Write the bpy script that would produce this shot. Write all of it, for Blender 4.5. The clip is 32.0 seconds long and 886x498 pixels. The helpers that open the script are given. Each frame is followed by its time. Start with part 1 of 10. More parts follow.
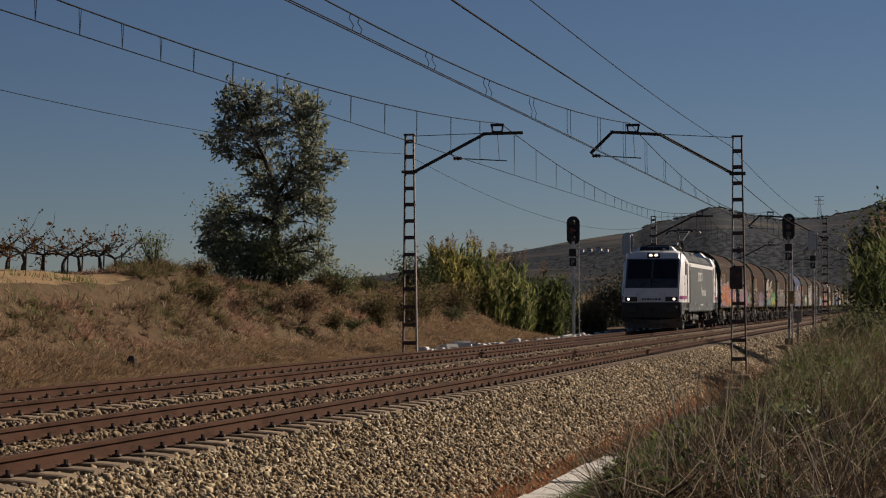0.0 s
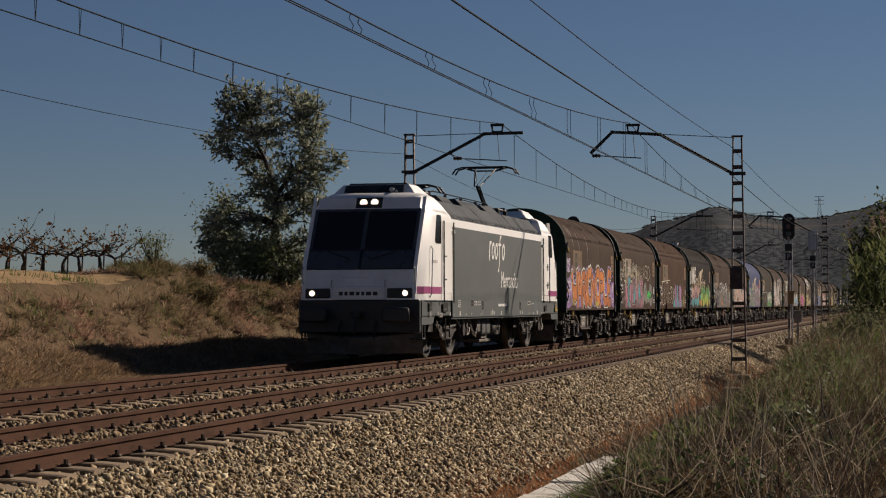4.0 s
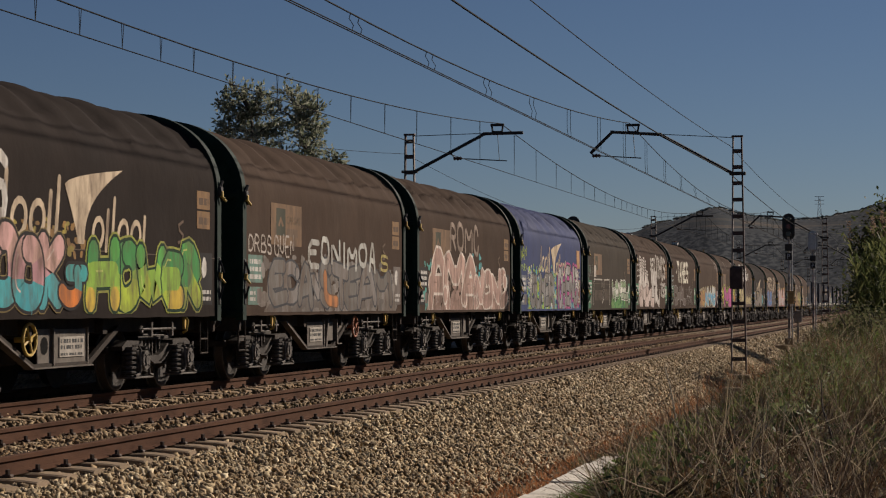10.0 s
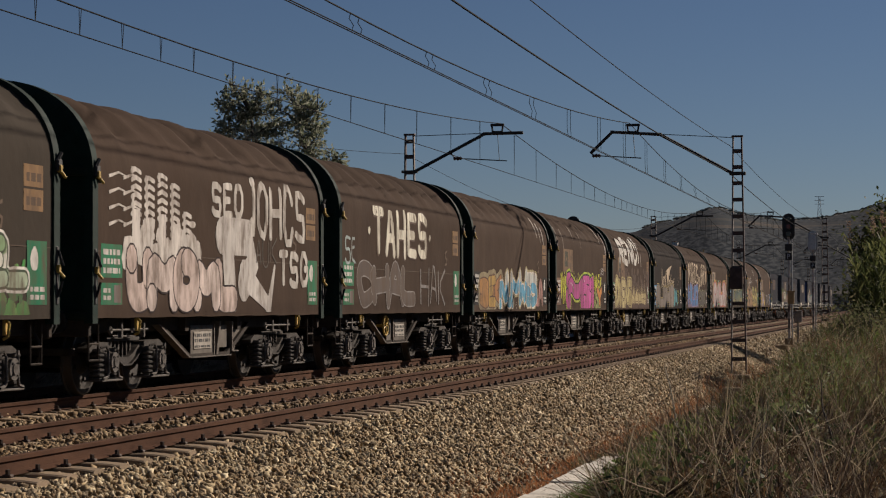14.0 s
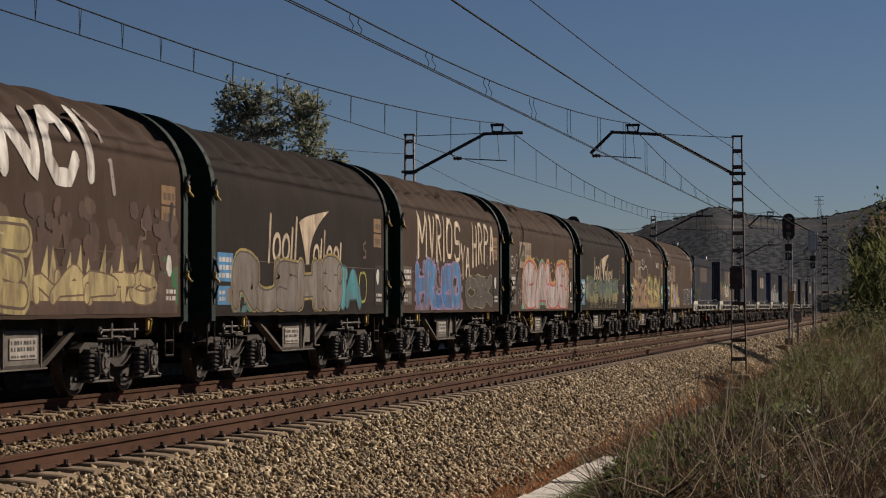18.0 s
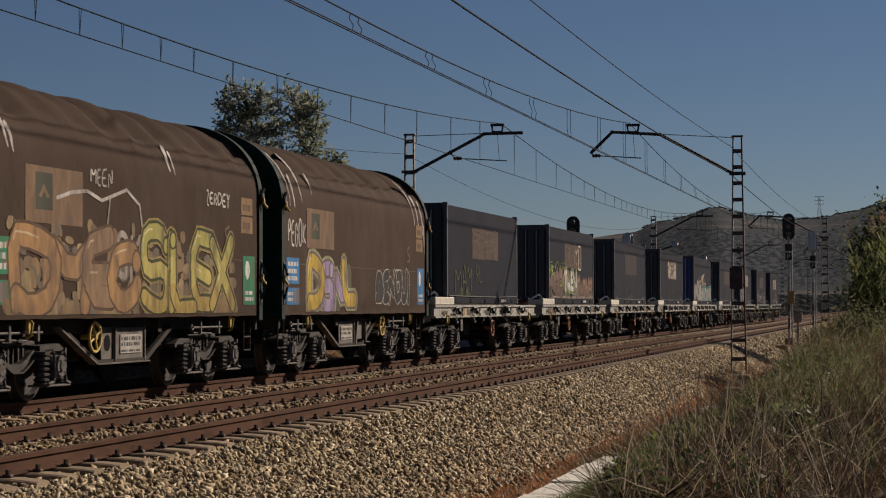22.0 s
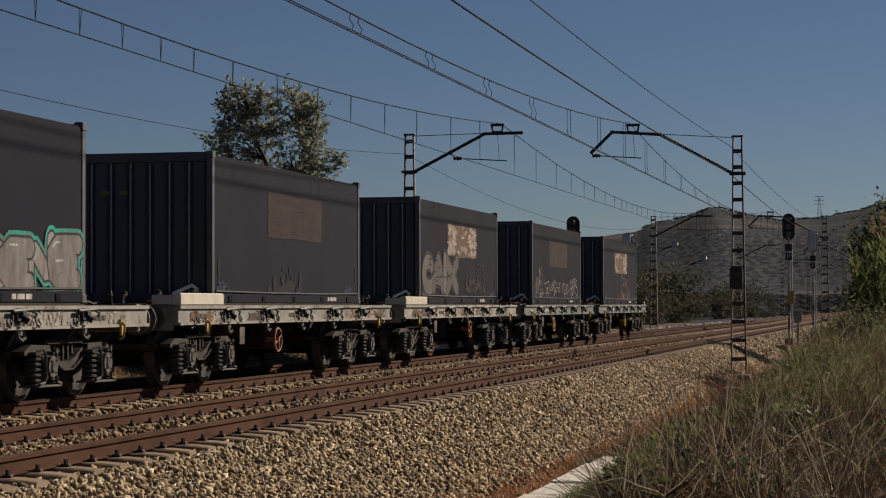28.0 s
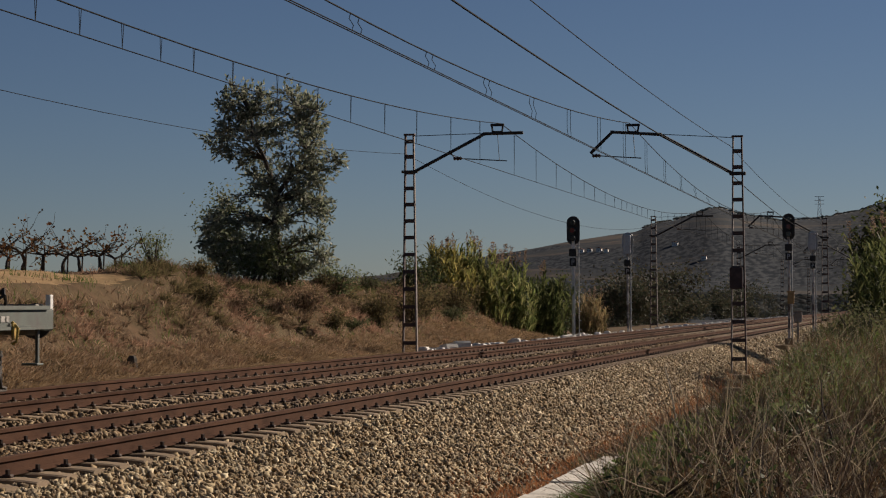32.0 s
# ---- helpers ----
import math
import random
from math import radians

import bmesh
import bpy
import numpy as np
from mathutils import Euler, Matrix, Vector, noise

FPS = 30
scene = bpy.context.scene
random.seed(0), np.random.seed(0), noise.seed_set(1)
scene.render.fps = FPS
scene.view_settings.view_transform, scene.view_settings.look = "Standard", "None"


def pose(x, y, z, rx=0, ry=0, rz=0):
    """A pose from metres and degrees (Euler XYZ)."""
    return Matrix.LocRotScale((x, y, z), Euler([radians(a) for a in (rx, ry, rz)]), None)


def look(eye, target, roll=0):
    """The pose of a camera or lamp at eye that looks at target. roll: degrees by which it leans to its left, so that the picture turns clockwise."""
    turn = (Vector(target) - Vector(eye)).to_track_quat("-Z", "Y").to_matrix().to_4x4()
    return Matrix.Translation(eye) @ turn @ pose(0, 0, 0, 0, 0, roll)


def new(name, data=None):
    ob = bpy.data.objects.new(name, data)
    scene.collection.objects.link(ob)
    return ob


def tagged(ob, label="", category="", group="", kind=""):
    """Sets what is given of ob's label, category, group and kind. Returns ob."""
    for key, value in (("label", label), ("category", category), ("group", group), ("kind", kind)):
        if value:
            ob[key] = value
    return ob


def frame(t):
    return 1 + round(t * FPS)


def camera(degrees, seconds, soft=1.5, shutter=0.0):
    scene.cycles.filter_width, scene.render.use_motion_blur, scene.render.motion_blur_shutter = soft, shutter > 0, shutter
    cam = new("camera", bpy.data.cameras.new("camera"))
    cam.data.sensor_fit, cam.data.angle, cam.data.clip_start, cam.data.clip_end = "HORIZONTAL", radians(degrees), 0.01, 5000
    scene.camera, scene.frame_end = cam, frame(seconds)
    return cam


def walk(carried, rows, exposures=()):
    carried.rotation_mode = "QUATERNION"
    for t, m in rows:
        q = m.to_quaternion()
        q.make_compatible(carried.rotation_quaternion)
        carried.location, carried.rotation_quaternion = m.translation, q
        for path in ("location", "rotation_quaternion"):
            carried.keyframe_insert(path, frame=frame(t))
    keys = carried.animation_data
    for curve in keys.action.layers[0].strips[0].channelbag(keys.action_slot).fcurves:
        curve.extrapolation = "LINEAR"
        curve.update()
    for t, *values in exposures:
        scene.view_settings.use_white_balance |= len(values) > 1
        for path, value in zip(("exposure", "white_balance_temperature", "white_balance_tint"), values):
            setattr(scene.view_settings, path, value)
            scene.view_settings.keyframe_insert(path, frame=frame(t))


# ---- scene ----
cam = camera(24.24, 32.0, soft=1.12, shutter=0.06)
EYE = (8.338, 0.0, 1.252)
walk(cam, [(0.0, look(EYE, (3.874, 19.487, 1.803), -0.17)), (32.0, look(EYE, (3.874, 19.487, 1.803), -0.17))],
     exposures=[(0.0, 0.16, 6100, 18), (3.5, 0.16, 6100, 18), (5.5, 0.14, 6050, 18), (5.8, -0.08, 5800, 18), (6.1, -0.11, 5800, 18), (6.5, -0.01, 5900, 18), (7.0, 0.09, 6000, 18), (8.0, 0.16, 6100, 18), (21.0, 0.16, 6100, 18), (24.0, 0.22, 6180, 18), (32.0, 0.21, 6180, 18)])

# ---- daylight ----
TO_SUN = Vector((3.75, 4.75, 3.1)).normalized()
world = bpy.data.worlds.new("sky")
scene.world = world
world.use_nodes = True
wn = world.node_tree.nodes
sky = wn.new("ShaderNodeTexSky")
sky.sky_type = "NISHITA"
sky.sun_disc = False
sky.sun_elevation = math.asin(TO_SUN.z)
sky.sun_rotation = math.atan2(TO_SUN.x, TO_SUN.y)
sky.air_density, sky.dust_density, sky.ozone_density = 0.9, 0.15, 3.5
sky.altitude = 800
wn["Background"].inputs["Strength"].default_value = 0.0268
world.node_tree.links.new(sky.outputs[0], wn["Background"].inputs["Color"])
sun = new("sun", bpy.data.lights.new("sun", "SUN"))
sun.data.energy, sun.data.angle, sun.data.color = 5.0, radians(1.1), (1.0, 0.86, 0.64)
sun.matrix_world = look(TO_SUN * 100, (0, 0, 0))


# ---- mesh helpers ----
class Geo:
    """Collects vertices and faces of one mesh."""

    def __init__(self):
        self.v, self.f = [], []

    def add(self, verts, faces):
        n = len(self.v)
        self.v += [tuple(p) for p in verts]
        self.f += [tuple(i + n for i in f) for f in faces]
        return self

    def box(self, x0, x1, y0, y1, z0, z1, c=0.0):
        if c <= 0:
            return self.add([(x, y, z) for x in (x0, x1) for y in (y0, y1) for z in (z0, z1)],
                            [(0, 1, 3, 2), (4, 6, 7, 5), (0, 4, 5, 1), (2, 3, 7, 6), (0, 2, 6, 4), (1, 5, 7, 3)])
        lo, hi = (x0, y0, z0), (x1, y1, z1)
        verts, idx = [], {}
        for sx in (0, 1):
            for sy in (0, 1):
                for sz in (0, 1):
                    s = (sx, sy, sz)
                    for a in range(3):
                        p = [(hi[k] if s[k] else lo[k]) for k in range(3)]
                        for k in range(3):
                            if k != a:
                                p[k] += -c if s[k] else c
                        idx[(s, a)] = len(verts)
                        verts.append(p)
        faces = []
        for a in range(3):
            b, d = (a + 1) % 3, (a + 2) % 3
            for sa in (0, 1):
                q = []
                for sb, sd in ((0, 0), (1, 0), (1, 1), (0, 1)):
                    s = [0, 0, 0]
                    s[a], s[b], s[d] = sa, sb, sd
                    q.append(idx[(tuple(s), a)])
                faces.append(tuple(q) if sa else tuple(q[::-1]))
            for sb in (0, 1):
                for sd in (0, 1):
                    s0, s1 = [0, 0, 0], [0, 0, 0]
                    s0[b] = s1[b] = sb
                    s0[d] = s1[d] = sd
                    s1[a] = 1
                    s0, s1 = tuple(s0), tuple(s1)
                    q = (idx[(s0, b)], idx[(s1, b)], idx[(s1, d)], idx[(s0, d)])
                    faces.append(q if sb != sd else q[::-1])
        for sx in (0, 1):
            for sy in (0, 1):
                for sz in (0, 1):
                    s = (sx, sy, sz)
                    t = tuple(idx[(s, a)] for a in range(3))
                    faces.append(t if (sx + sy + sz) % 2 else t[::-1])
        return self.add(verts, faces)

    def tube(self, p0, p1, r, n=8, r2=None, caps=True):
        p0, p1 = Vector(p0), Vector(p1)
        d = (p1 - p0)
        if d.length < 1e-6:
            return self
        q = d.to_track_quat("Z", "Y")
        r2 = r if r2 is None else r2
        ring = [Vector((math.cos(2 * math.pi * i / n), math.sin(2 * math.pi * i / n), 0)) for i in range(n)]
        verts = [p0 + q @ (v * r) for v in ring] + [p1 + q @ (v * r2) for v in ring]
        faces = [(i, (i + 1) % n, n + (i + 1) % n, n + i) for i in range(n)]
        if caps:
            faces += [tuple(range(n))[::-1], tuple(range(n, 2 * n))]
        return self.add(verts, faces)

    def path(self, pts, r, n=6):
        """A bent rod in one piece: a ring of n corners at every point, square to the way through it."""
        p = [Vector(q) for q in pts]
        legs = [(b - a).normalized() for a, b in zip(p[:-1], p[1:])]
        ring_shut = (p[0] - p[-1]).length < 1e-6
        ways = [(legs[-1] + legs[0]).normalized() if ring_shut else legs[0]] + [(a + b).normalized() if (a + b).length > 1e-3 else a for a, b in zip(legs[:-1], legs[1:])]
        ways.append(ways[0] if ring_shut else legs[-1])
        side = ways[0].orthogonal().normalized()
        rings = []
        for q, way in zip(p, ways):
            side = (side - way * side.dot(way)).normalized()
            up = way.cross(side)
            rings.append([tuple(q + (side * math.cos(2 * math.pi * k / n) + up * math.sin(2 * math.pi * k / n)) * r) for k in range(n)])
        return self.loft(rings)

    def prism(self, pts, axis, a, b):
        """Extrudes a 2D outline along an axis. pts are (x, z) for 'y', (y, z) for 'x', (x, y) for 'z'."""
        def at(p, t):
            return {"y": (p[0], t, p[1]), "x": (t, p[0], p[1]), "z": (p[0], p[1], t)}[axis]
        n = len(pts)
        return self.add([at(p, a) for p in pts] + [at(p, b) for p in pts],
                        [(i, (i + 1) % n, n + (i + 1) % n, n + i) for i in range(n)] + [tuple(range(n))[::-1], tuple(range(n, 2 * n))])

    def loft(self, rings, closed=True, caps=True):
        n = len(rings[0])
        verts = [p for r in rings for p in r]
        faces = []
        for k in range(len(rings) - 1):
            for i in range(n if closed else n - 1):
                j = (i + 1) % n
                faces.append((k * n + i, k * n + j, (k + 1) * n + j, (k + 1) * n + i))
        if caps and closed:
            faces += [tuple(range(n))[::-1], tuple(range((len(rings) - 1) * n, len(rings) * n))]
        return self.add(verts, faces)

    def wheel(self, x0, x1, y, z, prof, n=24):
        """A turned body round an axle along x: prof is a list of (x fraction, radius)."""
        rings = [[(x0 + (x1 - x0) * u, y + r * math.cos(2 * math.pi * i / n), z + r * math.sin(2 * math.pi * i / n)) for i in range(n)] for u, r in prof]
        return self.loft(rings)

    def mesh(self, name, material, smooth=0.0):
        me = bpy.data.meshes.new(name)
        me.from_pydata(self.v, [], self.f)
        bm = bmesh.new()
        bm.from_mesh(me)
        bmesh.ops.recalc_face_normals(bm, faces=bm.faces)
        bm.to_mesh(me)
        bm.free()
        me.materials.append(material)
        if smooth:
            me.shade_smooth()
            me.set_sharp_from_angle(angle=radians(smooth))
        return me


def part(name, geo, material, parent=None, label="", loc=(0, 0, 0), smooth=0.0):
    me = geo if isinstance(geo, bpy.types.Mesh) else geo.mesh(name, material, smooth)
    ob = new(name, me)
    ob.location = loc
    if parent is not None:
        ob.parent = parent
    if label:
        tagged(ob, label=label)
    return ob


def thing(name, label, category, loc=(0, 0, 0), group="", kind=""):
    ob = new(name)
    ob.empty_display_size = 0.3
    ob.location = loc
    return tagged(ob, label, category, group, kind)


def fast_mesh(name, verts, tris, material, smooth=False):
    verts, tris = np.asarray(verts, np.float32), np.asarray(tris, np.int32)
    me = bpy.data.meshes.new(name)
    me.vertices.add(len(verts))
    me.vertices.foreach_set("co", verts.ravel())
    me.loops.add(tris.size)
    me.loops.foreach_set("vertex_index", tris.ravel())
    me.polygons.add(len(tris))
    me.polygons.foreach_set("loop_start", np.arange(0, tris.size, 3, dtype=np.int32))
    me.update(calc_edges=True)
    me.validate()
    me.materials.append(material)
    if smooth:
        me.shade_smooth()
    return me


# ---- materials ----
def material(name, base, rough=0.75, metal=0.0, var=0.25, scale=4.0, bump=0.15, bump_scale=60.0, second=None, amount=0.5,
             second_scale=1.2, sharp=0.15, island=0.0, random=0.0, stretch=(1, 1, 1), coords="Object", spec=0.5, colours=None, thin=0.0):
    """A worn surface: base colour with fine and broad variation, patches of a second colour, relief. colours: picked per island."""
    m = bpy.data.materials.new(name)
    m.use_nodes = True
    nt = m.node_tree
    nd, ln = nt.nodes, nt.links.new
    b = nd["Principled BSDF"]
    b.inputs["Metallic"].default_value = metal
    b.inputs["Specular IOR Level"].default_value = spec
    tc, mp = nd.new("ShaderNodeTexCoord"), nd.new("ShaderNodeMapping")
    mp.inputs["Scale"].default_value = stretch
    ln(tc.outputs[coords], mp.inputs[0])

    def noise_tex(s, detail=4.0, rough_=0.6):
        t = nd.new("ShaderNodeTexNoise")
        t.inputs["Scale"].default_value, t.inputs["Detail"].default_value, t.inputs["Roughness"].default_value = s, detail, rough_
        ln(mp.outputs[0], t.inputs["Vector"])
        return t.outputs[0]

    def ramp(src, stops):
        r = nd.new("ShaderNodeValToRGB")
        while len(r.color_ramp.elements) < len(stops):
            r.color_ramp.elements.new(0.5)
        for e, (p, c) in zip(r.color_ramp.elements, stops):
            e.position, e.color = p, (*c[:3], 1)
        ln(src, r.inputs[0])
        return r.outputs[0]

    def mix(a, c, fac):
        x = nd.new("ShaderNodeMix")
        x.data_type = "RGBA"
        ln(a, x.inputs[6]), ln(c, x.inputs[7]), ln(fac, x.inputs[0])
        return x.outputs[2]

    lo, hi = [max(0, c * (1 - var)) for c in base], [c * (1 + var) for c in base]
    fine = noise_tex(scale)
    colour = ramp(fine, [(0.3, lo), (0.7, hi)])
    if colours:
        g = nd.new("ShaderNodeNewGeometry")
        n = len(colours)
        pick = ramp(g.outputs["Random Per Island"], [(i / (n - 1), c) for i, c in enumerate(colours)])
        colour = mix(colour, pick, ramp(fine, [(0.0, (0.75,) * 3), (1.0, (0.95,) * 3)]))
    if second is not None:
        s2 = [(max(0.0, 1 - amount - sharp), (0, 0, 0)), (min(1.0, 1 - amount + sharp), (1, 1, 1))]
        src = noise_tex(second_scale, 6.0, 0.65)
        other = nd.new("ShaderNodeRGB")
        other.outputs[0].default_value = (*second, 1)
        colour = mix(colour, other.outputs[0], ramp(src, s2))
    for value, source in ((island, "island"), (random, "random")):
        if value:
            if source == "island":
                rnd = nd.new("ShaderNodeNewGeometry").outputs["Random Per Island"]
            else:
                rnd = nd.new("ShaderNodeObjectInfo").outputs["Random"]
            hsv, mr = nd.new("ShaderNodeHueSaturation"), nd.new("ShaderNodeMapRange")
            mr.inputs[3].default_value, mr.inputs[4].default_value = 1 - value, 1 + value
            ln(rnd, mr.inputs[0]), ln(mr.outputs[0], hsv.inputs["Value"]), ln(colour, hsv.inputs["Color"])
            colour = hsv.outputs[0]
    ln(colour, b.inputs["Base Color"])
    rr = nd.new("ShaderNodeMapRange")
    rr.inputs[3].default_value, rr.inputs[4].default_value = max(0.02, rough - 0.12), min(1.0, rough + 0.12)
    ln(noise_tex(scale * 0.6), rr.inputs[0]), ln(rr.outputs[0], b.inputs["Roughness"])
    if bump:
        bp = nd.new("ShaderNodeBump")
        bp.inputs["Strength"].default_value, bp.inputs["Distance"].default_value = bump, 0.02
        ln(noise_tex(bump_scale), bp.inputs["Height"]), ln(bp.outputs[0], b.inputs["Normal"])
    if thin:
        # light shines through thin leaves and blades
        tr, ms = nd.new("ShaderNodeBsdfTranslucent"), nd.new("ShaderNodeMixShader")
        ms.inputs[0].default_value = thin
        ln(colour, tr.inputs["Color"]), ln(b.outputs[0], ms.inputs[1]), ln(tr.outputs[0], ms.inputs[2]), ln(ms.outputs[0], nd["Material Output"].inputs[0])
    return m


def glowing(name, colour, strength):
    m = bpy.data.materials.new(name)
    m.use_nodes = True
    b = m.node_tree.nodes["Principled BSDF"]
    b.inputs["Base Color"].default_value = (*colour, 1)
    b.inputs["Emission Color"].default_value, b.inputs["Emission Strength"].default_value = (*colour, 1), strength
    return m


STEEL_RUST = material("rusty_rail_steel", (0.066, 0.034, 0.022), 0.85, 0.0, 0.3, 7, 0.2, 80, (0.095, 0.049, 0.030), 0.4, 3, stretch=(1, 0.3, 1), spec=0.05)
RAIL_TOP = material("polished_rail_head", (0.085, 0.048, 0.033), 0.8, 0.0, 0.15, 5, 0.05, 90, (0.08, 0.042, 0.026), 0.5, 2, stretch=(1, 0.15, 1), spec=0.08)
CONCRETE = material("weathered_concrete", (0.25, 0.18, 0.115), 0.9, 0, 0.2, 9, 0.25, 70, (0.25, 0.2, 0.14), 0.4, 2.5, random=0.15, spec=0.25)
CLIP_STEEL = material("fastening_steel", (0.06, 0.04, 0.03), 0.8, 0.2, 0.3, 20, 0.1)
STONE = material("ballast_stone", (0.34, 0.25, 0.16), 0.9, 0, 0.25, 30, 0.35, 90,
                 colours=[(0.048, 0.034, 0.021), (0.230, 0.160, 0.082), (0.403, 0.300, 0.165), (0.096, 0.070, 0.039), (0.557, 0.460, 0.288), (0.192, 0.125, 0.062), (0.653, 0.560, 0.381), (0.067, 0.048, 0.029), (0.346, 0.270, 0.154)], spec=0.25)
RUST_STONE = material("rust_stained_ballast_stone", (0.224, 0.150, 0.090), 0.9, 0, 0.25, 30, 0.35, 90,
                 colours=[(0.032, 0.020, 0.012), (0.152, 0.096, 0.046), (0.266, 0.180, 0.092), (0.063, 0.042, 0.022), (0.368, 0.276, 0.161), (0.127, 0.075, 0.035), (0.431, 0.336, 0.213), (0.044, 0.029, 0.016), (0.228, 0.162, 0.086)], spec=0.25)
MAST_STEEL = material("painted_mast_steel", (0.075, 0.05, 0.045), 0.7, 0.3, 0.3, 6, 0.1, 60, (0.04, 0.03, 0.03), 0.4, 2)
GALVANISED = material("galvanised_steel", (0.42, 0.43, 0.43), 0.5, 0.6, 0.15, 8, 0.08, 50, (0.28, 0.27, 0.26), 0.35, 2)
DARK_IRON = material("dark_iron", (0.03, 0.03, 0.03), 0.6, 0.4, 0.3, 8, 0.1)
BLACK_IRON = material("black_iron", (0.008, 0.008, 0.008), 0.9, 0, 0.3, 8, 0.1, spec=0.05)
WIRE = material("dark_copper_wire", (0.010, 0.010, 0.010), 0.8, 0.0, 0.2, 5, 0.0, spec=0.05)
PORCELAIN = material("brown_insulator", (0.05, 0.028, 0.02), 0.25, 0, 0.2, 9, 0.0)
WHITE_PAINT = material("white_post_paint", (0.7, 0.69, 0.66), 0.6, 0, 0.12, 6, 0.1, 50, (0.45, 0.42, 0.38), 0.3, 2)

# ---- ground ----
TRACK_GAP = 3.83


def smooth_step(a, b, x):
    t = np.clip((x - a) / (b - a), 0, 1)
    return t * t * (3 - 2 * t)


def wave(x, y, s, seed):
    """Soft, cheap, repeatable unevenness between -1 and 1."""
    a = np.sin(x * s + 1.7 * seed + 1.3 * np.sin(y * s * 0.71 + seed)) + np.sin(y * s * 1.13 + 2.1 * seed + 1.1 * np.sin(x * s * 0.83))
    return a / 2


def ridge_height(x, y):
    """Far hills: heights over the plain by direction and distance."""
    d = np.maximum(y, 1.0)
    bearing = (8.34 - x) / d
    crest = np.interp(bearing, [-0.3, 0.0, 0.013, 0.026, 0.045, 0.063, 0.077, 0.085, 0.090, 0.096, 0.112, 0.120, 0.128, 0.131, 0.142, 0.168, 0.182, 0.26, 0.4],
                      [60, 72, 70, 65, 61, 60, 64, 66, 69, 69, 62, 60, 57, 54, 52, 46, 42, 24, 14])
    near = smooth_step(350, 1350, d + 60 * wave(x, y, 0.011, 3))
    back = 1 - 0.5 * smooth_step(1500, 2600, d)
    return crest * near * near * back + 2.5 * wave(x, y, 0.02, 5) * near


def ground_height(x, y):
    x, y = np.asarray(x, float), np.asarray(y, float)
    # formation with the two tracks
    z = np.full(np.broadcast(x, y).shape, -0.225)
    # right shoulder, ditch and near bank
    bank = 0.05 + 0.62 * smooth_step(22, 58, y) + 0.12 * wave(x, y, 0.9, 1) + 0.13 * wave(x, y, 2.3, 7) * smooth_step(5.2, 6.4, x)
    right = np.interp(x, [0.9, 1.0, 1.5, 3.25, 3.5, 4.3, 4.55], [0, -0.05, -0.05, -0.80, -0.86, -0.86, -0.74])
    rise = smooth_step(4.4, 6.6, x)
    z = z + np.where(x > 4.55, -0.75 * (1 - rise) + rise * (bank - 0.10), right)
    z = z - 0.45 * smooth_step(7.2, 9.0, x) * (1 - smooth_step(4, 14, y))
    # left bank with the vineyard terrace, fading out down the line
    along = 1 - smooth_step(79, 97, y)
    knoll = 0.55 * np.exp(-((y - 52) / 3.0) ** 2 - ((x + 11.3) / 1.3) ** 2)
    foot = -7.2 + 0.25 * wave(x, y, 0.5, 2) + 0.75 * smooth_step(68, 76, y)
    lift = np.interp(foot - x, [0, 1.6, 3.3, 6.0, 9.0, 40], [0, 0.55, 1.95, 2.33, 2.45, 2.7])
    z = z + (lift + knoll) * along + 0.07 * wave(x, y, 1.7, 4) * (x < -7.4)
    # valley behind the bank, then plain and hills
    drop = smooth_step(7.5, 26, -3.0 - x) * smooth_step(95, 150, y) + smooth_step(12, 40, x) * smooth_step(95, 170, y)
    z = z - 5.5 * np.clip(drop, 0, 1)
    far = smooth_step(230, 420, y)
    z = z * (1 - far) + far * (-5.5 + ridge_height(x, y))
    return z


def graded(stops):
    out = []
    for a, b, n in stops:
        out += list(np.linspace(a, b, n, endpoint=False))
    return np.array(out + [stops[-1][1]])


def build_ground():
    xs = graded([(-3000, -900, 14), (-900, -330, 40), (-330, -60, 70), (-60, -16, 44), (-16, -6, 50), (-6, 1.6, 10), (1.6, 9.5, 40), (9.5, 60, 30), (60, 3000, 25)])
    ys = graded([(-3000, -60, 10), (-60, 10, 14), (10, 105, 180), (105, 240, 60), (240, 800, 60), (800, 1500, 70), (1500, 4500, 25)])
    gx, gy = np.meshgrid(xs, ys)
    gz = ground_height(gx, gy)
    n, m = len(xs), len(ys)
    i = np.arange(n * m).reshape(m, n)
    a, b, c, d = i[:-1, :-1].ravel(), i[:-1, 1:].ravel(), i[1:, 1:].ravel(), i[1:, :-1].ravel()
    tris = np.concatenate([np.stack([a, b, c], 1), np.stack([a, c, d], 1)])
    me = fast_mesh("ground", np.stack([gx.ravel(), gy.ravel(), gz.ravel()], 1), tris, SOIL, True)
    # ballast bed, dry earth and far land by place
    me.materials.append(BALLAST_BED)
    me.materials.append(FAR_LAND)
    me.materials.append(TILLED)
    cx, cy = gx.ravel()[tris].mean(1), gy.ravel()[tris].mean(1)
    kind = np.zeros(len(tris), np.int32)
    kind[(cx > -6.5) & (cx < 3.15 + 0.25 * wave(cx, cy, 1.1, 6)) & (cy < 420)] = 1
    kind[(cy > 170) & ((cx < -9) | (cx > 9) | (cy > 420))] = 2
    kind[(cx < -10.9) & (cx > -70) & (cy < 49)] = 3
    me.polygons.foreach_set("material_index", kind)
    me.update()
    return tagged(new("ground", me), "dry earth, ballast bed and distant farmland", "ground", kind="structure")


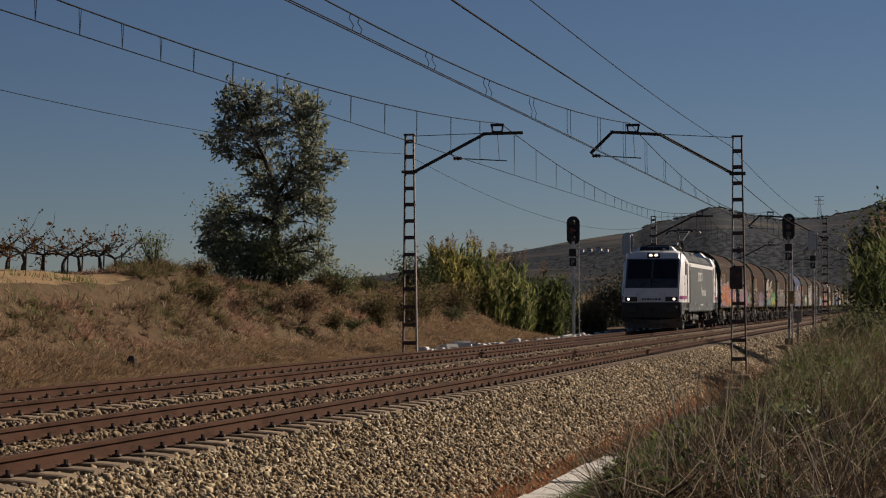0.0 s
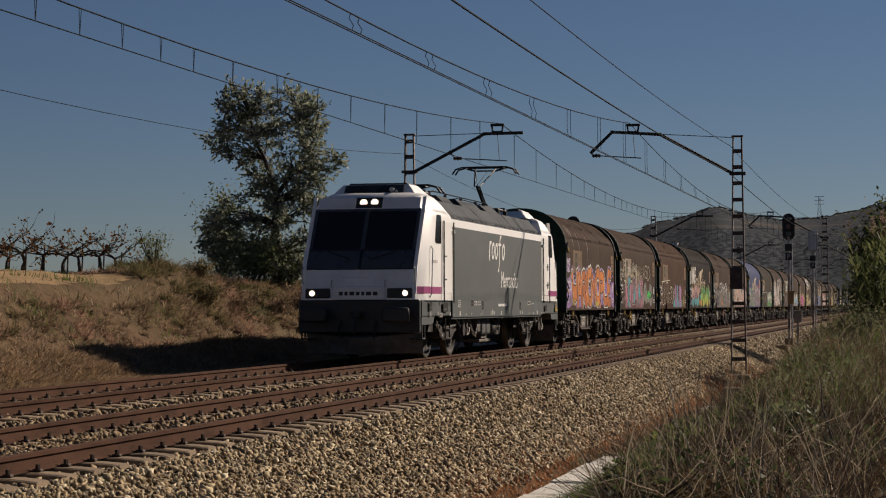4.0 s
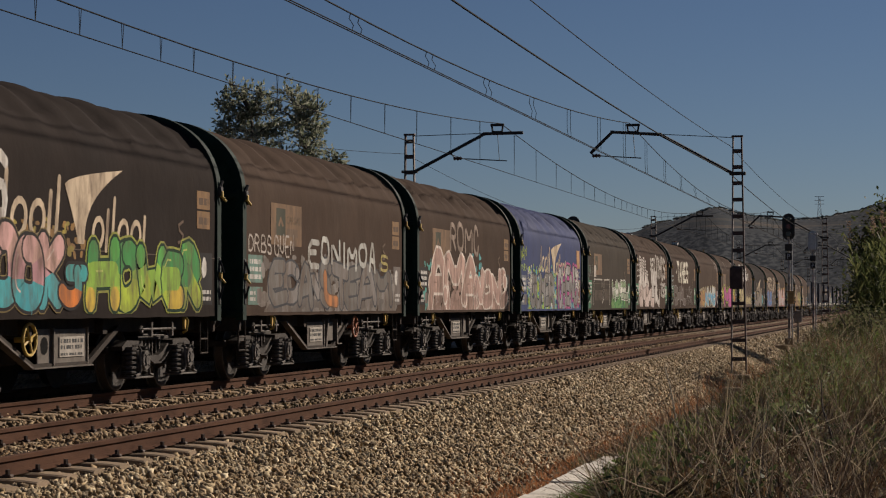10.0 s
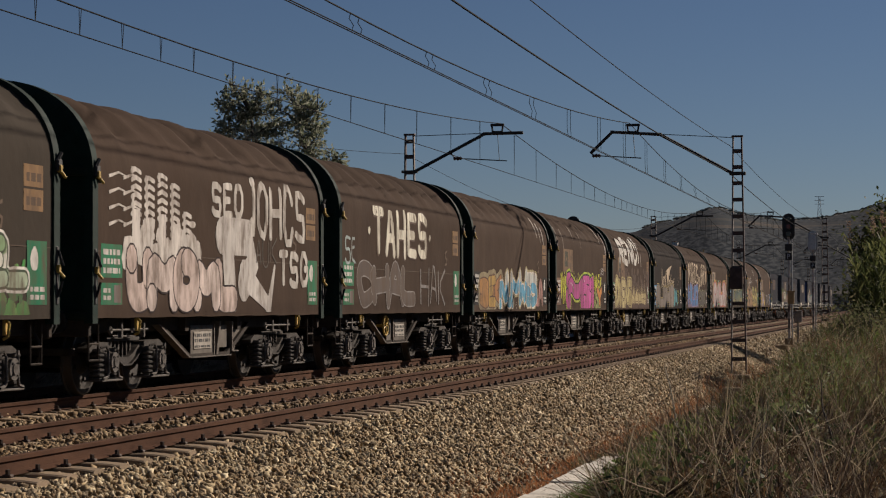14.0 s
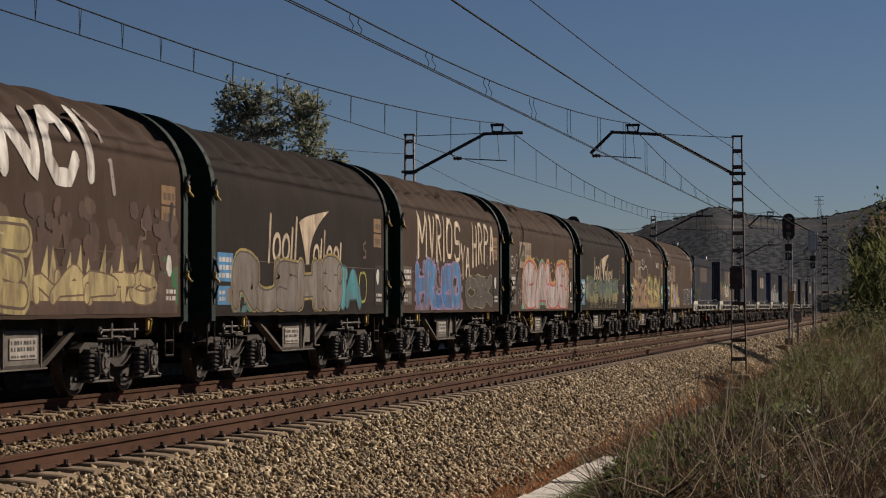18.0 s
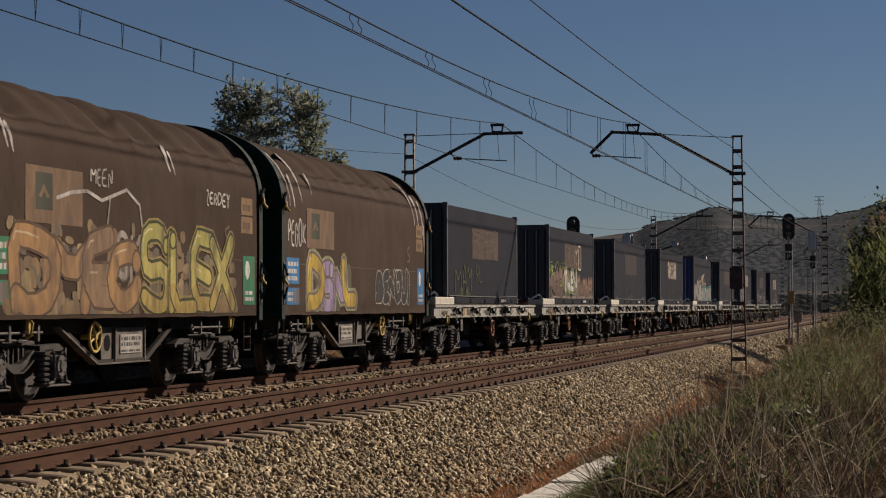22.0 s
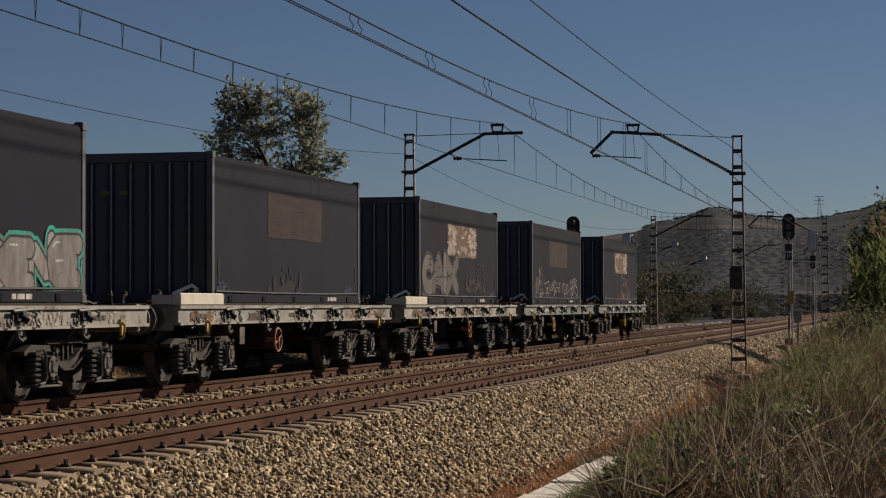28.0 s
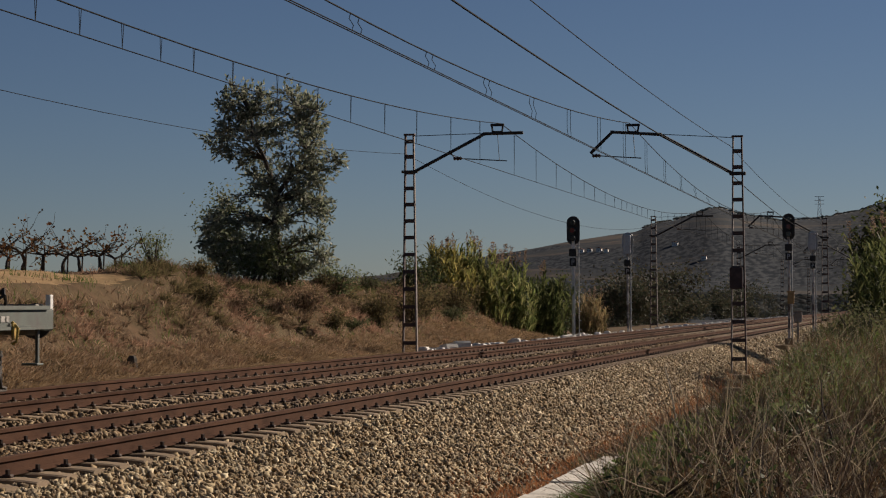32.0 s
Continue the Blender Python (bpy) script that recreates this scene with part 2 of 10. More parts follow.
SOIL = material("dry_earth", (0.11, 0.068, 0.038), 0.95, 0, 0.35, 2.5, 0.5, 18, (0.10, 0.075, 0.036), 0.45, 0.6, spec=0.1)
BALLAST_BED = material("ballast_bed", (0.06, 0.039, 0.024), 0.95, 0, 0.6, 22, 0.9, 30, (0.03, 0.02, 0.012), 0.45, 12, spec=0.1)
TILLED = material("tilled_ochre_soil", (0.34, 0.225, 0.115), 0.95, 0, 0.3, 3, 0.6, 9, (0.28, 0.2, 0.1), 0.4, 0.8, spec=0.1)


def far_land():
    """Terraced fields, hedges and mottled woods on the far slopes, haze put into their colours."""
    m = bpy.data.materials.new("haze_tinted_farmland")
    m.use_nodes = True
    nd, ln = m.node_tree.nodes, m.node_tree.links.new
    b = nd["Principled BSDF"]
    b.inputs["Roughness"].default_value = 0.95
    b.inputs["Specular IOR Level"].default_value = 0.03
    tc = nd.new("ShaderNodeTexCoord")

    def stretched(scale):
        mp = nd.new("ShaderNodeMapping")
        mp.inputs["Scale"].default_value = scale
        ln(tc.outputs["Object"], mp.inputs[0])
        return mp.outputs[0]

    def noise_tex(vector, scale, detail=5):
        t = nd.new("ShaderNodeTexNoise")
        t.inputs["Scale"].default_value, t.inputs["Detail"].default_value = scale, detail
        ln(vector, t.inputs["Vector"])
        return t.outputs[0]

    def ramp(src, stops, constant=False):
        r = nd.new("ShaderNodeValToRGB")
        while len(r.color_ramp.elements) < len(stops):
            r.color_ramp.elements.new(0.5)
        for e, (p, c) in zip(r.color_ramp.elements, stops):
            e.position, e.color = p, (*c, 1)
        if constant:
            r.color_ramp.interpolation = "CONSTANT"
        ln(src, r.inputs[0])
        return r.outputs[0]

    def mix(a, c, fac):
        x = nd.new("ShaderNodeMix")
        x.data_type = "RGBA"
        ln(a, x.inputs[6]), ln(c, x.inputs[7]), ln(fac, x.inputs[0])
        return x.outputs[2]

    # strips of field that follow the slope, hedged by dull woods; the blue-grey is painted haze
    vo = nd.new("ShaderNodeTexVoronoi")
    ln(stretched((0.005, 0.0025, 0.13)), vo.inputs["Vector"])
    sx = nd.new("ShaderNodeSeparateColor")
    ln(vo.outputs["Color"], sx.inputs[0])
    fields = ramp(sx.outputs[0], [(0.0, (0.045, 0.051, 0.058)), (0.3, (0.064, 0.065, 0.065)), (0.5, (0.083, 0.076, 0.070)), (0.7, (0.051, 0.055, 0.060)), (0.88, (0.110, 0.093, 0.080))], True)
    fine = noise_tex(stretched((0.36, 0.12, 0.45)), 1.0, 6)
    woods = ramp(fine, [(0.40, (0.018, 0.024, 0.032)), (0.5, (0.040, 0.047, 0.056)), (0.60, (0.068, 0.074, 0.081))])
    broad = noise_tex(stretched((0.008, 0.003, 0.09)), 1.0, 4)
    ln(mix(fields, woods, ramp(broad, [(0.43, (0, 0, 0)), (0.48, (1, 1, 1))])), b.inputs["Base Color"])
    bp = nd.new("ShaderNodeBump")
    bp.inputs["Strength"].default_value, bp.inputs["Distance"].default_value = 0.4, 1.0
    ln(fine, bp.inputs["Height"]), ln(bp.outputs[0], b.inputs["Normal"])
    return m


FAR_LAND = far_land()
build_ground()

# ---- railway tracks ----
RAIL = [(-0.07, -0.16), (0.07, -0.16), (0.07, -0.148), (0.012, -0.128), (0.009, -0.05), (0.036, -0.04), (0.036, -0.006), (0.028, 0), (-0.028, 0), (-0.036, -0.006),
        (-0.036, -0.04), (-0.009, -0.05), (-0.012, -0.128), (-0.07, -0.148)]
SLEEPER_STEP = 0.6


def build_track(x, z, phase, label):
    track = thing("railway_track", label, "railway track", (x, 0, z), "double railway line")
    for side in (-0.87, 0.87):
        g = Geo()
        g.prism([(px + side, pz) for px, pz in RAIL], "y", -40, 420)
        rail = part("rail", g, STEEL_RUST, track)
        rail.data.materials.append(RAIL_TOP)
        for p in rail.data.polygons:
            if p.normal.z > 0.9 and p.center.z > -0.02:
                p.material_index = 1
    # one concrete sleeper, its shoulders sloping down from the rail seats
    g = Geo()
    prof = [(-1.3, -0.185), (-1.22, -0.175), (-1.06, -0.163), (-0.68, -0.163), (-0.4, -0.205), (0.4, -0.205), (0.68, -0.163), (1.06, -0.163), (1.22, -0.175), (1.3, -0.185)]
    rings = []
    for px, pz in prof:
        rings.append([(px, -0.15, -0.36), (px, -0.125, pz - 0.012), (px, -0.10, pz), (px, 0.10, pz), (px, 0.125, pz - 0.012), (px, 0.15, -0.36)])
    g.loft(rings)
    me = g.mesh("sleeper", CONCRETE)
    c = Geo()
    n = 0
    for k in range(-10, 700):
        y = phase + SLEEPER_STEP * k
        if y > 415:
            break
        if 14 < y and n < 300:
            ob = new("sleeper", me)
            ob.parent = track
            ob.location = (0, y, 0)
            n += 1
        if 12 < y < 170:
            for side in (-0.87, 0.87):
                for s in (-1, 1):
                    cx = side + s * 0.115
                    c.box(cx - 0.04, cx + 0.04, y - 0.035, y + 0.035, -0.165, -0.135, 0.008)
                    c.tube((cx, y, -0.14), (cx, y, -0.095), 0.022, 6)
    tagged(part("rail_fastening", c, CLIP_STEEL, track, "rusty bolted clips"), kind="stuff")
    rest = Geo()
    for k in range(int(phase), 380):
        y = phase + SLEEPER_STEP * (k + 300) + 14
        if y > 415:
            break
        rest.box(-1.3, 1.3, y - 0.13, y + 0.13, -0.3, -0.17)
    tagged(part("far_sleepers", rest, CONCRETE, track), kind="stuff")
    return track


build_track(0.0, 0.0, 15.91 - 15.6, "brown rusty rails on concrete sleepers, near track, empty")
build_track(-TRACK_GAP, 0.03, 24.55 - 24.0, "brown rusty rails on concrete sleepers under the train")


def build_ballast():
    """Crushed stones, thickest where the camera looks on them."""
    rng = np.random.default_rng(7)
    corner = np.array([(1, 0.15, 0.1), (-1, -0.1, 0.15), (0.1, 1, -0.15), (-0.15, -1, 0.1), (0.1, -0.1, 1), (-0.1, 0.1, -1)]) * 1.25
    faces = np.array([(0, 2, 4), (2, 1, 4), (1, 3, 4), (3, 0, 4), (2, 0, 5), (1, 2, 5), (3, 1, 5), (0, 3, 5)])

    def clear_of_sleepers(x, y):
        near = (np.abs(x) < 1.36) & (np.abs((y - 0.31 + 0.3) % SLEEPER_STEP - 0.3) < 0.13) & (np.abs(x) > 0.6)
        far = (np.abs(x + TRACK_GAP) < 1.36) & (np.abs((y - 0.55 + 0.3) % SLEEPER_STEP - 0.3) < 0.13) & (np.abs(x + TRACK_GAP) > 0.6)
        return ~((near | far) & (y < 75))

    def scatter(n, x0, x1, y0, y1, power, size, lift=0.0):
        x = rng.uniform(x0, x1, n)
        y = y0 + (y1 - y0) * rng.uniform(0, 1, n) ** power
        keep = clear_of_sleepers(x, y)
        x, y = x[keep], y[keep]
        z = ground_height(x, y) + lift * rng.uniform(0, 1, len(x))
        return x, y, z, size * rng.uniform(0.45, 1.45, len(x))

    beds = [scatter(80000, 0.98, 3.3, 14.5, 75, 1.5, 0.0255, 0.055), scatter(9000, 1.25, 3.3, 70, 170, 1.3, 0.045, 0.04),
            scatter(16000, -0.8, 0.8, 18, 90, 1.6, 0.033, 0.05), scatter(18000, -2.95, -0.95, 18, 100, 1.6, 0.034, 0.06),
            scatter(8000, -4.6, -3.0, 22, 90, 1.6, 0.027, 0.08), scatter(7000, -6.4, -5.0, 25, 120, 1.4, 0.03, 0.06),
            scatter(2500, 3.2, 4.2, 19, 70, 1.5, 0.022, 0.02)]
    for group, mat, label in (((0, 1, 5, 6), STONE, "crushed tan and grey limestone ballast on the shoulders"), ((2, 3, 4), RUST_STONE, "rust-stained ballast between the rails")):
        lay_stones(rng, [beds[k] for k in group], corner, faces, mat, label)


def lay_stones(rng, beds, corner, faces, mat, label):
    """Turn and roughen one stone for every place of the beds."""
    x, y, z, s = (np.concatenate(a) for a in zip(*beds))
    n = len(x)
    v = (corner[None] + rng.uniform(-0.35, 0.35, (n, 6, 3))) * s[:, None, None]
    v *= rng.uniform(0.5, 1.45, (n, 1, 3))
    q = rng.normal(size=(n, 4))
    q /= np.linalg.norm(q, axis=1, keepdims=True)
    a, b, c, d = q.T
    rot = np.stack([np.stack([1 - 2 * (c * c + d * d), 2 * (b * c - a * d), 2 * (b * d + a * c)], 1),
                    np.stack([2 * (b * c + a * d), 1 - 2 * (b * b + d * d), 2 * (c * d - a * b)], 1),
                    np.stack([2 * (b * d - a * c), 2 * (c * d + a * b), 1 - 2 * (b * b + c * c)], 1)], 1)
    v = np.einsum("nij,nkj->nki", rot, v) + np.stack([x, y, z], 1)[:, None, :]
    t = faces[None] + 6 * np.arange(n)[:, None, None]
    me = fast_mesh("ballast", v.reshape(-1, 3), t.reshape(-1, 3), mat)
    tagged(new("ballast", me), label, "ballast", kind="stuff")


build_ballast()

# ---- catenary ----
# paler copy of the mast steel, with sunlight put into its colour
LEG_SUNLIT = material("sunlit_mast_steel", (0.20, 0.17, 0.15), 0.6, 0.2, 0.25, 6, 0.1, 60, (0.09, 0.07, 0.06), 0.35, 2)


def sag(y, low, rise, mid, half=30.0):
    return low + rise * ((y - mid) / half) ** 2


def build_mast(x, y, base, track_x, box=False):
    """Battened steel mast, narrowing upward, with cantilever, tie and steady arm towards its track."""
    s = 1 if track_x > x else -1
    mast = thing("catenary_mast", "brown battened steel catenary mast with bent cantilever arm", "catenary mast", (x, y, 0), "catenary masts")
    top = 6.47 if s > 0 else 6.25
    for e in (-1, 1):
        g = Geo()
        w0, w1 = 0.215, 0.125
        g.loft([[(e * w0 - 0.022, -0.07, base), (e * w0 + 0.022, -0.07, base), (e * w0 + 0.022, 0.07, base), (e * w0 - 0.022, 0.07, base)],
                [(e * w1 - 0.022, -0.06, top), (e * w1 + 0.022, -0.06, top), (e * w1 + 0.022, 0.06, top), (e * w1 - 0.022, 0.06, top)]])
        # the leg towards the track is painted as the sunlit one
        part("leg", g, MAST_STEEL if e * s < 0 else LEG_SUNLIT, mast)
    z = base + 0.35
    k = 0
    while z < top - 0.1:
        u = (z - base) / (top - base)
        w = 0.215 + (0.125 - 0.215) * u - 0.018
        g = Geo().box(-w, w, -0.075, -0.055, z, z + 0.11)
        g.box(-w, w, 0.055, 0.075, z, z + 0.11)
        part("batten", g, MAST_STEEL, mast)
        z += 0.56 - 0.1 * u
        k += 1
    part("cap", Geo().box(-0.17, 0.17, -0.09, 0.09, top - 0.02, top + 0.03, 0.01), MAST_STEEL, mast)
    part("footing", Geo().box(-0.34, 0.34, -0.3, 0.3, base - 0.6, base - 0.06, 0.03), CONCRETE, mast)
    if s > 0:
        pts = [(0.13, 5.33), (2.34, 6.45), (3.52, 6.46)]
        tie, steady = ((0.14, 6.43), (2.6, 6.47)), ((1.5, 5.72), (3.02, 5.62))
        hang = (2.73, 6.47)
    else:
        pts = [(-0.14, 5.15), (-2.3, 6.36), (-3.74, 6.46), (-4.4, 5.83)]
        tie, steady = ((-0.14, 6.22), (-3.1, 6.42)), ((-4.22, 5.76), (-2.86, 5.66))
        hang = (-3.11, 6.42)
    g = Geo()
    g.path([(px, 0, pz) for px, pz in pts], 0.05, 8)
    for px, pz in pts[1:-1]:
        g.tube((px - 0.05, 0, pz), (px + 0.05, 0, pz), 0.052, 8)
    part("cantilever", g, DARK_IRON, mast)
    part("tie_rod", Geo().tube((tie[0][0], 0, tie[0][1]), (tie[1][0], 0, tie[1][1]), 0.012, 6), DARK_IRON, mast)
    part("clamp", Geo().box(-0.24, 0.24, -0.09, 0.09, 5.3 if s > 0 else 5.1, 5.38 if s > 0 else 5.2, 0.01), DARK_IRON, mast)
    # saddle that carries the messenger wire
    hx, hz = hang
    g = Geo().box(hx - 0.16, hx + 0.16, -0.03, 0.03, hz, hz + 0.06, 0.01)
    for e in (-1, 1):
        g.tube((hx + e * 0.14, 0, hz), (hx + e * 0.17, 0, hz + 0.22), 0.03, 6)
    g.box(hx - 0.21, hx + 0.21, -0.035, 0.035, hz + 0.2, hz + 0.28, 0.012)
    part("saddle", g, DARK_IRON, mast)
    part("steady_arm", Geo().tube((steady[0][0], 0, steady[0][1]), (steady[1][0], 0, steady[1][1]), 0.018, 6), DARK_IRON, mast)
    sx, sz = steady[0]
    part("insulator", Geo().wheel(sx - 0.13, sx + 0.13, 0, sz, [(0, 0.03), (0.15, 0.065), (0.3, 0.035), (0.5, 0.07), (0.7, 0.035), (0.85, 0.065), (1, 0.03)], 10), PORCELAIN, mast)
    if s > 0:
        part("hanger", Geo().tube((sx - 0.12, 0, sz + 0.03), (sx - 0.25, 0, sz + 0.25), 0.016, 6), DARK_IRON, mast)
    else:
        part("hanger", Geo().tube((sx - 0.1, 0, sz + 0.03), (sx - 0.17, 0, 5.84), 0.016, 6), DARK_IRON, mast)
    part("dropper", Geo().tube((hx, 0, hz), (hx + 0.06, 0, steady[1][1] + 0.02), 0.009, 5), DARK_IRON, mast)
    if box:
        part("sign_box", Geo().box(-0.24, 0.14, -0.22, -0.08, 1.72, 2.37, 0.02), MAST_STEEL, mast, "small dark metal box")
    return mast


SPANS = [1.0, 61.0, 121.0, 181.0, 241.0, 301.0]
for k, ym in enumerate(SPANS[1:]):
    build_mast(-6.67, ym, -0.28, -TRACK_GAP)
    build_mast(3.22, ym + 0.5, -0.75 if k == 0 else -0.6, 0.0, k == 0)


def wire_run(name, label, x, low, rise, y_shift=0.0, r=0.008, step=2.0, spans=SPANS, second=0.0):
    g = Geo()
    for a, b in zip(spans[:-1], spans[1:]):
        n = 20
        pts = []
        for i in range(n + 1):
            y = a + (b - a) * i / n + y_shift
            pts.append((x, y, sag(y, low, rise, (a + b) / 2 + y_shift)))
        g.path(pts, r if a < 100 else r * 1.2, 5)
    ob = part(name, g, WIRE)
    return tagged(ob, label, "overhead wire")


def build_catenary(x, y_shift, contact, low, rise, pair, label):
    line = thing("overhead_line", label, "overhead wire", (x, 0, 0), "overhead lines")
    g = Geo()
    for a, b in zip(SPANS[:-1], SPANS[1:]):
        pts = [(0, a + (b - a) * i / 24 + y_shift, sag(a + (b - a) * i / 24, low, rise, (a + b) / 2)) for i in range(25)]
        g.path(pts, 0.013, 5)
    part("messenger_wire", g, WIRE, line)
    for off in ((-0.03, 0.03) if pair else (0.0,)):
        part("contact_wire", Geo().tube((off, 1 + y_shift, contact), (off, 301 + y_shift, contact), 0.0095, 6), WIRE, line)
    for a, b in zip(SPANS[:-1], SPANS[1:]):
        # close-set droppers at mid-span on the single wire, pairs at even steps on the twin one
        half = (0.0, 1.7, 3.3, 5.4, 8.1, 10.9, 13.5, 16.5, 19.7, 23.6, 27.4)
        places = [a + 3.9 + 5.0 * i for i in range(12)] if pair else [(a + b) / 2 - 0.5 + e * h for h in half for e in ((-1, 1) if h else (1,))]
        for y in places:
            if y < 15 or y > 250:
                continue
            zt = sag(y, low, rise, (a + b) / 2)
            y += y_shift
            if pair:
                for e in (-0.25, 0.25):
                    bow = 0.045 if zt - contact < 0.5 else 0.0
                    part("dropper", Geo().path([(0, y + e, zt), (-bow / 2, y + e, zt - (zt - contact) * 0.3), (bow, y + e, contact + (zt - contact) * 0.3),
                                                (0.02, y + e, contact)], 0.008, 4), WIRE, line)
            else:
                part("dropper", Geo().path([(0, y - 0.03, zt), (0, y, contact)], 0.006, 4).path([(0, y + 0.06, zt), (0, y, contact)], 0.006, 4), WIRE, line)
    return line


build_catenary(-TRACK_GAP, 0.0, 5.32, 5.72, 1.03, False, "dark catenary wires with droppers over the train's track")
build_catenary(0.0, 0.5, 5.44, 5.70, 1.02, True, "dark twin contact wires and messenger over the near track")
wire_run("feeder_cable", "thick dark feeder cable beside the near track", 2.92, 4.92, 0.30, 0.5, 0.014)
wire_run("earth_wire", "thin dark earth wire beside the near track", 3.0, 5.62, 0.36, 0.5, 0.009)
wire_run("line_wire", "thin grey wire behind the far mast", -6.8, 4.94, 0.95, 0.0, 0.007)


# ---- signals ----
PEELING_POST = material("peeling_white_post_paint", (0.10, 0.08, 0.07), 0.7, 0, 0.25, 6, 0.1, 50, (0.50, 0.48, 0.44), 0.50, 2.2, 0.05, stretch=(1, 1, 0.6))


def build_signal(x, y, base, top, back, white):
    sig = thing("railway_signal", ("black oval railway signal head on a white post" if white else "black oval railway signal head on a dark post") if not back else "grey rear of a railway signal beside its ladder", "railway signal", (x, y, 0), "railway signals")
    part("post", Geo().tube((0, 0, base), (0, 0, top - 0.9), 0.075 if white else 0.06, 10), WHITE_PAINT if white else PEELING_POST, sig, smooth=40)
    part("base_plate", Geo().box(-0.2, 0.2, -0.2, 0.2, base - 0.25, base + 0.06, 0.02), CONCRETE, sig)
    n = 24
    w, h = 0.29, 0.62
    cz = top - h
    ring = []
    for i in range(n):
        a = 2 * math.pi * i / n
        ring.append((w * math.cos(a), cz + (h - w) * (1 if math.sin(a) >= 0 else -1) + w * math.sin(a)))
    s = 1 if back else -1
    part("backboard", Geo().prism(ring, "y", -0.02, 0.02), GALVANISED if back else DARK_IRON, sig, smooth=40)
    part("housing", Geo().box(-0.17, 0.17, 0.02 if not back else -0.24, 0.24 if not back else -0.02, cz - 0.5, cz + 0.5, 0.03), GALVANISED if back else DARK_IRON, sig)
    for i in range(3):
        z = cz + 0.34 - 0.34 * i
        part("hood", Geo().tube((0, 0.02 * s, z), (0, 0.26 * s, z - 0.02), 0.13, 14, 0.12), DARK_IRON, sig, smooth=40)
        part("lens", Geo().tube((0, 0.2 * s, z), (0, 0.275 * s, z), 0.105, 14), LENS_RED if i == 1 and not back else LENS_DARK, sig)
    part("number_plate", Geo().box(-0.15, 0.15, -0.12, -0.08, cz - 1.55, cz - 1.2, 0.01), DARK_IRON, sig)
    part("lower_lamp", Geo().box(-0.17, 0.17, -0.17, 0.06, cz - 1.12, cz - 0.8, 0.02), DARK_IRON, sig)
    zc = cz - 1.375
    part("letter_p", Geo().box(-0.06, -0.03, -0.127, -0.121, zc - 0.11, zc + 0.11).box(-0.03, 0.05, -0.127, -0.121, zc + 0.08, zc + 0.11).box(-0.03, 0.05, -0.127, -0.121, zc - 0.01, zc + 0.02).box(0.03, 0.06, -0.127, -0.121, zc, zc + 0.1), GALVANISED, sig)
    # dark posts get a thicker, closer rail that doubles as their sunlit side
    lx = 0.22 if white else 0.13
    g = Geo().tube((lx, 0.15, base), (lx, 0.15, top - 0.6), 0.022 if white else 0.035, 6)
    g.tube((0, 0.05, cz - 0.7), (lx, 0.15, cz - 0.7), 0.02, 5).tube((0, 0.05, base + 1.6), (lx, 0.15, base + 1.6), 0.02, 5)
    for k in range(9):
        g.tube((lx - 0.03, 0.15, base + 0.4 + 0.4 * k), (lx + 0.11, 0.15, base + 0.4 + 0.4 * k), 0.014, 4)
    part("ladder_rail", g, GALVANISED, sig)
    if not white and not back:
        part("relay_box", Geo().box(-0.06, 0.24, -0.2, -0.06, 1.3, 1.85, 0.02).box(-0.1, 0.28, -0.22, -0.04, 1.85, 1.9, 0.01), YELLOWISH, sig, "small ochre box on the post")
    return sig


YELLOWISH = material("ochre_box_paint", (0.36, 0.24, 0.10), 0.7, 0, 0.2, 6, 0.1)
LENS_RED = material("red_signal_lens", (0.12, 0.012, 0.01), 0.2, 0, 0.1, 5, 0)
LENS_DARK = material("dark_signal_lens", (0.01, 0.012, 0.012), 0.15, 0, 0.1, 5, 0)
build_signal(-6.1, 88.3, -0.2, 5.12, False, True)
build_signal(-6.1, 105.6, -0.2, 5.0, True, False)
build_signal(2.6, 97.0, -0.35, 5.5, False, False)
build_signal(2.6, 120.2, -0.35, 5.5, True, False)

# ---- train: shared running gear ----
TRAIN_X = -TRACK_GAP
TRAIN_Z = 0.03

TARP_BROWN = material("brown_tarpaulin", (0.060, 0.0415, 0.031), 0.92, 0, 0.22, 1.5, 0.35, 7, (0.052, 0.034, 0.025), 0.45, 0.5, 0.25, random=0.12, stretch=(1, 1, 0.6), spec=0.05)
TARP_GREY = material("grey_brown_tarpaulin", (0.047, 0.040, 0.033), 0.92, 0, 0.22, 1.5, 0.35, 7, (0.055, 0.044, 0.035), 0.45, 0.5, 0.25, stretch=(1, 1, 0.6), spec=0.05)
TARP_RUST = material("red_brown_tarpaulin", (0.068, 0.040, 0.027), 0.92, 0, 0.22, 1.5, 0.35, 7, (0.060, 0.032, 0.021), 0.45, 0.5, 0.25, stretch=(1, 1, 0.6), spec=0.05)
TARP_DARK = material("charcoal_tarpaulin", (0.0200, 0.0160, 0.0148), 0.92, 0, 0.22, 1.5, 0.35, 7, (0.029, 0.0225, 0.0195), 0.45, 0.5, 0.25, stretch=(1, 1, 0.6), spec=0.05)
TARP_BLUE = material("blue_tarpaulin", (0.022, 0.036, 0.115), 0.8, 0, 0.2, 1.5, 0.3, 7, (0.03, 0.04, 0.09), 0.4, 0.5, 0.25, stretch=(1, 1, 0.6), spec=0.12)
GREEN_STEEL = material("dark_green_steel", (0.009, 0.024, 0.019), 0.75, 0.0, 0.3, 4, 0.08, 40, (0.012, 0.012, 0.01), 0.35, 1.2, spec=0.15)
UNDER_STEEL = material("grimy_underframe", (0.036, 0.030, 0.026), 0.85, 0.1, 0.35, 7, 0.2, 50, (0.055, 0.040, 0.030), 0.4, 2.5, spec=0.15)
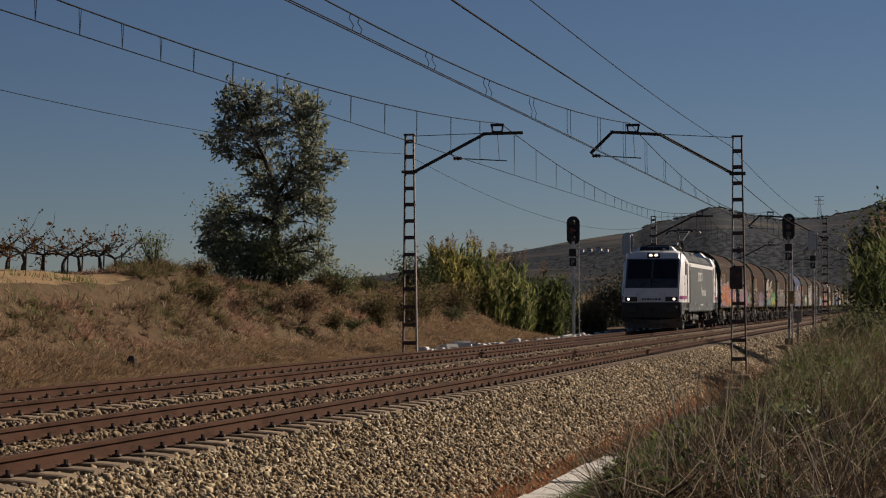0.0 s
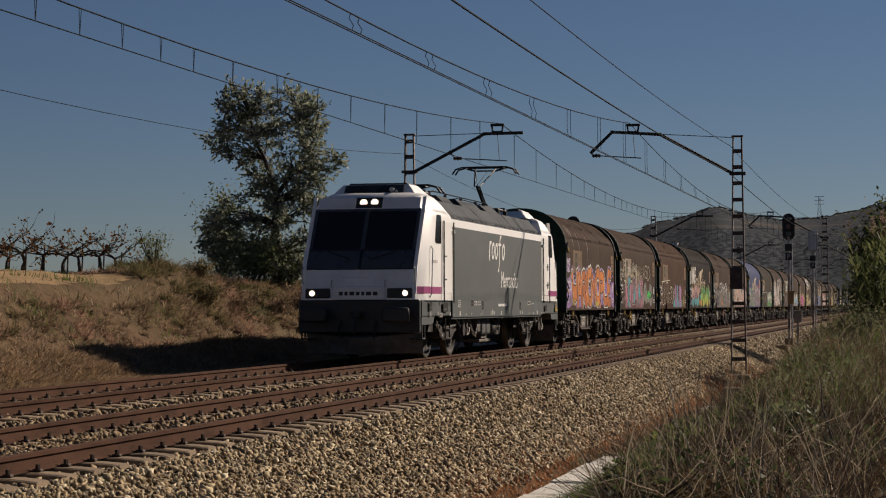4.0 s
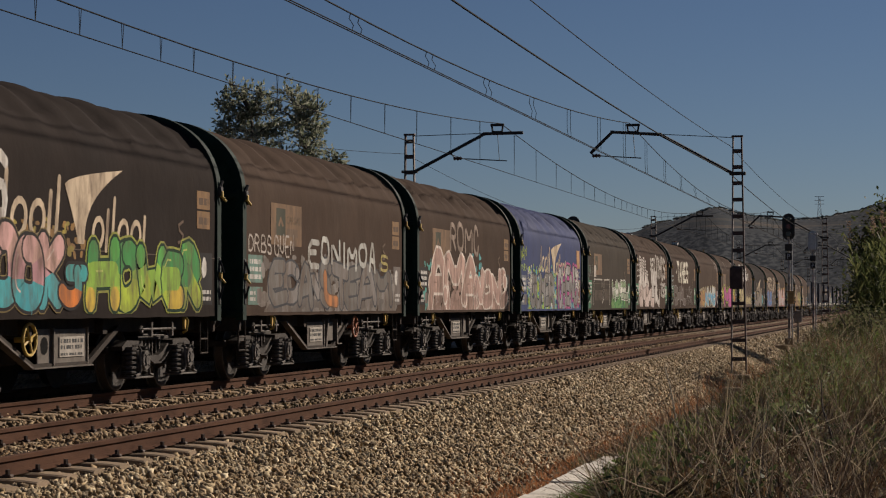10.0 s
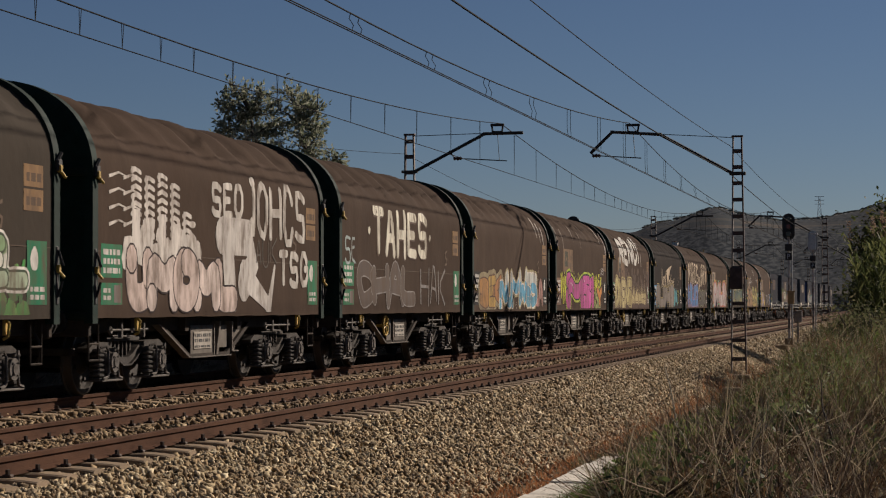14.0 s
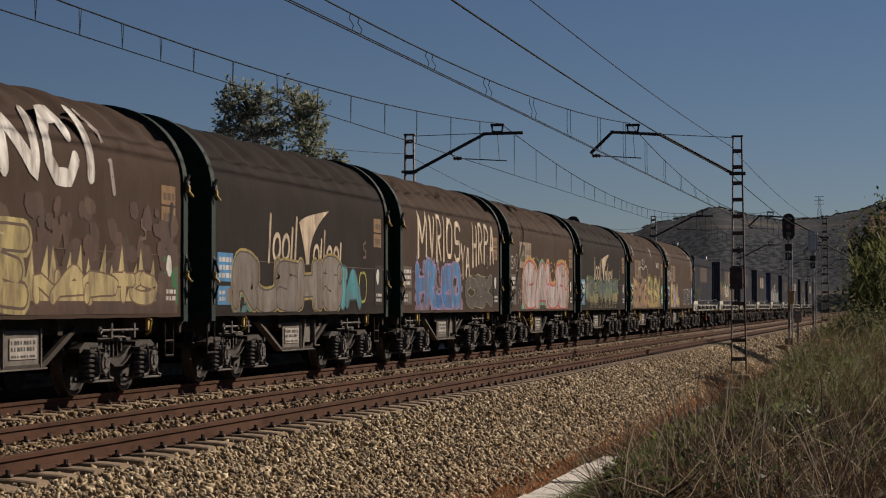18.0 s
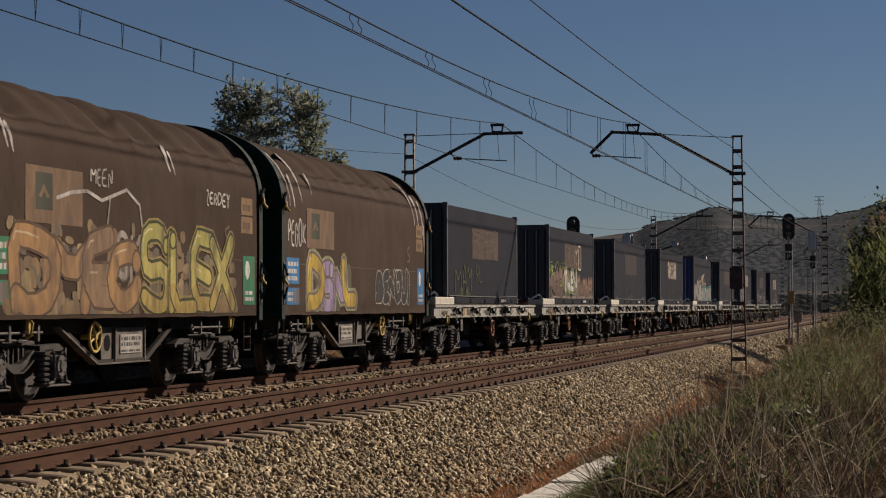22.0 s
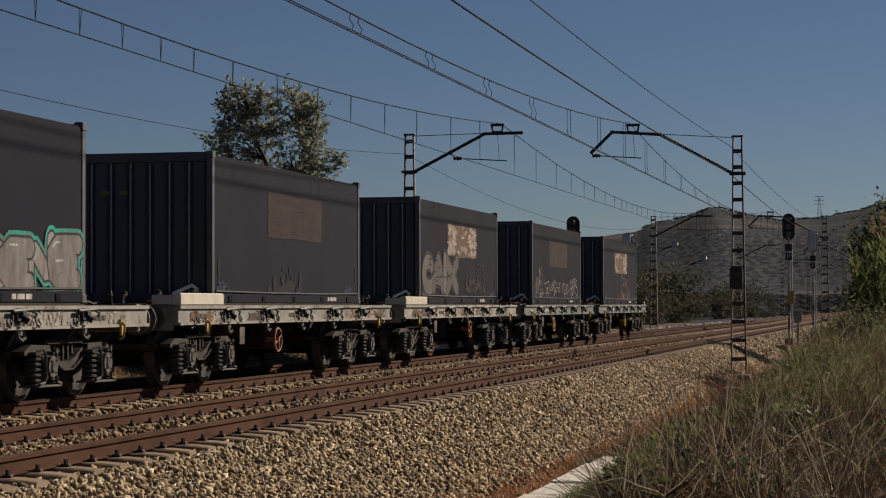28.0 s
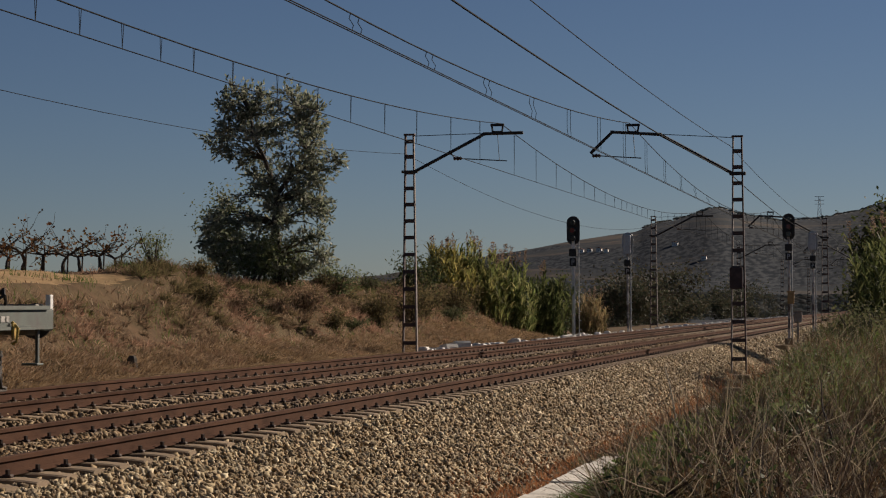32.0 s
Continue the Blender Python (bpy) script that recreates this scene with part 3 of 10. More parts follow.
BOGIE_STEEL = material("bogie_steel", (0.052, 0.044, 0.038), 0.75, 0.1, 0.4, 9, 0.3, 40, (0.026, 0.021, 0.018), 0.45, 4, spec=0.2)
BOX_STEEL = material("dusty_axle_box_steel", (0.125, 0.112, 0.10), 0.75, 0.1, 0.35, 9, 0.3, 40, (0.05, 0.042, 0.036), 0.45, 5, spec=0.2)
PANEL_GREY = material("dusty_grey_brown_plate", (0.135, 0.118, 0.10), 0.8, 0, 0.25, 5, 0.15, 40, (0.075, 0.06, 0.05), 0.4, 3, spec=0.2)
WHEEL_STEEL = material("wheel_steel", (0.032, 0.026, 0.022), 0.7, 0.3, 0.3, 9, 0.15, 50)
TREAD = material("worn_tread_steel", (0.10, 0.085, 0.07), 0.5, 0.6, 0.1, 9, 0.05)
LIGHT_PANEL = material("pale_grey_panel", (0.30, 0.27, 0.23), 0.75, 0, 0.2, 5, 0.1, 40, (0.16, 0.13, 0.1), 0.45, 2)
YELLOW_PAINT = material("yellow_paint", (0.46, 0.31, 0.05), 0.6, 0, 0.2, 8, 0.05, 40, (0.25, 0.16, 0.05), 0.35, 6)
RUBBER = material("black_rubber", (0.02, 0.02, 0.02), 0.8, 0, 0.2, 9, 0.1)
DECK_GREY = material("flaking_grey_sill", (0.25, 0.24, 0.205), 0.8, 0.05, 0.25, 4, 0.25, 40, (0.11, 0.075, 0.052), 0.40, 2.2, 0.06, random=0.15)
DECK_GREEN = material("grey_green_sill", (0.10, 0.115, 0.10), 0.7, 0.05, 0.2, 4, 0.15, 40, (0.08, 0.07, 0.06), 0.4, 2.2, 0.1)
SPRING_STEEL = material("coil_spring_steel", (0.058, 0.049, 0.042), 0.75, 0.1, 0.3, 9, 0.2, 50)
RUSTY_ORANGE = material("rusty_orange_paint", (0.30, 0.10, 0.04), 0.7, 0, 0.25, 8, 0.1, 40, (0.16, 0.07, 0.04), 0.4, 6)
BLOCK_WHITE = material("pale_end_block", (0.50, 0.46, 0.38), 0.85, 0, 0.12, 5, 0.15, 30, (0.4, 0.33, 0.25), 0.3, 3)


def build_wheelset_mesh(r):
    """Two wheels on an axle along x, turning round the object's origin."""
    g = Geo()
    g.tube((-1.0, 0, 0), (1.0, 0, 0), 0.08, 12)
    for s in (-1, 1):
        a, b = s * 0.80, s * 0.935
        g.wheel(a, b, 0, 0, [(-0.1, r * 0.2), (-0.1, r + 0.03), (0.05, r + 0.03), (0.12, r), (0.95, r - 0.008), (1.0, r - 0.03), (1.0, r * 0.86), (0.6, r * 0.8), (0.62, r * 0.38), (1.05, r * 0.3), (1.25, r * 0.2)], 24)
        # bolts and a chalk mark show the turning
        for k in range(4):
            w = math.pi / 2 * k
            g.tube((b - s * 0.06, 0.55 * r * math.cos(w), 0.55 * r * math.sin(w)), (b - s * 0.02, 0.55 * r * math.cos(w), 0.55 * r * math.sin(w)), 0.03, 6)
    me = g.mesh("wheelset", WHEEL_STEEL, 35)
    me.materials.append(TREAD)
    for p in me.polygons:
        c = p.center
        if abs(c.x) < 0.94 and math.hypot(c.y, c.z) > r * 0.93:
            p.material_index = 1
    return me


WHEELSET = build_wheelset_mesh(0.46)
LOCO_WHEELSET = build_wheelset_mesh(0.62)


def freight_bogie_meshes():
    """Side frame, axle box with its springs, bolster and brake gear of a two-axle bogie."""
    f = Geo()
    for s in (-1, 1):
        # a gooseneck beam that dips between the axles, its pressed flange, the straight beam above and the ribs between
        neck = [(-0.64, 0.715), (-0.46, 0.64), (-0.30, 0.55), (-0.14, 0.505), (0.14, 0.505), (0.30, 0.55), (0.46, 0.64), (0.64, 0.715)]
        under = [(y * 1.02, z - 0.10 - 0.02 * (abs(y) < 0.2)) for y, z in neck]
        x0, x1 = sorted((s * 1.06, s * 1.17))
        f.prism(neck + under[::-1], "x", x0, x1)
        lip = [(y, z + 0.025) for y, z in under]
        x0, x1 = sorted((s * 1.05, s * 1.215))
        f.prism(lip + under[::-1], "x", x0, x1)
        for e in (-1, 1):
            f.prism([(e * 0.62, 0.60), (e * 0.62, 0.725), (e * 1.22, 0.745), (e * 1.42, 0.66), (e * 1.40, 0.60), (e * 1.2, 0.655)], "x", *sorted((s * 1.04, s * 1.22)))
        f.box(*sorted((s * 1.0, s * 1.15)), -0.62, 0.62, 0.735, 0.79, 0.008)
        for y in (-0.36, -0.2, -0.06, 0.08, 0.24, 0.38):
            f.box(*sorted((s * 1.04, s * 1.10)), y - 0.02, y + 0.02, 0.5, 0.74)
    f.box(-1.0, 1.0, -0.25, 0.25, 0.55, 0.8, 0.03)
    for y in (-1.42, 1.42):
        f.box(-1.02, 1.02, y - 0.06, y + 0.06, 0.56, 0.66, 0.015)
    box = Geo()
    box.box(1.06, 1.33, -0.14, 0.14, 0.31, 0.60, 0.03)
    box.tube((1.32, 0, 0.46), (1.40, 0, 0.46), 0.14, 14).tube((1.40, 0, 0.46), (1.415, 0, 0.46), 0.07, 10)
    for k in range(4):
        w = math.pi / 4 + math.pi / 2 * k
        box.tube((1.395, 0.105 * math.cos(w), 0.46 + 0.105 * math.sin(w)), (1.41, 0.095 * math.cos(w), 0.46 + 0.095 * math.sin(w)), 0.016, 6)
    # spring seat below, hoop bracket and guide plate beside the box
    box.box(1.08, 1.36, -0.37, 0.37, 0.195, 0.225, 0.008)
    hoops = []
    for e in (-1, 1):
        hoop = Geo()
        hoops.append(hoop)
        hoop.path([(1.36, e * 0.165, 0.63), (1.365, e * 0.165, 0.32), (1.36, e * 0.2, 0.26), (1.355, e * 0.34, 0.235)], 0.021, 6)
        hoop.path([(1.30, e * 0.29, 0.66), (1.35, e * 0.21, 0.68), (1.36, e * 0.165, 0.62)], 0.018, 6)
    spring = Geo()
    rings = [(0.225, 0.04), (0.228, 0.115), (0.245, 0.115), (0.25, 0.05)]
    for k in range(5):
        z = 0.262 + 0.068 * k
        rings += [(z, 0.06), (z + 0.014, 0.11), (z + 0.038, 0.11), (z + 0.052, 0.06)]
    spring.loft([[(1.23 + r * math.cos(a * math.pi / 4), r * math.sin(a * math.pi / 4), z) for a in range(8)] for z, r in rings + [(0.608, 0.05), (0.612, 0.115), (0.65, 0.115), (0.655, 0.05)]])
    brake = Geo()
    for y in (-0.36, 0.36):
        for s in (-1, 1):
            brake.box(s * 0.87 - 0.06, s * 0.87 + 0.06, y - 0.05, y + 0.05, 0.25, 0.6, 0.02)
        brake.tube((-0.9, y, 0.32), (0.9, y, 0.32), 0.03, 8)
    return (f.mesh("bogie_frame", BOGIE_STEEL), box.mesh("axle_box", BOX_STEEL, 40), [h.mesh("hoop_bracket", BOX_STEEL, 40) for h in hoops], spring.mesh("coil_spring", SPRING_STEEL, 40), brake.mesh("brake_gear", UNDER_STEEL))


BOGIE_FRAME, AXLE_BOX, HOOPS, COIL_SPRING, BRAKE_GEAR = freight_bogie_meshes()
TURNING = []


def add_bogie(parent, y):
    bogie = part("bogie", BOGIE_FRAME, None, parent, loc=(0, y, 0))
    part("brake_gear", BRAKE_GEAR, None, bogie)
    for ya in (-0.92, 0.92):
        w = part("wheelset", WHEELSET, None, bogie)
        w.matrix_parent_inverse = Matrix.Translation((0, ya, 0.46))
        TURNING.append((w, 0.46))
        for s in (0, 1):
            b = part("axle_box", AXLE_BOX, None, bogie, loc=(0, ya, 0))
            b.rotation_euler.z = math.pi * s
            for hoop in HOOPS:
                h = part("hoop_bracket", hoop, None, bogie, loc=(0, ya, 0))
                h.rotation_euler.z = math.pi * s
            for e in (-0.265, 0.265):
                k = part("coil_spring", COIL_SPRING, None, bogie, loc=(0, ya + e, 0))
                k.rotation_euler.z = math.pi * s
    return bogie


def buffer_mesh():
    g = Geo()
    g.tube((0, 0, 0), (0, -0.08, 0), 0.17, 12).tube((0, -0.08, 0), (0, -0.36, 0), 0.10, 12).tube((0, -0.34, 0), (0, -0.5, 0), 0.075, 12)
    g.wheel(0, 0, 0, 0, [(0, 0.01)] * 2, 3)
    g.tube((0, -0.5, 0), (0, -0.54, 0), 0.235, 20)
    return g.mesh("buffer", DARK_IRON, 40)


BUFFER = buffer_mesh()


PALE_BUFFER = BUFFER.copy()
PALE_BUFFER.materials[0] = BOX_STEEL


def add_buffers(parent, y0, y1, z=1.02, buffer=BUFFER):
    for y, turn in ((y0, 0), (y1, math.pi)):
        for x in (-0.95, 0.95):
            b = part("buffer", buffer, None, parent, loc=(x, y, z))
            b.rotation_euler.z = turn
        s = -1 if turn == 0 else 1
        g = Geo().box(-0.09, 0.09, min(y, y + s * 0.25), max(y, y + s * 0.25), z - 0.1, z + 0.06, 0.02)
        g.path([(0, y + s * 0.2, z), (0, y + s * 0.34, z - 0.12), (0, y + s * 0.5, z - 0.16)], 0.03, 6)
        g.path([(0.3, y, z - 0.05), (0.32, y + s * 0.25, z - 0.3), (0.25, y + s * 0.45, z - 0.32)], 0.025, 6)
        part("coupling", g, DARK_IRON, parent)




def handwheel_mesh():
    g = Geo()
    n = 20
    g.path([(0, 0.2 * math.cos(2 * math.pi * i / n), 0.2 * math.sin(2 * math.pi * i / n)) for i in range(n + 1)], 0.022, 6)
    for i in range(4):
        a = math.pi / 2 * i + 0.4
        g.tube((0, 0, 0), (0, 0.2 * math.cos(a), 0.2 * math.sin(a)), 0.016, 5)
    g.tube((-0.2, 0, 0), (0.03, 0, 0), 0.035, 8)
    return g.mesh("handwheel", YELLOW_PAINT, 40)


HANDWHEEL = handwheel_mesh()
RED_HANDWHEEL = HANDWHEEL.copy()
RED_HANDWHEEL.materials[0] = RUSTY_ORANGE

# ---- paint on wagon sides ----
PAINTS = {}


def paint(r, g, b):
    key = (r, g, b)
    if key not in PAINTS:
        PAINTS[key] = material("spray_paint", key, 0.75, 0, 0.22, 2.2, 0.05, 30, tuple(0.075 * k + c * 0.22 for k, c in zip((1, 0.68, 0.48), key)), 0.0 if min(key) > 0.64 else 0.24 if max(key) < 0.07 else 0.46, 3.2, 0.12, stretch=(1, 1.5, 0.5), spec=0.1)
    return PAINTS[key]


WHITE, CREAM, BLACK, SILVER = (0.62, 0.60, 0.56), (0.52, 0.42, 0.30), (0.02, 0.018, 0.018), (0.32, 0.31, 0.31)
ORANGE, LILAC, TEAL, PINK = (0.55, 0.17, 0.035), (0.27, 0.16, 0.38), (0.06, 0.30, 0.33), (0.42, 0.16, 0.24)
GREEN, LIME, YELLOW, MAGENTA = (0.05, 0.22, 0.06), (0.33, 0.42, 0.04), (0.50, 0.36, 0.05), (0.37, 0.055, 0.22)
BLUE, SKYBLUE, GREY, BROWN = (0.03, 0.12, 0.38), (0.10, 0.30, 0.45), (0.15, 0.13, 0.12), (0.16, 0.09, 0.06)
RED, PALEPINK, OCHRE, SAND = (0.35, 0.03, 0.03), (0.46, 0.29, 0.25), (0.33, 0.17, 0.06), (0.16, 0.10, 0.058)
DATA = (0.46, 0.44, 0.41)


def tint(colour, k):
    """A colour made darker or paler."""
    return tuple(round(c * k, 4) for c in colour)


def hood_x(z):
    """Half width of the hood at height z."""
    if z <= 3.0:
        return 1.45
    u = min(1.0, (z - 3.0) / 1.26)
    return 1.45 * (1 - u ** 2.15) ** (1 / 2.15)


# letter strokes on an eight-by-eight grid: x and y of each point
STROKES = {"A": "00 38 58 80|13 73", "B": "00 08 58 76 54 04|54 83 81 60 00", "C": "76 58 28 06 02 20 60 82", "D": "00 08 48 86 82 40 00", "E": "88 08 00 80|04 64", "F": "88 08 00|04 64",
           "G": "76 58 28 06 02 20 60 82 84 54", "H": "00 08|80 88|04 84", "I": "40 48", "J": "28 88|68 62 40 20 02", "K": "00 08|88 04 80", "L": "08 00 80", "M": "00 08 43 88 80", "N": "00 08 80 88",
           "O": "48 28 06 02 20 60 82 86 68 48", "P": "00 08 58 86 85 54 04", "R": "00 08 58 86 85 54 04|34 80", "S": "87 58 18 06 14 74 82 70 20 01", "T": "08 88|48 40", "U": "08 02 20 60 82 88",
           "V": "08 40 88", "W": "08 20 45 60 88", "X": "08 80|00 88", "Y": "08 44 88|44 40", "Z": "08 88 00 80", "Q": "48 06 02 40 82 86 48|53 80", "1": "26 48 40", "'": "48 46"}


class Decal:
    """Layers of paint on a side; each colour is a slot of one mesh."""

    def __init__(self, side, foot=1.125, ends=(0.12, 10.8)):
        self.foot, self.ends = foot, ends
        self.side, self.v, self.f, self.m, self.slots = side, [], [], [], []
        self.layer = 1.0

    def slot(self, colour):
        m = paint(*colour)
        if m not in self.slots:
            self.slots.append(m)
        return self.slots.index(m)

    def poly(self, pts, colour, layer=None):
        lift = 0.004 + 0.0010 * (self.layer if layer is None else layer)
        n = len(self.v)
        pts = [(min(max(y, self.ends[0]), self.ends[1]), max(z, self.foot)) for y, z in pts]
        if max(p[1] for p in pts) - self.foot < 0.002:
            return
        self.v += [(self.side(z) + lift, y, z) for y, z in pts]
        self.f.append(tuple(range(n, n + len(pts))))
        self.m.append(self.slot(colour))

    def rect(self, y0, y1, z0, z1, colour, layer=None):
        self.poly([(y0, z0), (y1, z0), (y1, z1), (y0, z1)], colour, layer)

    def blob(self, y, z, ry, rz, colour, layer, rng, lean=0.0, square=0.6, n=18):
        ph = [rng.uniform(0, 6.28) for _ in range(3)]
        pts = []
        for i in range(n):
            a = 2 * math.pi * i / n
            c, s = math.cos(a), math.sin(a)
            k = 1 + 0.05 * math.sin(2 * a + ph[0]) + 0.05 * math.sin(3 * a + ph[1]) + 0.03 * math.sin(5 * a + ph[2])
            py = math.copysign(abs(c) ** square, c) * ry * k
            pz = math.copysign(abs(s) ** square, s) * rz * k
            pts.append((y + py + lean * pz, z + pz))
        self.poly(pts, colour, layer)

    def stroke(self, pts, w, colour, layer):
        for (y0, z0), (y1, z1) in zip(pts[:-1], pts[1:]):
            d = math.hypot(y1 - y0, z1 - z0) or 1
            ny, nz = -(z1 - z0) / d * w / 2, (y1 - y0) / d * w / 2
            ey, ez = (y1 - y0) / d * w * 0.4, (z1 - z0) / d * w * 0.4
            self.poly([(y0 - ey + ny, z0 - ez + nz), (y1 + ey + ny, z1 + ez + nz), (y1 + ey - ny, z1 + ez - nz), (y0 - ey - ny, z0 - ez - nz)], colour, layer)

    def cloud(self, y0, y1, z0, z1, colours, seed, layer=1.0):
        """Sprayed ground behind lettering: a band with a ragged, wavy upper edge, its colours in runs."""
        rng = random.Random(seed)
        step = 0.07
        n = int((y1 - y0) / step)
        ph = [rng.uniform(0, 6.28) for _ in range(3)]
        top, foot = [], []
        for k in range(n + 1):
            y = y0 + step * k
            ease = min(1.0, k / 4 + 0.35, (n - k) / 4 + 0.35)
            u = 0.80 + 0.11 * math.sin(2.6 * y + ph[0]) + 0.07 * math.sin(6.1 * y + ph[1]) + rng.uniform(-0.035, 0.035)
            top.append(z0 + (z1 - z0) * u * ease)
            foot.append(z0 + 0.06 * (1 + math.sin(3.1 * y + ph[2])) * (z1 - z0) + rng.uniform(0, 0.03))
        c, run = 0, 6
        for k in range(n):
            y = y0 + step * k
            self.poly([(y, foot[k]), (y + step, foot[k + 1]), (y + step, top[k + 1]), (y, top[k])], colours[c % len(colours)], layer)
            run -= 1
            if run <= 0:
                c, run = c + 1, rng.randint(3, 9)

    def word(self, text, y0, y1, z0, z1, colour, outline=None, bold=0.02, shear=0.0, layer=3.0, wild=0.0):
        """A readable word in the built-in font, fitted into a box."""
        for off, col, lay in (((bold + 0.06, outline, layer),) if outline else ()) + ((bold, colour, layer + 1.2),):
            cu = bpy.data.curves.new("lettering", "FONT")
            cu.body, cu.size, cu.offset, cu.resolution_u, cu.shear = text, 1.0, off * 0.6, 2, shear
            ob = bpy.data.objects.new("lettering", cu)
            me = bpy.data.meshes.new_from_object(ob)
            xs, ys = [v.co.x for v in me.vertices], [v.co.y for v in me.vertices]
            if off == bold or not outline:
                fx = (min(xs), max(xs), min(ys), max(ys))
            grow = 0.055 if (outline and off != bold) else 0.0
            ax, bx, ay, by = min(xs), max(xs), min(ys), max(ys)
            n = len(self.v)
            for v in me.vertices:
                y = y0 - grow + (v.co.x - ax) / (bx - ax) * (y1 - y0 + 2 * grow)
                z = z0 - grow + (v.co.y - ay) / (by - ay) * (z1 - z0 + 2 * grow)
                if wild:
                    u = (z - z0) / (z1 - z0)
                    y += wild * (0.16 * math.sin(3.9 * z + 2.3 * y) + 0.09 * math.sin(7.0 * y + 1.0))
                    z += wild * (u - 0.35) * (0.16 * math.sin(2.1 * y + 0.6) + 0.13 * math.sin(5.3 * y)) + wild * 0.04 * math.sin(9.0 * y)
                self.v.append((self.side(z) + 0.004 + 0.0010 * lay, y, z))
            k = self.slot(col)
            for p in me.polygons:
                self.f.append(tuple(n + i for i in p.vertices))
                self.m.append(k)
            bpy.data.objects.remove(ob)
            bpy.data.curves.remove(cu)
            bpy.data.meshes.remove(me)

    def brush(self, pts, w, colours, layer, lo=0.0, hi=1.0, taper=1.0):
        """A rounded brush line; colours run from height lo up to height hi; taper: the width at its end."""
        n = len(pts)
        left, right = [], []
        for k in range(n):
            (ya, za), (yb, zb) = pts[max(0, k - 1)], pts[min(n - 1, k + 1)]
            d = math.hypot(yb - ya, zb - za) or 1
            wk = w * (1 + (taper - 1) * k / max(1, n - 1)) / 2
            ny, nz = -(zb - za) / d * wk, (yb - ya) / d * wk
            left.append((pts[k][0] + ny, pts[k][1] + nz))
            right.append((pts[k][0] - ny, pts[k][1] - nz))

        def tone(z):
            u = (z - lo) / max(0.01, hi - lo) + 0.06 * math.sin(17 * z + 5 * layer)
            return colours[max(0, min(len(colours) - 1, int(u * len(colours))))]

        for k in range(n - 1):
            self.poly([left[k], left[k + 1], right[k + 1], right[k]], tone((pts[k][1] + pts[k + 1][1]) / 2), layer + 0.004 * k)
        if w > 0.05:
            for (y, z), r, lift in ((pts[0], w / 2, 0.012), (pts[-1], w * taper / 2, 0.016)):
                self.poly([(y + r * math.cos(a * math.pi / 5), z + r * math.sin(a * math.pi / 5)) for a in range(10)], tone(z), layer + lift + 0.004 * n)

    def glyph(self, ch, y0, y1, z0, z1, rng, wild, smooth):
        """The strokes of one letter, drawn by an unsteady arm."""
        out = []
        for run in STROKES[ch].split("|"):
            pts = [(int(c[0]) / 8 + rng.uniform(-wild, wild), int(c[1]) / 8 + rng.uniform(-wild, wild)) for c in run.split()]
            for _ in range(smooth):
                soft = [pts[0]]
                for (a, b), (c, d) in zip(pts[:-1], pts[1:]):
                    soft += [(0.75 * a + 0.25 * c, 0.75 * b + 0.25 * d), (0.25 * a + 0.75 * c, 0.25 * b + 0.75 * d)]
                pts = soft + [pts[-1]]
            line = []
            for (a, b), (c, d) in zip(pts[:-1], pts[1:]):
                m = max(1, int(math.hypot((c - a) * (y1 - y0), (d - b) * (z1 - z0)) / 0.12))
                line += [(a + (c - a) * q / m, b + (d - b) * q / m) for q in range(m)]
            line.append(pts[-1])
            out.append([(y0 + u * (y1 - y0), z0 + v * (z1 - z0)) for u, v in line])
        return out

    def places(self, text, y0, y1, rng, wild):
        """Where each letter of a row begins and ends."""
        size = [(0.45 if c in "IJ1" else 0.7 if c == " " else 1.25 if c in "MW" else 1.0) * rng.uniform(1 - 2 * wild, 1 + 2 * wild) for c in text]
        k, y = (y1 - y0) / sum(size), y0
        for c, w in zip(text, size):
            if c != " ":
                yield c, y, y + w * k
            y += w * k

    def tag(self, text, y0, y1, z0, z1, colour, w, seed=0, layer=3.0, wild=0.05, smooth=1, gap=0.14, slope=0.0, chisel=1.0):
        """Letters of single brush strokes in a row."""
        rng = random.Random(seed)
        for c, a, b in self.places(text, y0, y1, rng, wild):
            rise = slope * (a - y0)
            lift, drop = rng.uniform(-wild, wild) * (z1 - z0), rng.uniform(-wild, wild) * (z1 - z0)
            for line in self.glyph(c, a + gap * (b - a) / 2 + w / 2, b - gap * (b - a) / 2 - w / 2, z0 + w / 2 + drop + rise, z1 - w / 2 + lift + rise, rng, wild * 0.6, smooth):
                self.brush(line, w, [colour], layer, taper=chisel)
                layer += 0.07

    def throw(self, text, y0, y1, z0, z1, fills, outline, w=0.24, edge=0.045, seed=0, layer=3.0, wild=0.07, smooth=2, glow=None, spread=0.16, fade=False, shine=None, drips=0):
        """Swollen letters that touch: a spray ground, then letter by letter an outline, the filling and strokes of light."""
        rng = random.Random(seed)
        rows, w, edge = [], 1.12 * w, 0.85 * edge
        for i, (c, a, b) in enumerate(self.places(text, y0, y1, rng, wild)):
            grow = 0.15 * (b - a)
            lift, drop = rng.uniform(-0.08, 0.08) * (z1 - z0), rng.uniform(-0.03, 0.05) * (z1 - z0)
            rows.append((i, self.glyph(c, a - grow + w / 2, b + grow - w / 2, z0 + w / 2 + drop, z1 - w / 2 + lift, rng, wild, smooth)))
        lay = layer
        if glow:
            for i, lines in rows:
                for line in lines:
                    self.brush(line, w + 2 * spread, [glow[i % len(glow)]], lay)
                    lay += 0.06
        order = rows[:]
        rng.shuffle(order)
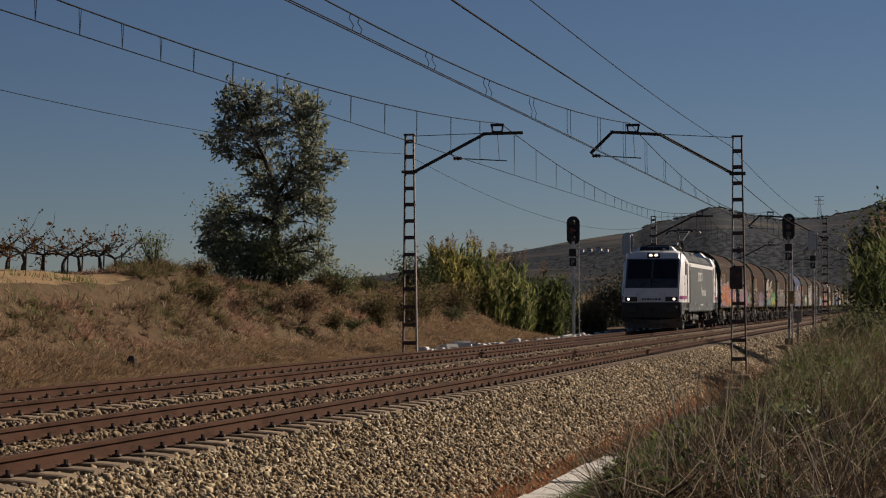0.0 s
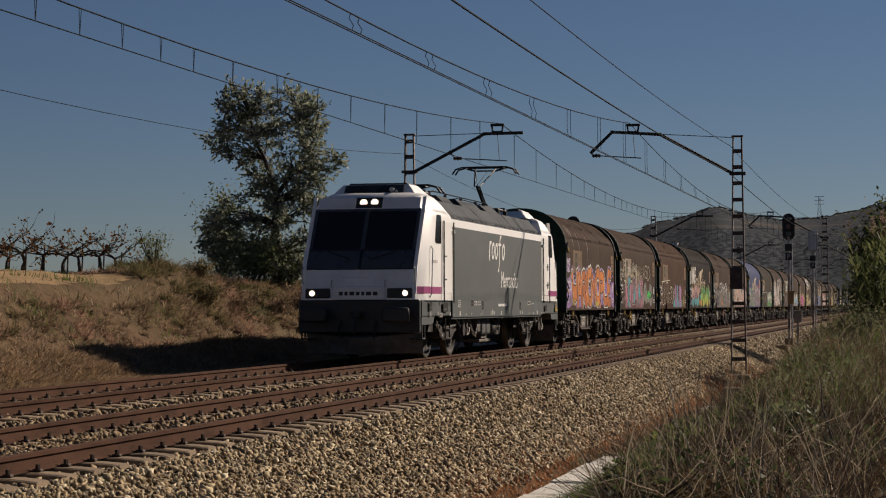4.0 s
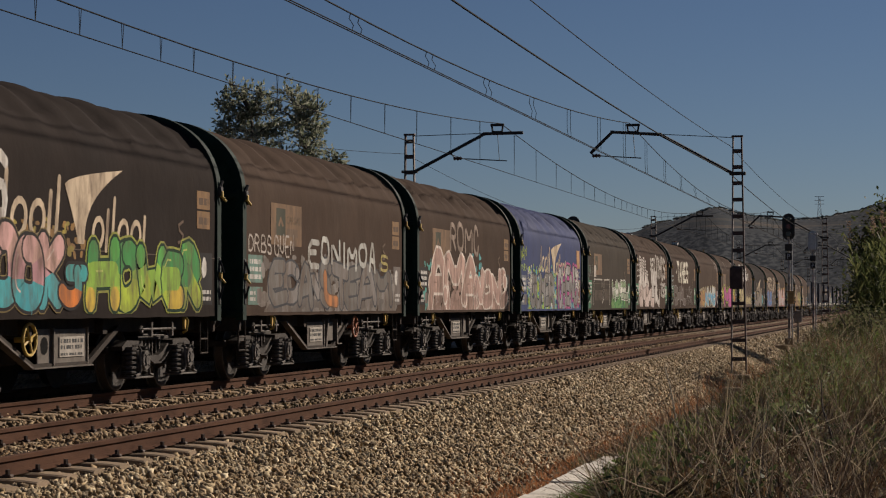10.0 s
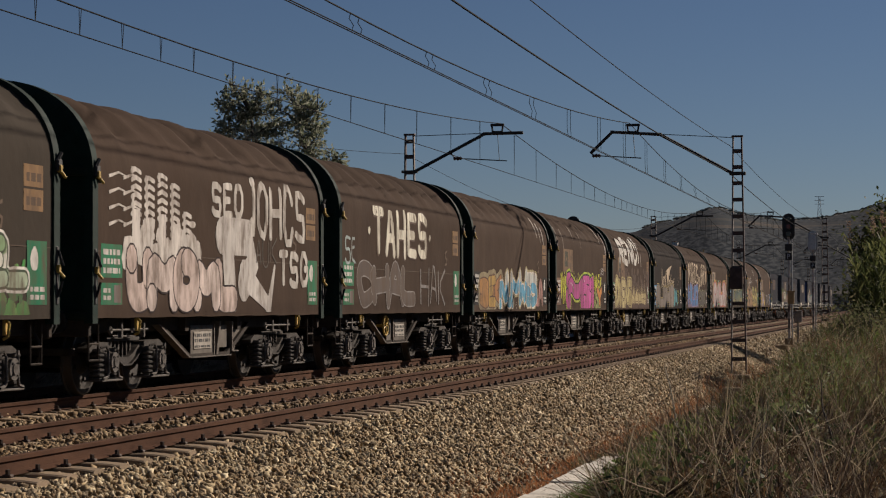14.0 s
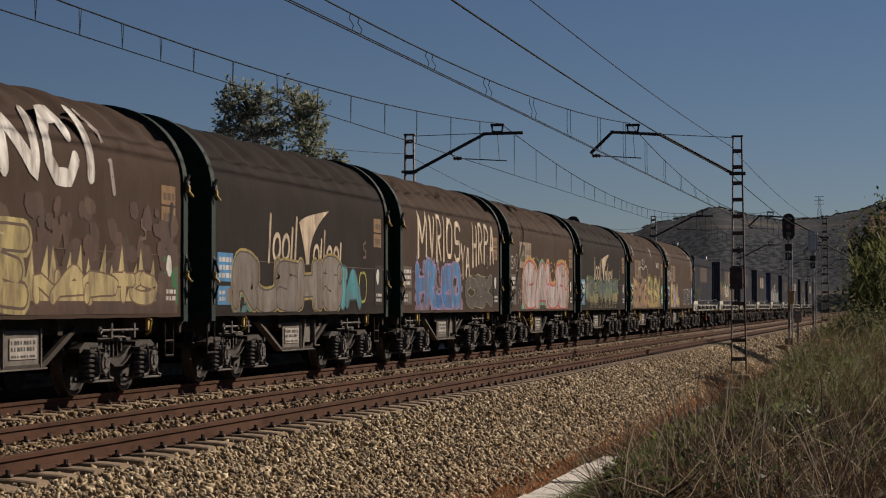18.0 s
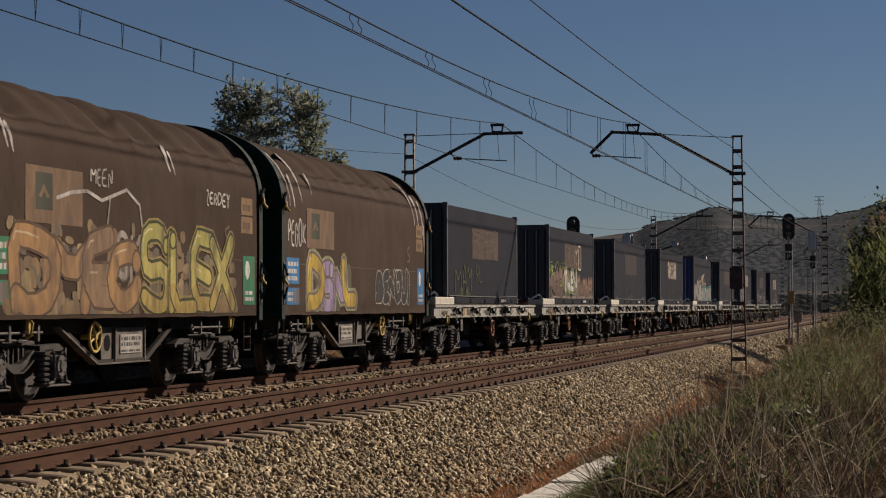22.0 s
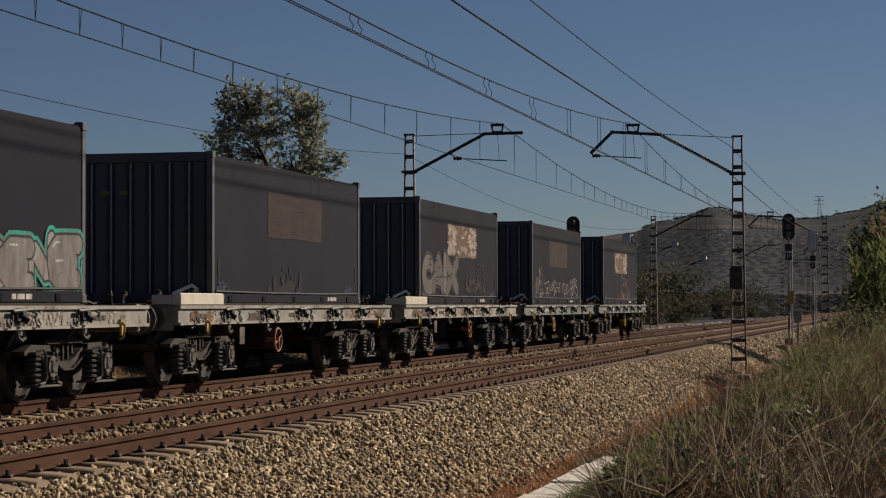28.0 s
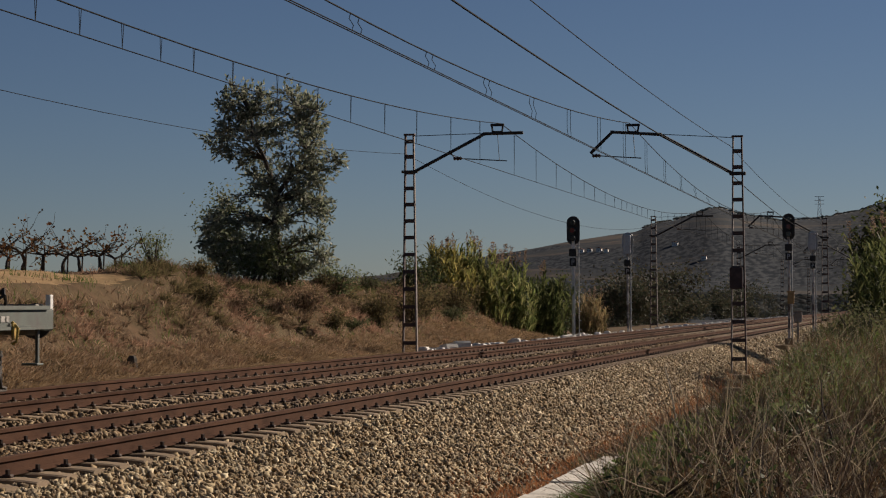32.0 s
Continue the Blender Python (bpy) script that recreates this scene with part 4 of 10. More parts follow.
        for i, lines in order:
            for line in lines:
                self.brush(line, w + 2 * edge, [outline], lay)
                lay += 0.06
            for line in lines:
                tones = fills if fade else [fills[i % len(fills)]]
                self.brush(line, w, tones, lay, z0, z1)
                lay += 0.06
            if shine:
                for line in lines:
                    m = len(line)
                    if m > 5:
                        part_ = line[m // 5:m // 5 + max(3, m // 4)]
                        self.brush([(p - 0.22 * w, q + 0.12 * w) for p, q in part_], 0.028, [shine], lay)
                        lay += 0.04
        for _ in range(drips):
            y, z = rng.uniform(y0, y1), z0 + rng.uniform(0.05, 0.5) * (z1 - z0)
            self.rect(y, y + 0.018, max(1.12, z - rng.uniform(0.15, 0.4)), z, outline if rng.random() < 0.5 else fills[0], lay + 0.1)

    def mist(self, y0, y1, z0, z1, colours, seed, layer=0.8, n=60, size=0.2):
        """Overspray: many small uneven dabs, thinning out upwards."""
        rng = random.Random(seed)
        n, size = int(1.9 * n), 0.62 * size
        for k in range(n):
            u = rng.random() ** 1.6
            self.blob(rng.uniform(y0, y1), z0 + (z1 - z0) * u, size * rng.uniform(0.4, 1.2) * (1 - 0.5 * u), size * rng.uniform(0.3, 1.0) * (1 - 0.5 * u), rng.choice(colours), layer + 0.006 * k, rng, rng.uniform(-0.5, 0.5), 0.8, 8)

    def scrape(self, y, z, length, colour, seed, lean=-0.2, layer=0.6):
        """A pale rubbed streak running down over the shoulder."""
        rng = random.Random(seed)
        m = max(4, int(length / 0.1))
        pts = [(y - lean * length * q / m + rng.uniform(-0.02, 0.02), z - length * q / m) for q in range(m + 1)]
        self.brush(pts, rng.uniform(0.07, 0.16), [colour], layer, taper=0.3)

    def bars(self, y0, y1, z0, z1, rows, colour, seed=0, layer=2.0):
        """Plain bars where small writing cannot be read."""
        rng = random.Random(seed)
        h = (z1 - z0) / rows
        for r in range(rows):
            y = y0
            while y < y1 - 0.03:
                w = min(rng.uniform(0.06, 0.2), y1 - y)
                self.rect(y, y + w, z0 + r * h + 0.15 * h, z0 + (r + 0.75) * h, colour, layer)
                y += w + 0.04

    def link(self, name, parent, label=""):
        me = bpy.data.meshes.new(name)
        me.from_pydata(self.v, [], self.f)
        for m in self.slots:
            me.materials.append(m)
        me.polygons.foreach_set("material_index", self.m)
        me.update()
        bm = bmesh.new()
        bm.from_mesh(me)
        for f in bm.faces:
            f.normal_update()
            if f.normal.x < 0:
                f.normal_flip()
        bm.to_mesh(me)
        bm.free()
        ob = new(name, me)
        ob.parent = parent
        return tagged(ob, label=label) if label else ob


def plain_marks(d, y, z, size, tall, colour, seed):
    """A row of plain slanted rings and bars that stands for a company's lettering."""
    for k in tall:
        h = size * abs(k)
        if abs(k) > 0.9 and k < 2:
            d.brush([(y + 0.03 * size, z), (y + 0.18 * size, z + h)], 0.13 * size, [colour], 3.3)
            y += 0.3 * size
        if k > 0:
            r = 0.28 * size
            ring = [(y + 0.27 * size + r * 0.9 * math.cos(a * math.pi / 7) + 0.16 * r * (1 + math.sin(a * math.pi / 7)), z + r + 0.03 * size + r * math.sin(a * math.pi / 7)) for a in range(15)]
            d.brush(ring, 0.12 * size, [colour], 3.35)
            y += 0.68 * size
        elif abs(k) <= 0.9:
            d.brush([(y + 0.03 * size, z), (y + 0.03 * size + 0.16 * h, z + h)], 0.13 * size, [colour], 3.3)
            y += 0.3 * size


def flag_mark(d, y, z, w, h, colour):
    """A swept sail between two rows of plain marks; y and z: the sail's foot, w and h: its reach."""
    m = 18
    outer, inner = [], []
    for k in range(m + 1):
        # from the narrow foot to the corner on the left, then along the top edge to the tip
        u = k / m
        v = max(0.0, (u - 0.72) / 0.28)
        left = -0.05 - 0.21 * (min(u, 0.72) / 0.72) ** 1.25 + 0.96 * v ** 1.7
        outer.append((y + w * left, z + h * u))
        inner.append((y + w * (0.05 + 0.65 * u ** 2.4), z + h * u))
    for k in range(m):
        d.poly([outer[k], outer[k + 1], inner[k + 1], inner[k]], colour, 3.4)
    plain_marks(d, y - 1.16 * w, z + 0.02 * h, 0.76 * h, (1.0, 0.6, -0.75, -1.0), colour, 1)
    plain_marks(d, y + 0.17 * w, z - 0.05 * h, 0.66 * h, (0.6, -0.75, 1.0, 0.6, -0.7), colour, 2)


# ---- hooded wagons ----
HOOD_LEN = 10.92


def hood_mesh(seed, mat):
    """Tarpaulin over nine hoops: taut at the hoops, sagging in scallops over the shoulders."""
    rng = random.Random(seed)
    rings = []
    n_y = 55
    prof = [1.07, 1.17, 1.4, 1.8, 2.2, 2.6, 2.85, 3.0, 3.15, 3.3, 3.45, 3.6, 3.72, 3.83, 3.93, 4.02, 4.09, 4.15, 4.20, 4.235, 4.255]
    amp = [rng.uniform(0.6, 1.3) for _ in range(12)]
    for k in range(n_y):
        y = 0.10 + (HOOD_LEN - 0.20) * k / (n_y - 1)
        u = (y / HOOD_LEN) * 10
        slack = abs(math.sin(math.pi * u)) * amp[int(min(u, 10.99))]
        half = []
        for z in prof:
            x = hood_x(z)
            s = max(0.0, min(1.0, (z - 3.35) / 0.5))
            dip = 0.10 * slack * s
            crease = 0.075 * slack * math.exp(-((z - 3.9 - 0.05 * math.sin(3 * u)) / 0.08) ** 2)
            side = 0.004 * math.sin(1.7 * y + 3 * z + seed)
            half.append((x - dip * 0.5 + (side if z < 3 else 0) - crease * 0.3, z - dip - crease - (0.004 * math.sin(5.1 * y + seed) if z == 1.07 else 0)))
        ring = [(x, y, z) for x, z in half] + [(0, y, 4.26 - 0.045 * slack)] + [(-x, y, z) for x, z in half[::-1]]
        rings.append(ring)
    g = Geo().loft(rings, closed=False, caps=False)
    g.prism([(x, z) for x, z in ((-1.44, 1.075), (1.44, 1.075), (1.44, 1.095), (-1.44, 1.095))], "y", 0.1, HOOD_LEN - 0.1)
    return g.mesh("hood", mat, 50)


def arch_outline(z0, grow=0.0, n=14):
    pts = [(1.45 + grow, z0)]
    for i in range(n + 1):
        a = i / n
        z = 3.0 + (1.26 + grow) * math.sin(a * math.pi / 2)
        u = min(1.0, (z - 3.0) / (1.26 + grow))
        pts.append(((1.45 + grow) * max(0.0, 1 - u ** 2.15) ** (1 / 2.15), z))
    return pts + [(-x, z) for x, z in pts[-2::-1]]


def wagon_base_meshes():
    wall = Geo().prism(arch_outline(1.0, -0.03), "y", 0.03, 0.09)
    rib = Geo().box(-0.05, 0.05, -0.02, 0.05, 1.2, 2.98, 0.015)
    beam = Geo().box(-1.42, 1.42, -0.05, 0.05, -0.06, 0.06, 0.02)
    rim = Geo()
    outer, inner = arch_outline(1.0, 0.035), arch_outline(1.0, -0.09)
    n = len(outer)
    ring = [[(x, -0.04, z) for x, z in outer], [(x, 0.14, z) for x, z in outer], [(x, 0.14, z) for x, z in inner], [(x, -0.04, z) for x, z in inner]]
    rim.loft(ring + [ring[0]], closed=False, caps=False)
    latch = Geo().box(1.44, 1.53, -0.06, 0.08, 2.95, 3.12, 0.02).tube((1.5, -0.02, 3.1), (1.52, 0.04, 3.2), 0.03, 6).tube((1.49, 0.05, 2.96), (1.5, 0.12, 2.9), 0.025, 6)
    handle = Geo().box(1.44, 1.5, -0.04, 0.04, 1.25, 2.0, 0.015).tube((1.5, 0, 1.95), (1.56, 0.02, 1.75), 0.02, 6).tube((1.5, 0, 1.35), (1.55, 0.02, 1.55), 0.02, 6)
    grip = Geo().box(1.50, 1.55, -0.035, 0.035, 2.94, 3.04, 0.01).tube((1.53, 0, 2.96), (1.56, 0.1, 2.88), 0.02, 6)
    sole = Geo()
    for s in (-1, 1):
        x0, x1 = sorted((s * 1.04, s * 1.12))
        sole.box(x0, x1, 0.05, HOOD_LEN - 0.05, 0.86, 1.07, 0.01)
    sole.box(-0.35, 0.35, 0.1, HOOD_LEN - 0.1, 0.75, 1.05, 0.02)
    for y in (0.05, 1.96, 4.2, 6.7, 8.96, HOOD_LEN - 0.2):
        sole.box(-1.24, 1.24, y, y + 0.15, 0.85, 1.05)
    for y in (0.0, HOOD_LEN - 0.12):
        sole.box(-1.4, 1.4, y, y + 0.12, 0.82, 1.1, 0.02)
    truss = Geo().prism([(3.05, 0.96), (4.38, 0.43), (6.30, 0.43), (7.5, 0.96), (7.32, 0.96), (6.23, 0.49), (4.46, 0.49), (3.28, 0.96)], "x", 1.16, 1.22)
    flange = Geo().box(1.12, 1.27, 4.37, 6.31, 0.425, 0.447, 0.004).prism([(3.03, 0.955), (4.37, 0.425), (4.39, 0.447), (3.09, 0.958)], "x", 1.14, 1.26)
    hole_panel = Geo().box(1.175, 1.195, 4.62, 5.06, 0.49, 0.94, 0.006).box(1.14, 1.24, 5.04, 5.08, 0.46, 0.95, 0.004)
    # black disc proud of the plate stands in for the shade inside an opening
    hole = Geo().tube((1.15, 4.83, 0.72), (1.2, 4.83, 0.72), 0.115, 14)
    panel = Geo().box(1.185, 1.205, -0.53, 0.53, 0.45, 0.93, 0.008).box(1.16, 1.23, 0.51, 0.545, 0.45, 0.95, 0.004)
    post = Geo().prism([(5.62, 0.46), (5.72, 0.46), (5.86, 0.99), (5.80, 0.99)], "x", 1.1, 1.25)
    side_plate = Geo().box(1.16, 1.18, 5.92, 6.34, 0.56, 0.92, 0.006)
    bracket = Geo().prism([(6.42, 0.97), (7.15, 0.97), (6.72, 0.50), (6.48, 0.50)], "x", 1.15, 1.17).box(1.1, 1.25, 6.40, 6.44, 0.49, 0.98, 0.004).box(1.1, 1.25, 6.44, 6.74, 0.485, 0.505, 0.004)
    hose = Geo().path([(1.2, 10.72, 0.93), (1.27, 10.78, 0.80), (1.27, 10.82, 0.58), (1.22, 10.86, 0.52)], 0.022, 6)
    tank = Geo().tube((-0.6, 5.0, 0.62), (-0.6, 6.6, 0.62), 0.2, 12).box(-0.2, 0.6, 4.3, 5.3, 0.45, 0.8, 0.03)
    rod = Geo().tube((1.33, 0, 0.90), (1.33, 1.35, 0.90), 0.017, 6).tube((1.30, 0.1, 0.82), (1.30, 0.95, 0.80), 0.013, 6)
    rod.path([(1.33, 0, 0.90), (1.34, -0.07, 0.94), (1.34, -0.12, 0.90), (1.34, -0.07, 0.85), (1.33, 0, 0.88)], 0.02, 6)
    for y in (0.35, 1.2):
        rod.box(1.29, 1.35, y - 0.025, y + 0.025, 0.79, 1.0)
    hook = Geo().path([(1.36, 0, 1.1), (1.44, 0, 1.02), (1.42, 0, 0.86), (1.36, 0, 0.83)], 0.02, 6).box(1.37, 1.40, -0.05, 0.05, 0.88, 1.09, 0.008)
    board = Geo().box(1.208, 1.22, -0.41, 0.41, 0.56, 0.83, 0.004)
    bars = Geo()
    for k in range(3):
        for q in range(8):
            bars.box(1.221, 1.224, -0.37 + 0.094 * q, -0.30 + 0.094 * q - 0.02 * ((k + q) % 3), 0.585 + 0.082 * k, 0.635 + 0.082 * k - 0.02 * (k == 0))
    ladder = Geo()
    for y in (-0.17, 0.17):
        ladder.tube((1.33, y, 0.5), (1.33, y, 1.0), 0.016, 6)
    for z in (0.5, 0.72):
        ladder.tube((1.33, -0.17, z), (1.33, 0.17, z), 0.016, 6)
    return dict(wall=wall.mesh("end_wall", GREEN_STEEL, 30), rib=rib.mesh("rib", GREEN_STEEL), beam=beam.mesh("beam", GREEN_STEEL), rim=rim.mesh("end_rim", GREEN_STEEL, 30), latch=latch.mesh("latch", DARK_IRON), handle=handle.mesh("handle", DARK_IRON), grip=grip.mesh("grip", YELLOW_PAINT),
                sole=sole.mesh("underframe", UNDER_STEEL), truss=truss.mesh("truss", UNDER_STEEL), flange=flange.mesh("flange", PANEL_GREY), hole_panel=hole_panel.mesh("hole_panel", PANEL_GREY), hole=hole.mesh("access_hole", BLACK_IRON), panel=panel.mesh("tool_box_panel", PANEL_GREY), post=post.mesh("slanted_post", PANEL_GREY), side_plate=side_plate.mesh("side_plate", PANEL_GREY), bracket=bracket.mesh("gusset_bracket", PANEL_GREY), hose=hose.mesh("brake_hose", RUBBER, 40), tank=tank.mesh("brake_tank", UNDER_STEEL, 40), rod=rod.mesh("release_rod", BOX_STEEL, 40),
                hook=hook.mesh("lashing_hook", YELLOW_PAINT), board=board.mesh("data_board", LIGHT_PANEL), ladder=ladder.mesh("step_ladder", UNDER_STEEL), bars=bars.mesh("board_bars", DARK_IRON))


BASE = wagon_base_meshes()
HOODS = {(k, name): hood_mesh(k, m) for k in range(3) for name, m in (("brown", TARP_BROWN), ("grey", TARP_GREY), ("rust", TARP_RUST), ("dark", TARP_DARK), ("blue", TARP_BLUE)) if k == 0 or name != "blue"}


def build_wagon(i, tarp, label, handwheel):
    w = thing("hooded_wagon", label, "freight wagon", group="hooded wagons of the train")
    part("hood", HOODS[(i % 3 if tarp != "blue" else 0, tarp)], None, w, loc=(0, 0, 0))
    for y, turn in ((0, 0), (HOOD_LEN, math.pi)):
        for key, nm in (("wall", "end_wall"), ("rim", "end_rim")):
            o = part(nm, BASE[key], None, w, loc=(0, y, 0))
            o.rotation_euler.z = turn
            if key == "wall":
                for x in (-0.75, 0.0, 0.75):
                    part("rib", BASE["rib"], None, o, loc=(x, 0, 0))
                for z in (1.1, 3.04):
                    part("beam", BASE["beam"], None, o, loc=(0, 0, z))
    for y in (0.05, HOOD_LEN - 0.05):
        part("latch", BASE["latch"], None, w, loc=(0, y, 0))
        part("handle", BASE["handle"], None, w, loc=(0, y, 0))
        part("grip", BASE["grip"], None, w, "worn yellow grip", loc=(0, y, 0))
        part("grip", BASE["grip"], None, w, "worn yellow grip", loc=(-0.02, y, -1.28))
    part("underframe", BASE["sole"], None, w)
    for turn in (0, math.pi):
        o = part("truss", BASE["truss"], None, w, loc=(0, 10.55 if turn else 0, 0))
        o.rotation_euler.z = turn
        part("flange", BASE["flange"], None, o)
    if handwheel:
        part("hole_panel", BASE["hole_panel"], None, w)
        part("access_hole", BASE["hole"], None, w)
        middle = 5.68
    else:
        for k, nm in (("post", "slanted_post"), ("side_plate", "side_plate"), ("bracket", "gusset_bracket")):
            part(nm, BASE[k], None, w)
        middle = 5.06
    part("tool_box_panel", BASE["panel"], None, w, loc=(0, middle, 0))
    part("brake_hose", BASE["hose"], None, w)
    part("brake_tank", BASE["tank"], None, w)
    for y in (1.0, 7.95):
        part("release_rod", BASE["rod"], None, w, loc=(0, y, 0))
    board = part("data_board", BASE["board"], None, w, loc=(0, middle, 0))
    part("board_bars", BASE["bars"], None, board)
    for y in (1.8, 9.55):
        part("lashing_hook", BASE["hook"], None, w, "yellow lashing hook", loc=(0, y, 0))
    for y in (0.35, HOOD_LEN - 0.35):
        part("step_ladder", BASE["ladder"], None, w, loc=(0, y, 0))
    if handwheel:
        part("handwheel", HANDWHEEL, None, w, "yellow brake handwheel", loc=(1.3, 4.15, 0.81))
    elif i in (4, 18):
        part("handwheel", HANDWHEEL if i == 18 else RED_HANDWHEEL, None, w, "yellow brake handwheel" if i == 18 else "faded orange brake handwheel", loc=(1.33, 7.4, 0.82))
    add_bogie(w, 1.9)
    add_bogie(w, 8.88)
    add_buffers(w, 0.0, HOOD_LEN, 1.03)
    return w

def common_marks(d, seed, panel=None, right=None, board=True, tag=True, pale_board=False):
    """Data panels, company board, hatch marks and scuffs that every hood carries."""
    rng = random.Random(seed)
    d.rect(0.15, HOOD_LEN - 0.15, 1.968, 1.982, (0.08, 0.06, 0.047), 0.4)
    panel = BLACK if panel is None else panel
    d.rect(0.32, 1.08, 1.62, 2.08, panel, 1.1)
    d.rect(0.32, 1.08, 1.25, 1.55, panel, 1.1)
    d.bars(0.4, 1.0, 1.66, 2.04, 3, DATA, seed, 2)
    d.bars(0.4, 0.7, 1.3, 1.5, 2, DATA, seed + 1, 2)
    d.rect(0.78, 1.02, 1.28, 1.52, GREY, 2)
    right = BLACK if right is None else right
    d.rect(10.02, 10.62, 1.25, 2.05, right, 1.1)
    d.blob(10.24, 1.82, 0.11, 0.16, WHITE, 2, rng, 0, 1.0)
    d.bars(10.12, 10.55, 1.3, 1.5, 2, DATA, seed + 2, 2)
    if board:
        c = SAND if not pale_board else (0.27, 0.21, 0.155)
        d.rect(1.55, 3.35, 2.28, 3.0, c, 1.0)
        d.rect(1.85, 2.38, 2.45, 2.92, (0.05, 0.05, 0.035), 2.0)
        d.poly([(1.95, 2.62), (2.1, 2.78), (2.28, 2.62), (2.2, 2.6), (2.1, 2.68), (2.02, 2.6)], c, 2.8)
        if tag:
            d.word("CARGAS", 2.45, 3.25, 2.66, 2.80, (0.11, 0.08, 0.05), None, 0.01, 0, 1.6)
            d.rect(2.45, 3.1, 2.44, 2.58, (0.13, 0.09, 0.06), 2.0)
    d.rect(9.92, 10.5, 2.72, 3.0, (0.21, 0.125, 0.06), 1.2)
    d.rect(9.92, 10.5, 2.42, 2.69, (0.21, 0.125, 0.06), 1.2)
    for z in (2.8, 2.5):
        d.bars(10.0, 10.44, z - 0.04, z + 0.14, 1, (0.09, 0.06, 0.04), seed, 2)
    d.stroke([(9.3, 2.5), (9.12, 2.44), (9.14, 2.36), (9.3, 2.3), (9.28, 2.2), (9.1, 2.18)], 0.045, (0.125, 0.088, 0.065), 1.5)


def paint_wagon(i, d):
    """What is sprayed on the i-th hood, front end first."""
    s = 100 + i
    rub = (0.20, 0.165, 0.14)
    if i == 0:
        common_marks(d, s, (0.17, 0.12, 0.22), LILAC)
        d.cloud(0.2, 10.7, 1.12, 2.1, [LILAC, (0.22, 0.13, 0.33), LILAC], 6, 1.2)
        d.mist(0.2, 10.6, 1.5, 2.55, [LILAC, (0.33, 0.22, 0.42)], 7, 1.6, 70, 0.22)
        d.rect(0.12, 0.95, 2.28, 2.72, (0.21, 0.13, 0.31), 1.0)
        d.tag("WHO", 0.16, 0.92, 2.5, 2.72, WHITE, 0.04, 51, 2.5)
        d.tag("EWL", 0.2, 0.8, 2.28, 2.48, WHITE, 0.035, 52, 2.5)
        d.throw("WARIOYOPLE", 1.25, 9.75, 1.16, 2.42, [ORANGE, (0.60, 0.20, 0.04), (0.46, 0.13, 0.03)], BLACK, 0.27, 0.055, 53, 3.0, 0.08, 1, [WHITE, (0.40, 0.30, 0.50)], 0.11, False, WHITE, 8)
        d.rect(6.15, 6.95, 1.2, 1.36, YELLOW, 10)
        d.tag("FARS", 1.25, 1.9, 1.2, 1.42, YELLOW, 0.04, 54, 9)
        for k in range(4):
            d.scrape(1.2 + 0.9 * k * k * 0.4, 3.75 - 0.1 * k, 0.4 + 0.12 * k, rub, k)
        d.brush([(7.6 + 0.1 * q, 3.45 - 0.035 * q + 0.01 * q * q) for q in range(8)], 0.05, [(0.03, 0.024, 0.02)], 0.6)
    elif i == 1:
        common_marks(d, s, BLACK, BLACK, True, False, True)
        d.mist(1.5, 6.6, 1.9, 2.75, [(0.36, 0.32, 0.22), (0.30, 0.27, 0.19), (0.24, 0.2, 0.15)], s, 0.9, 120, 0.24)
        d.mist(1.2, 6.8, 1.14, 2.0, [(0.20, 0.07, 0.11), (0.14, 0.06, 0.09)], s + 2, 1.0, 60, 0.28)
        d.throw("NENVWNS", 1.75, 6.6, 1.14, 2.32, [PINK, TEAL, (0.36, 0.15, 0.22), TEAL], (0.04, 0.02, 0.04), 0.25, 0.05, s, 2.6, 0.09, 1, [(0.24, 0.2, 0.15)], 0.1, False, (0.45, 0.35, 0.36), 8)
        d.throw("AWC", 6.9, 9.7, 1.18, 2.1, [(0.20, 0.185, 0.17), (0.26, 0.24, 0.22)], (0.05, 0.045, 0.04), 0.24, 0.05, s + 1, 2.4, 0.1)
        d.throw("GRM", 8.2, 9.15, 1.45, 1.8, [(0.05, 0.5, 0.1)], BLACK, 0.09, 0.03, s + 4, 6)
        d.tag("ENVL", 0.3, 1.6, 2.15, 2.6, (0.46, 0.42, 0.34), 0.06, s, 3.0, 0.12)
        d.tag("JP", 1.0, 1.8, 2.5, 2.95, (0.46, 0.42, 0.34), 0.06, s + 8, 3.0, 0.1)
        d.tag("TRM", 2.3, 3.3, 2.35, 2.7, (0.42, 0.40, 0.34), 0.055, s + 3, 3.0, 0.1)
        d.tag("O8S".replace("8", "A"), 3.6, 4.9, 2.5, 2.85, (0.40, 0.37, 0.30), 0.06, s + 5, 3.0, 0.1)
        d.tag("ASD", 6.8, 9.0, 2.25, 2.82, (0.34, 0.30, 0.25), 0.055, s + 6, 3.0, 0.1)
    elif i == 2:
        common_marks(d, s, GREY, BLACK)
        pale = (0.46, 0.42, 0.33)
        d.stroke([(1.05, 2.24), (4.2, 2.34)], 0.045, pale, 3.2)
        d.tag("EUTH", 1.1, 4.2, 1.22, 2.26, pale, 0.05, s, 3.0, 0.08, 2)
        d.tag("'S", 4.1, 4.75, 1.45, 2.1, pale, 0.05, s + 1, 3.0, 0.05, 2)
        d.tag("CNM", 4.6, 6.1, 1.3, 2.1, (0.40, 0.37, 0.30), 0.045, s + 2, 3.0, 0.08, 2)
        d.cloud(5.3, 9.0, 1.08, 1.62, [(0.05, 0.21, 0.24), TEAL], 9, 1.6)
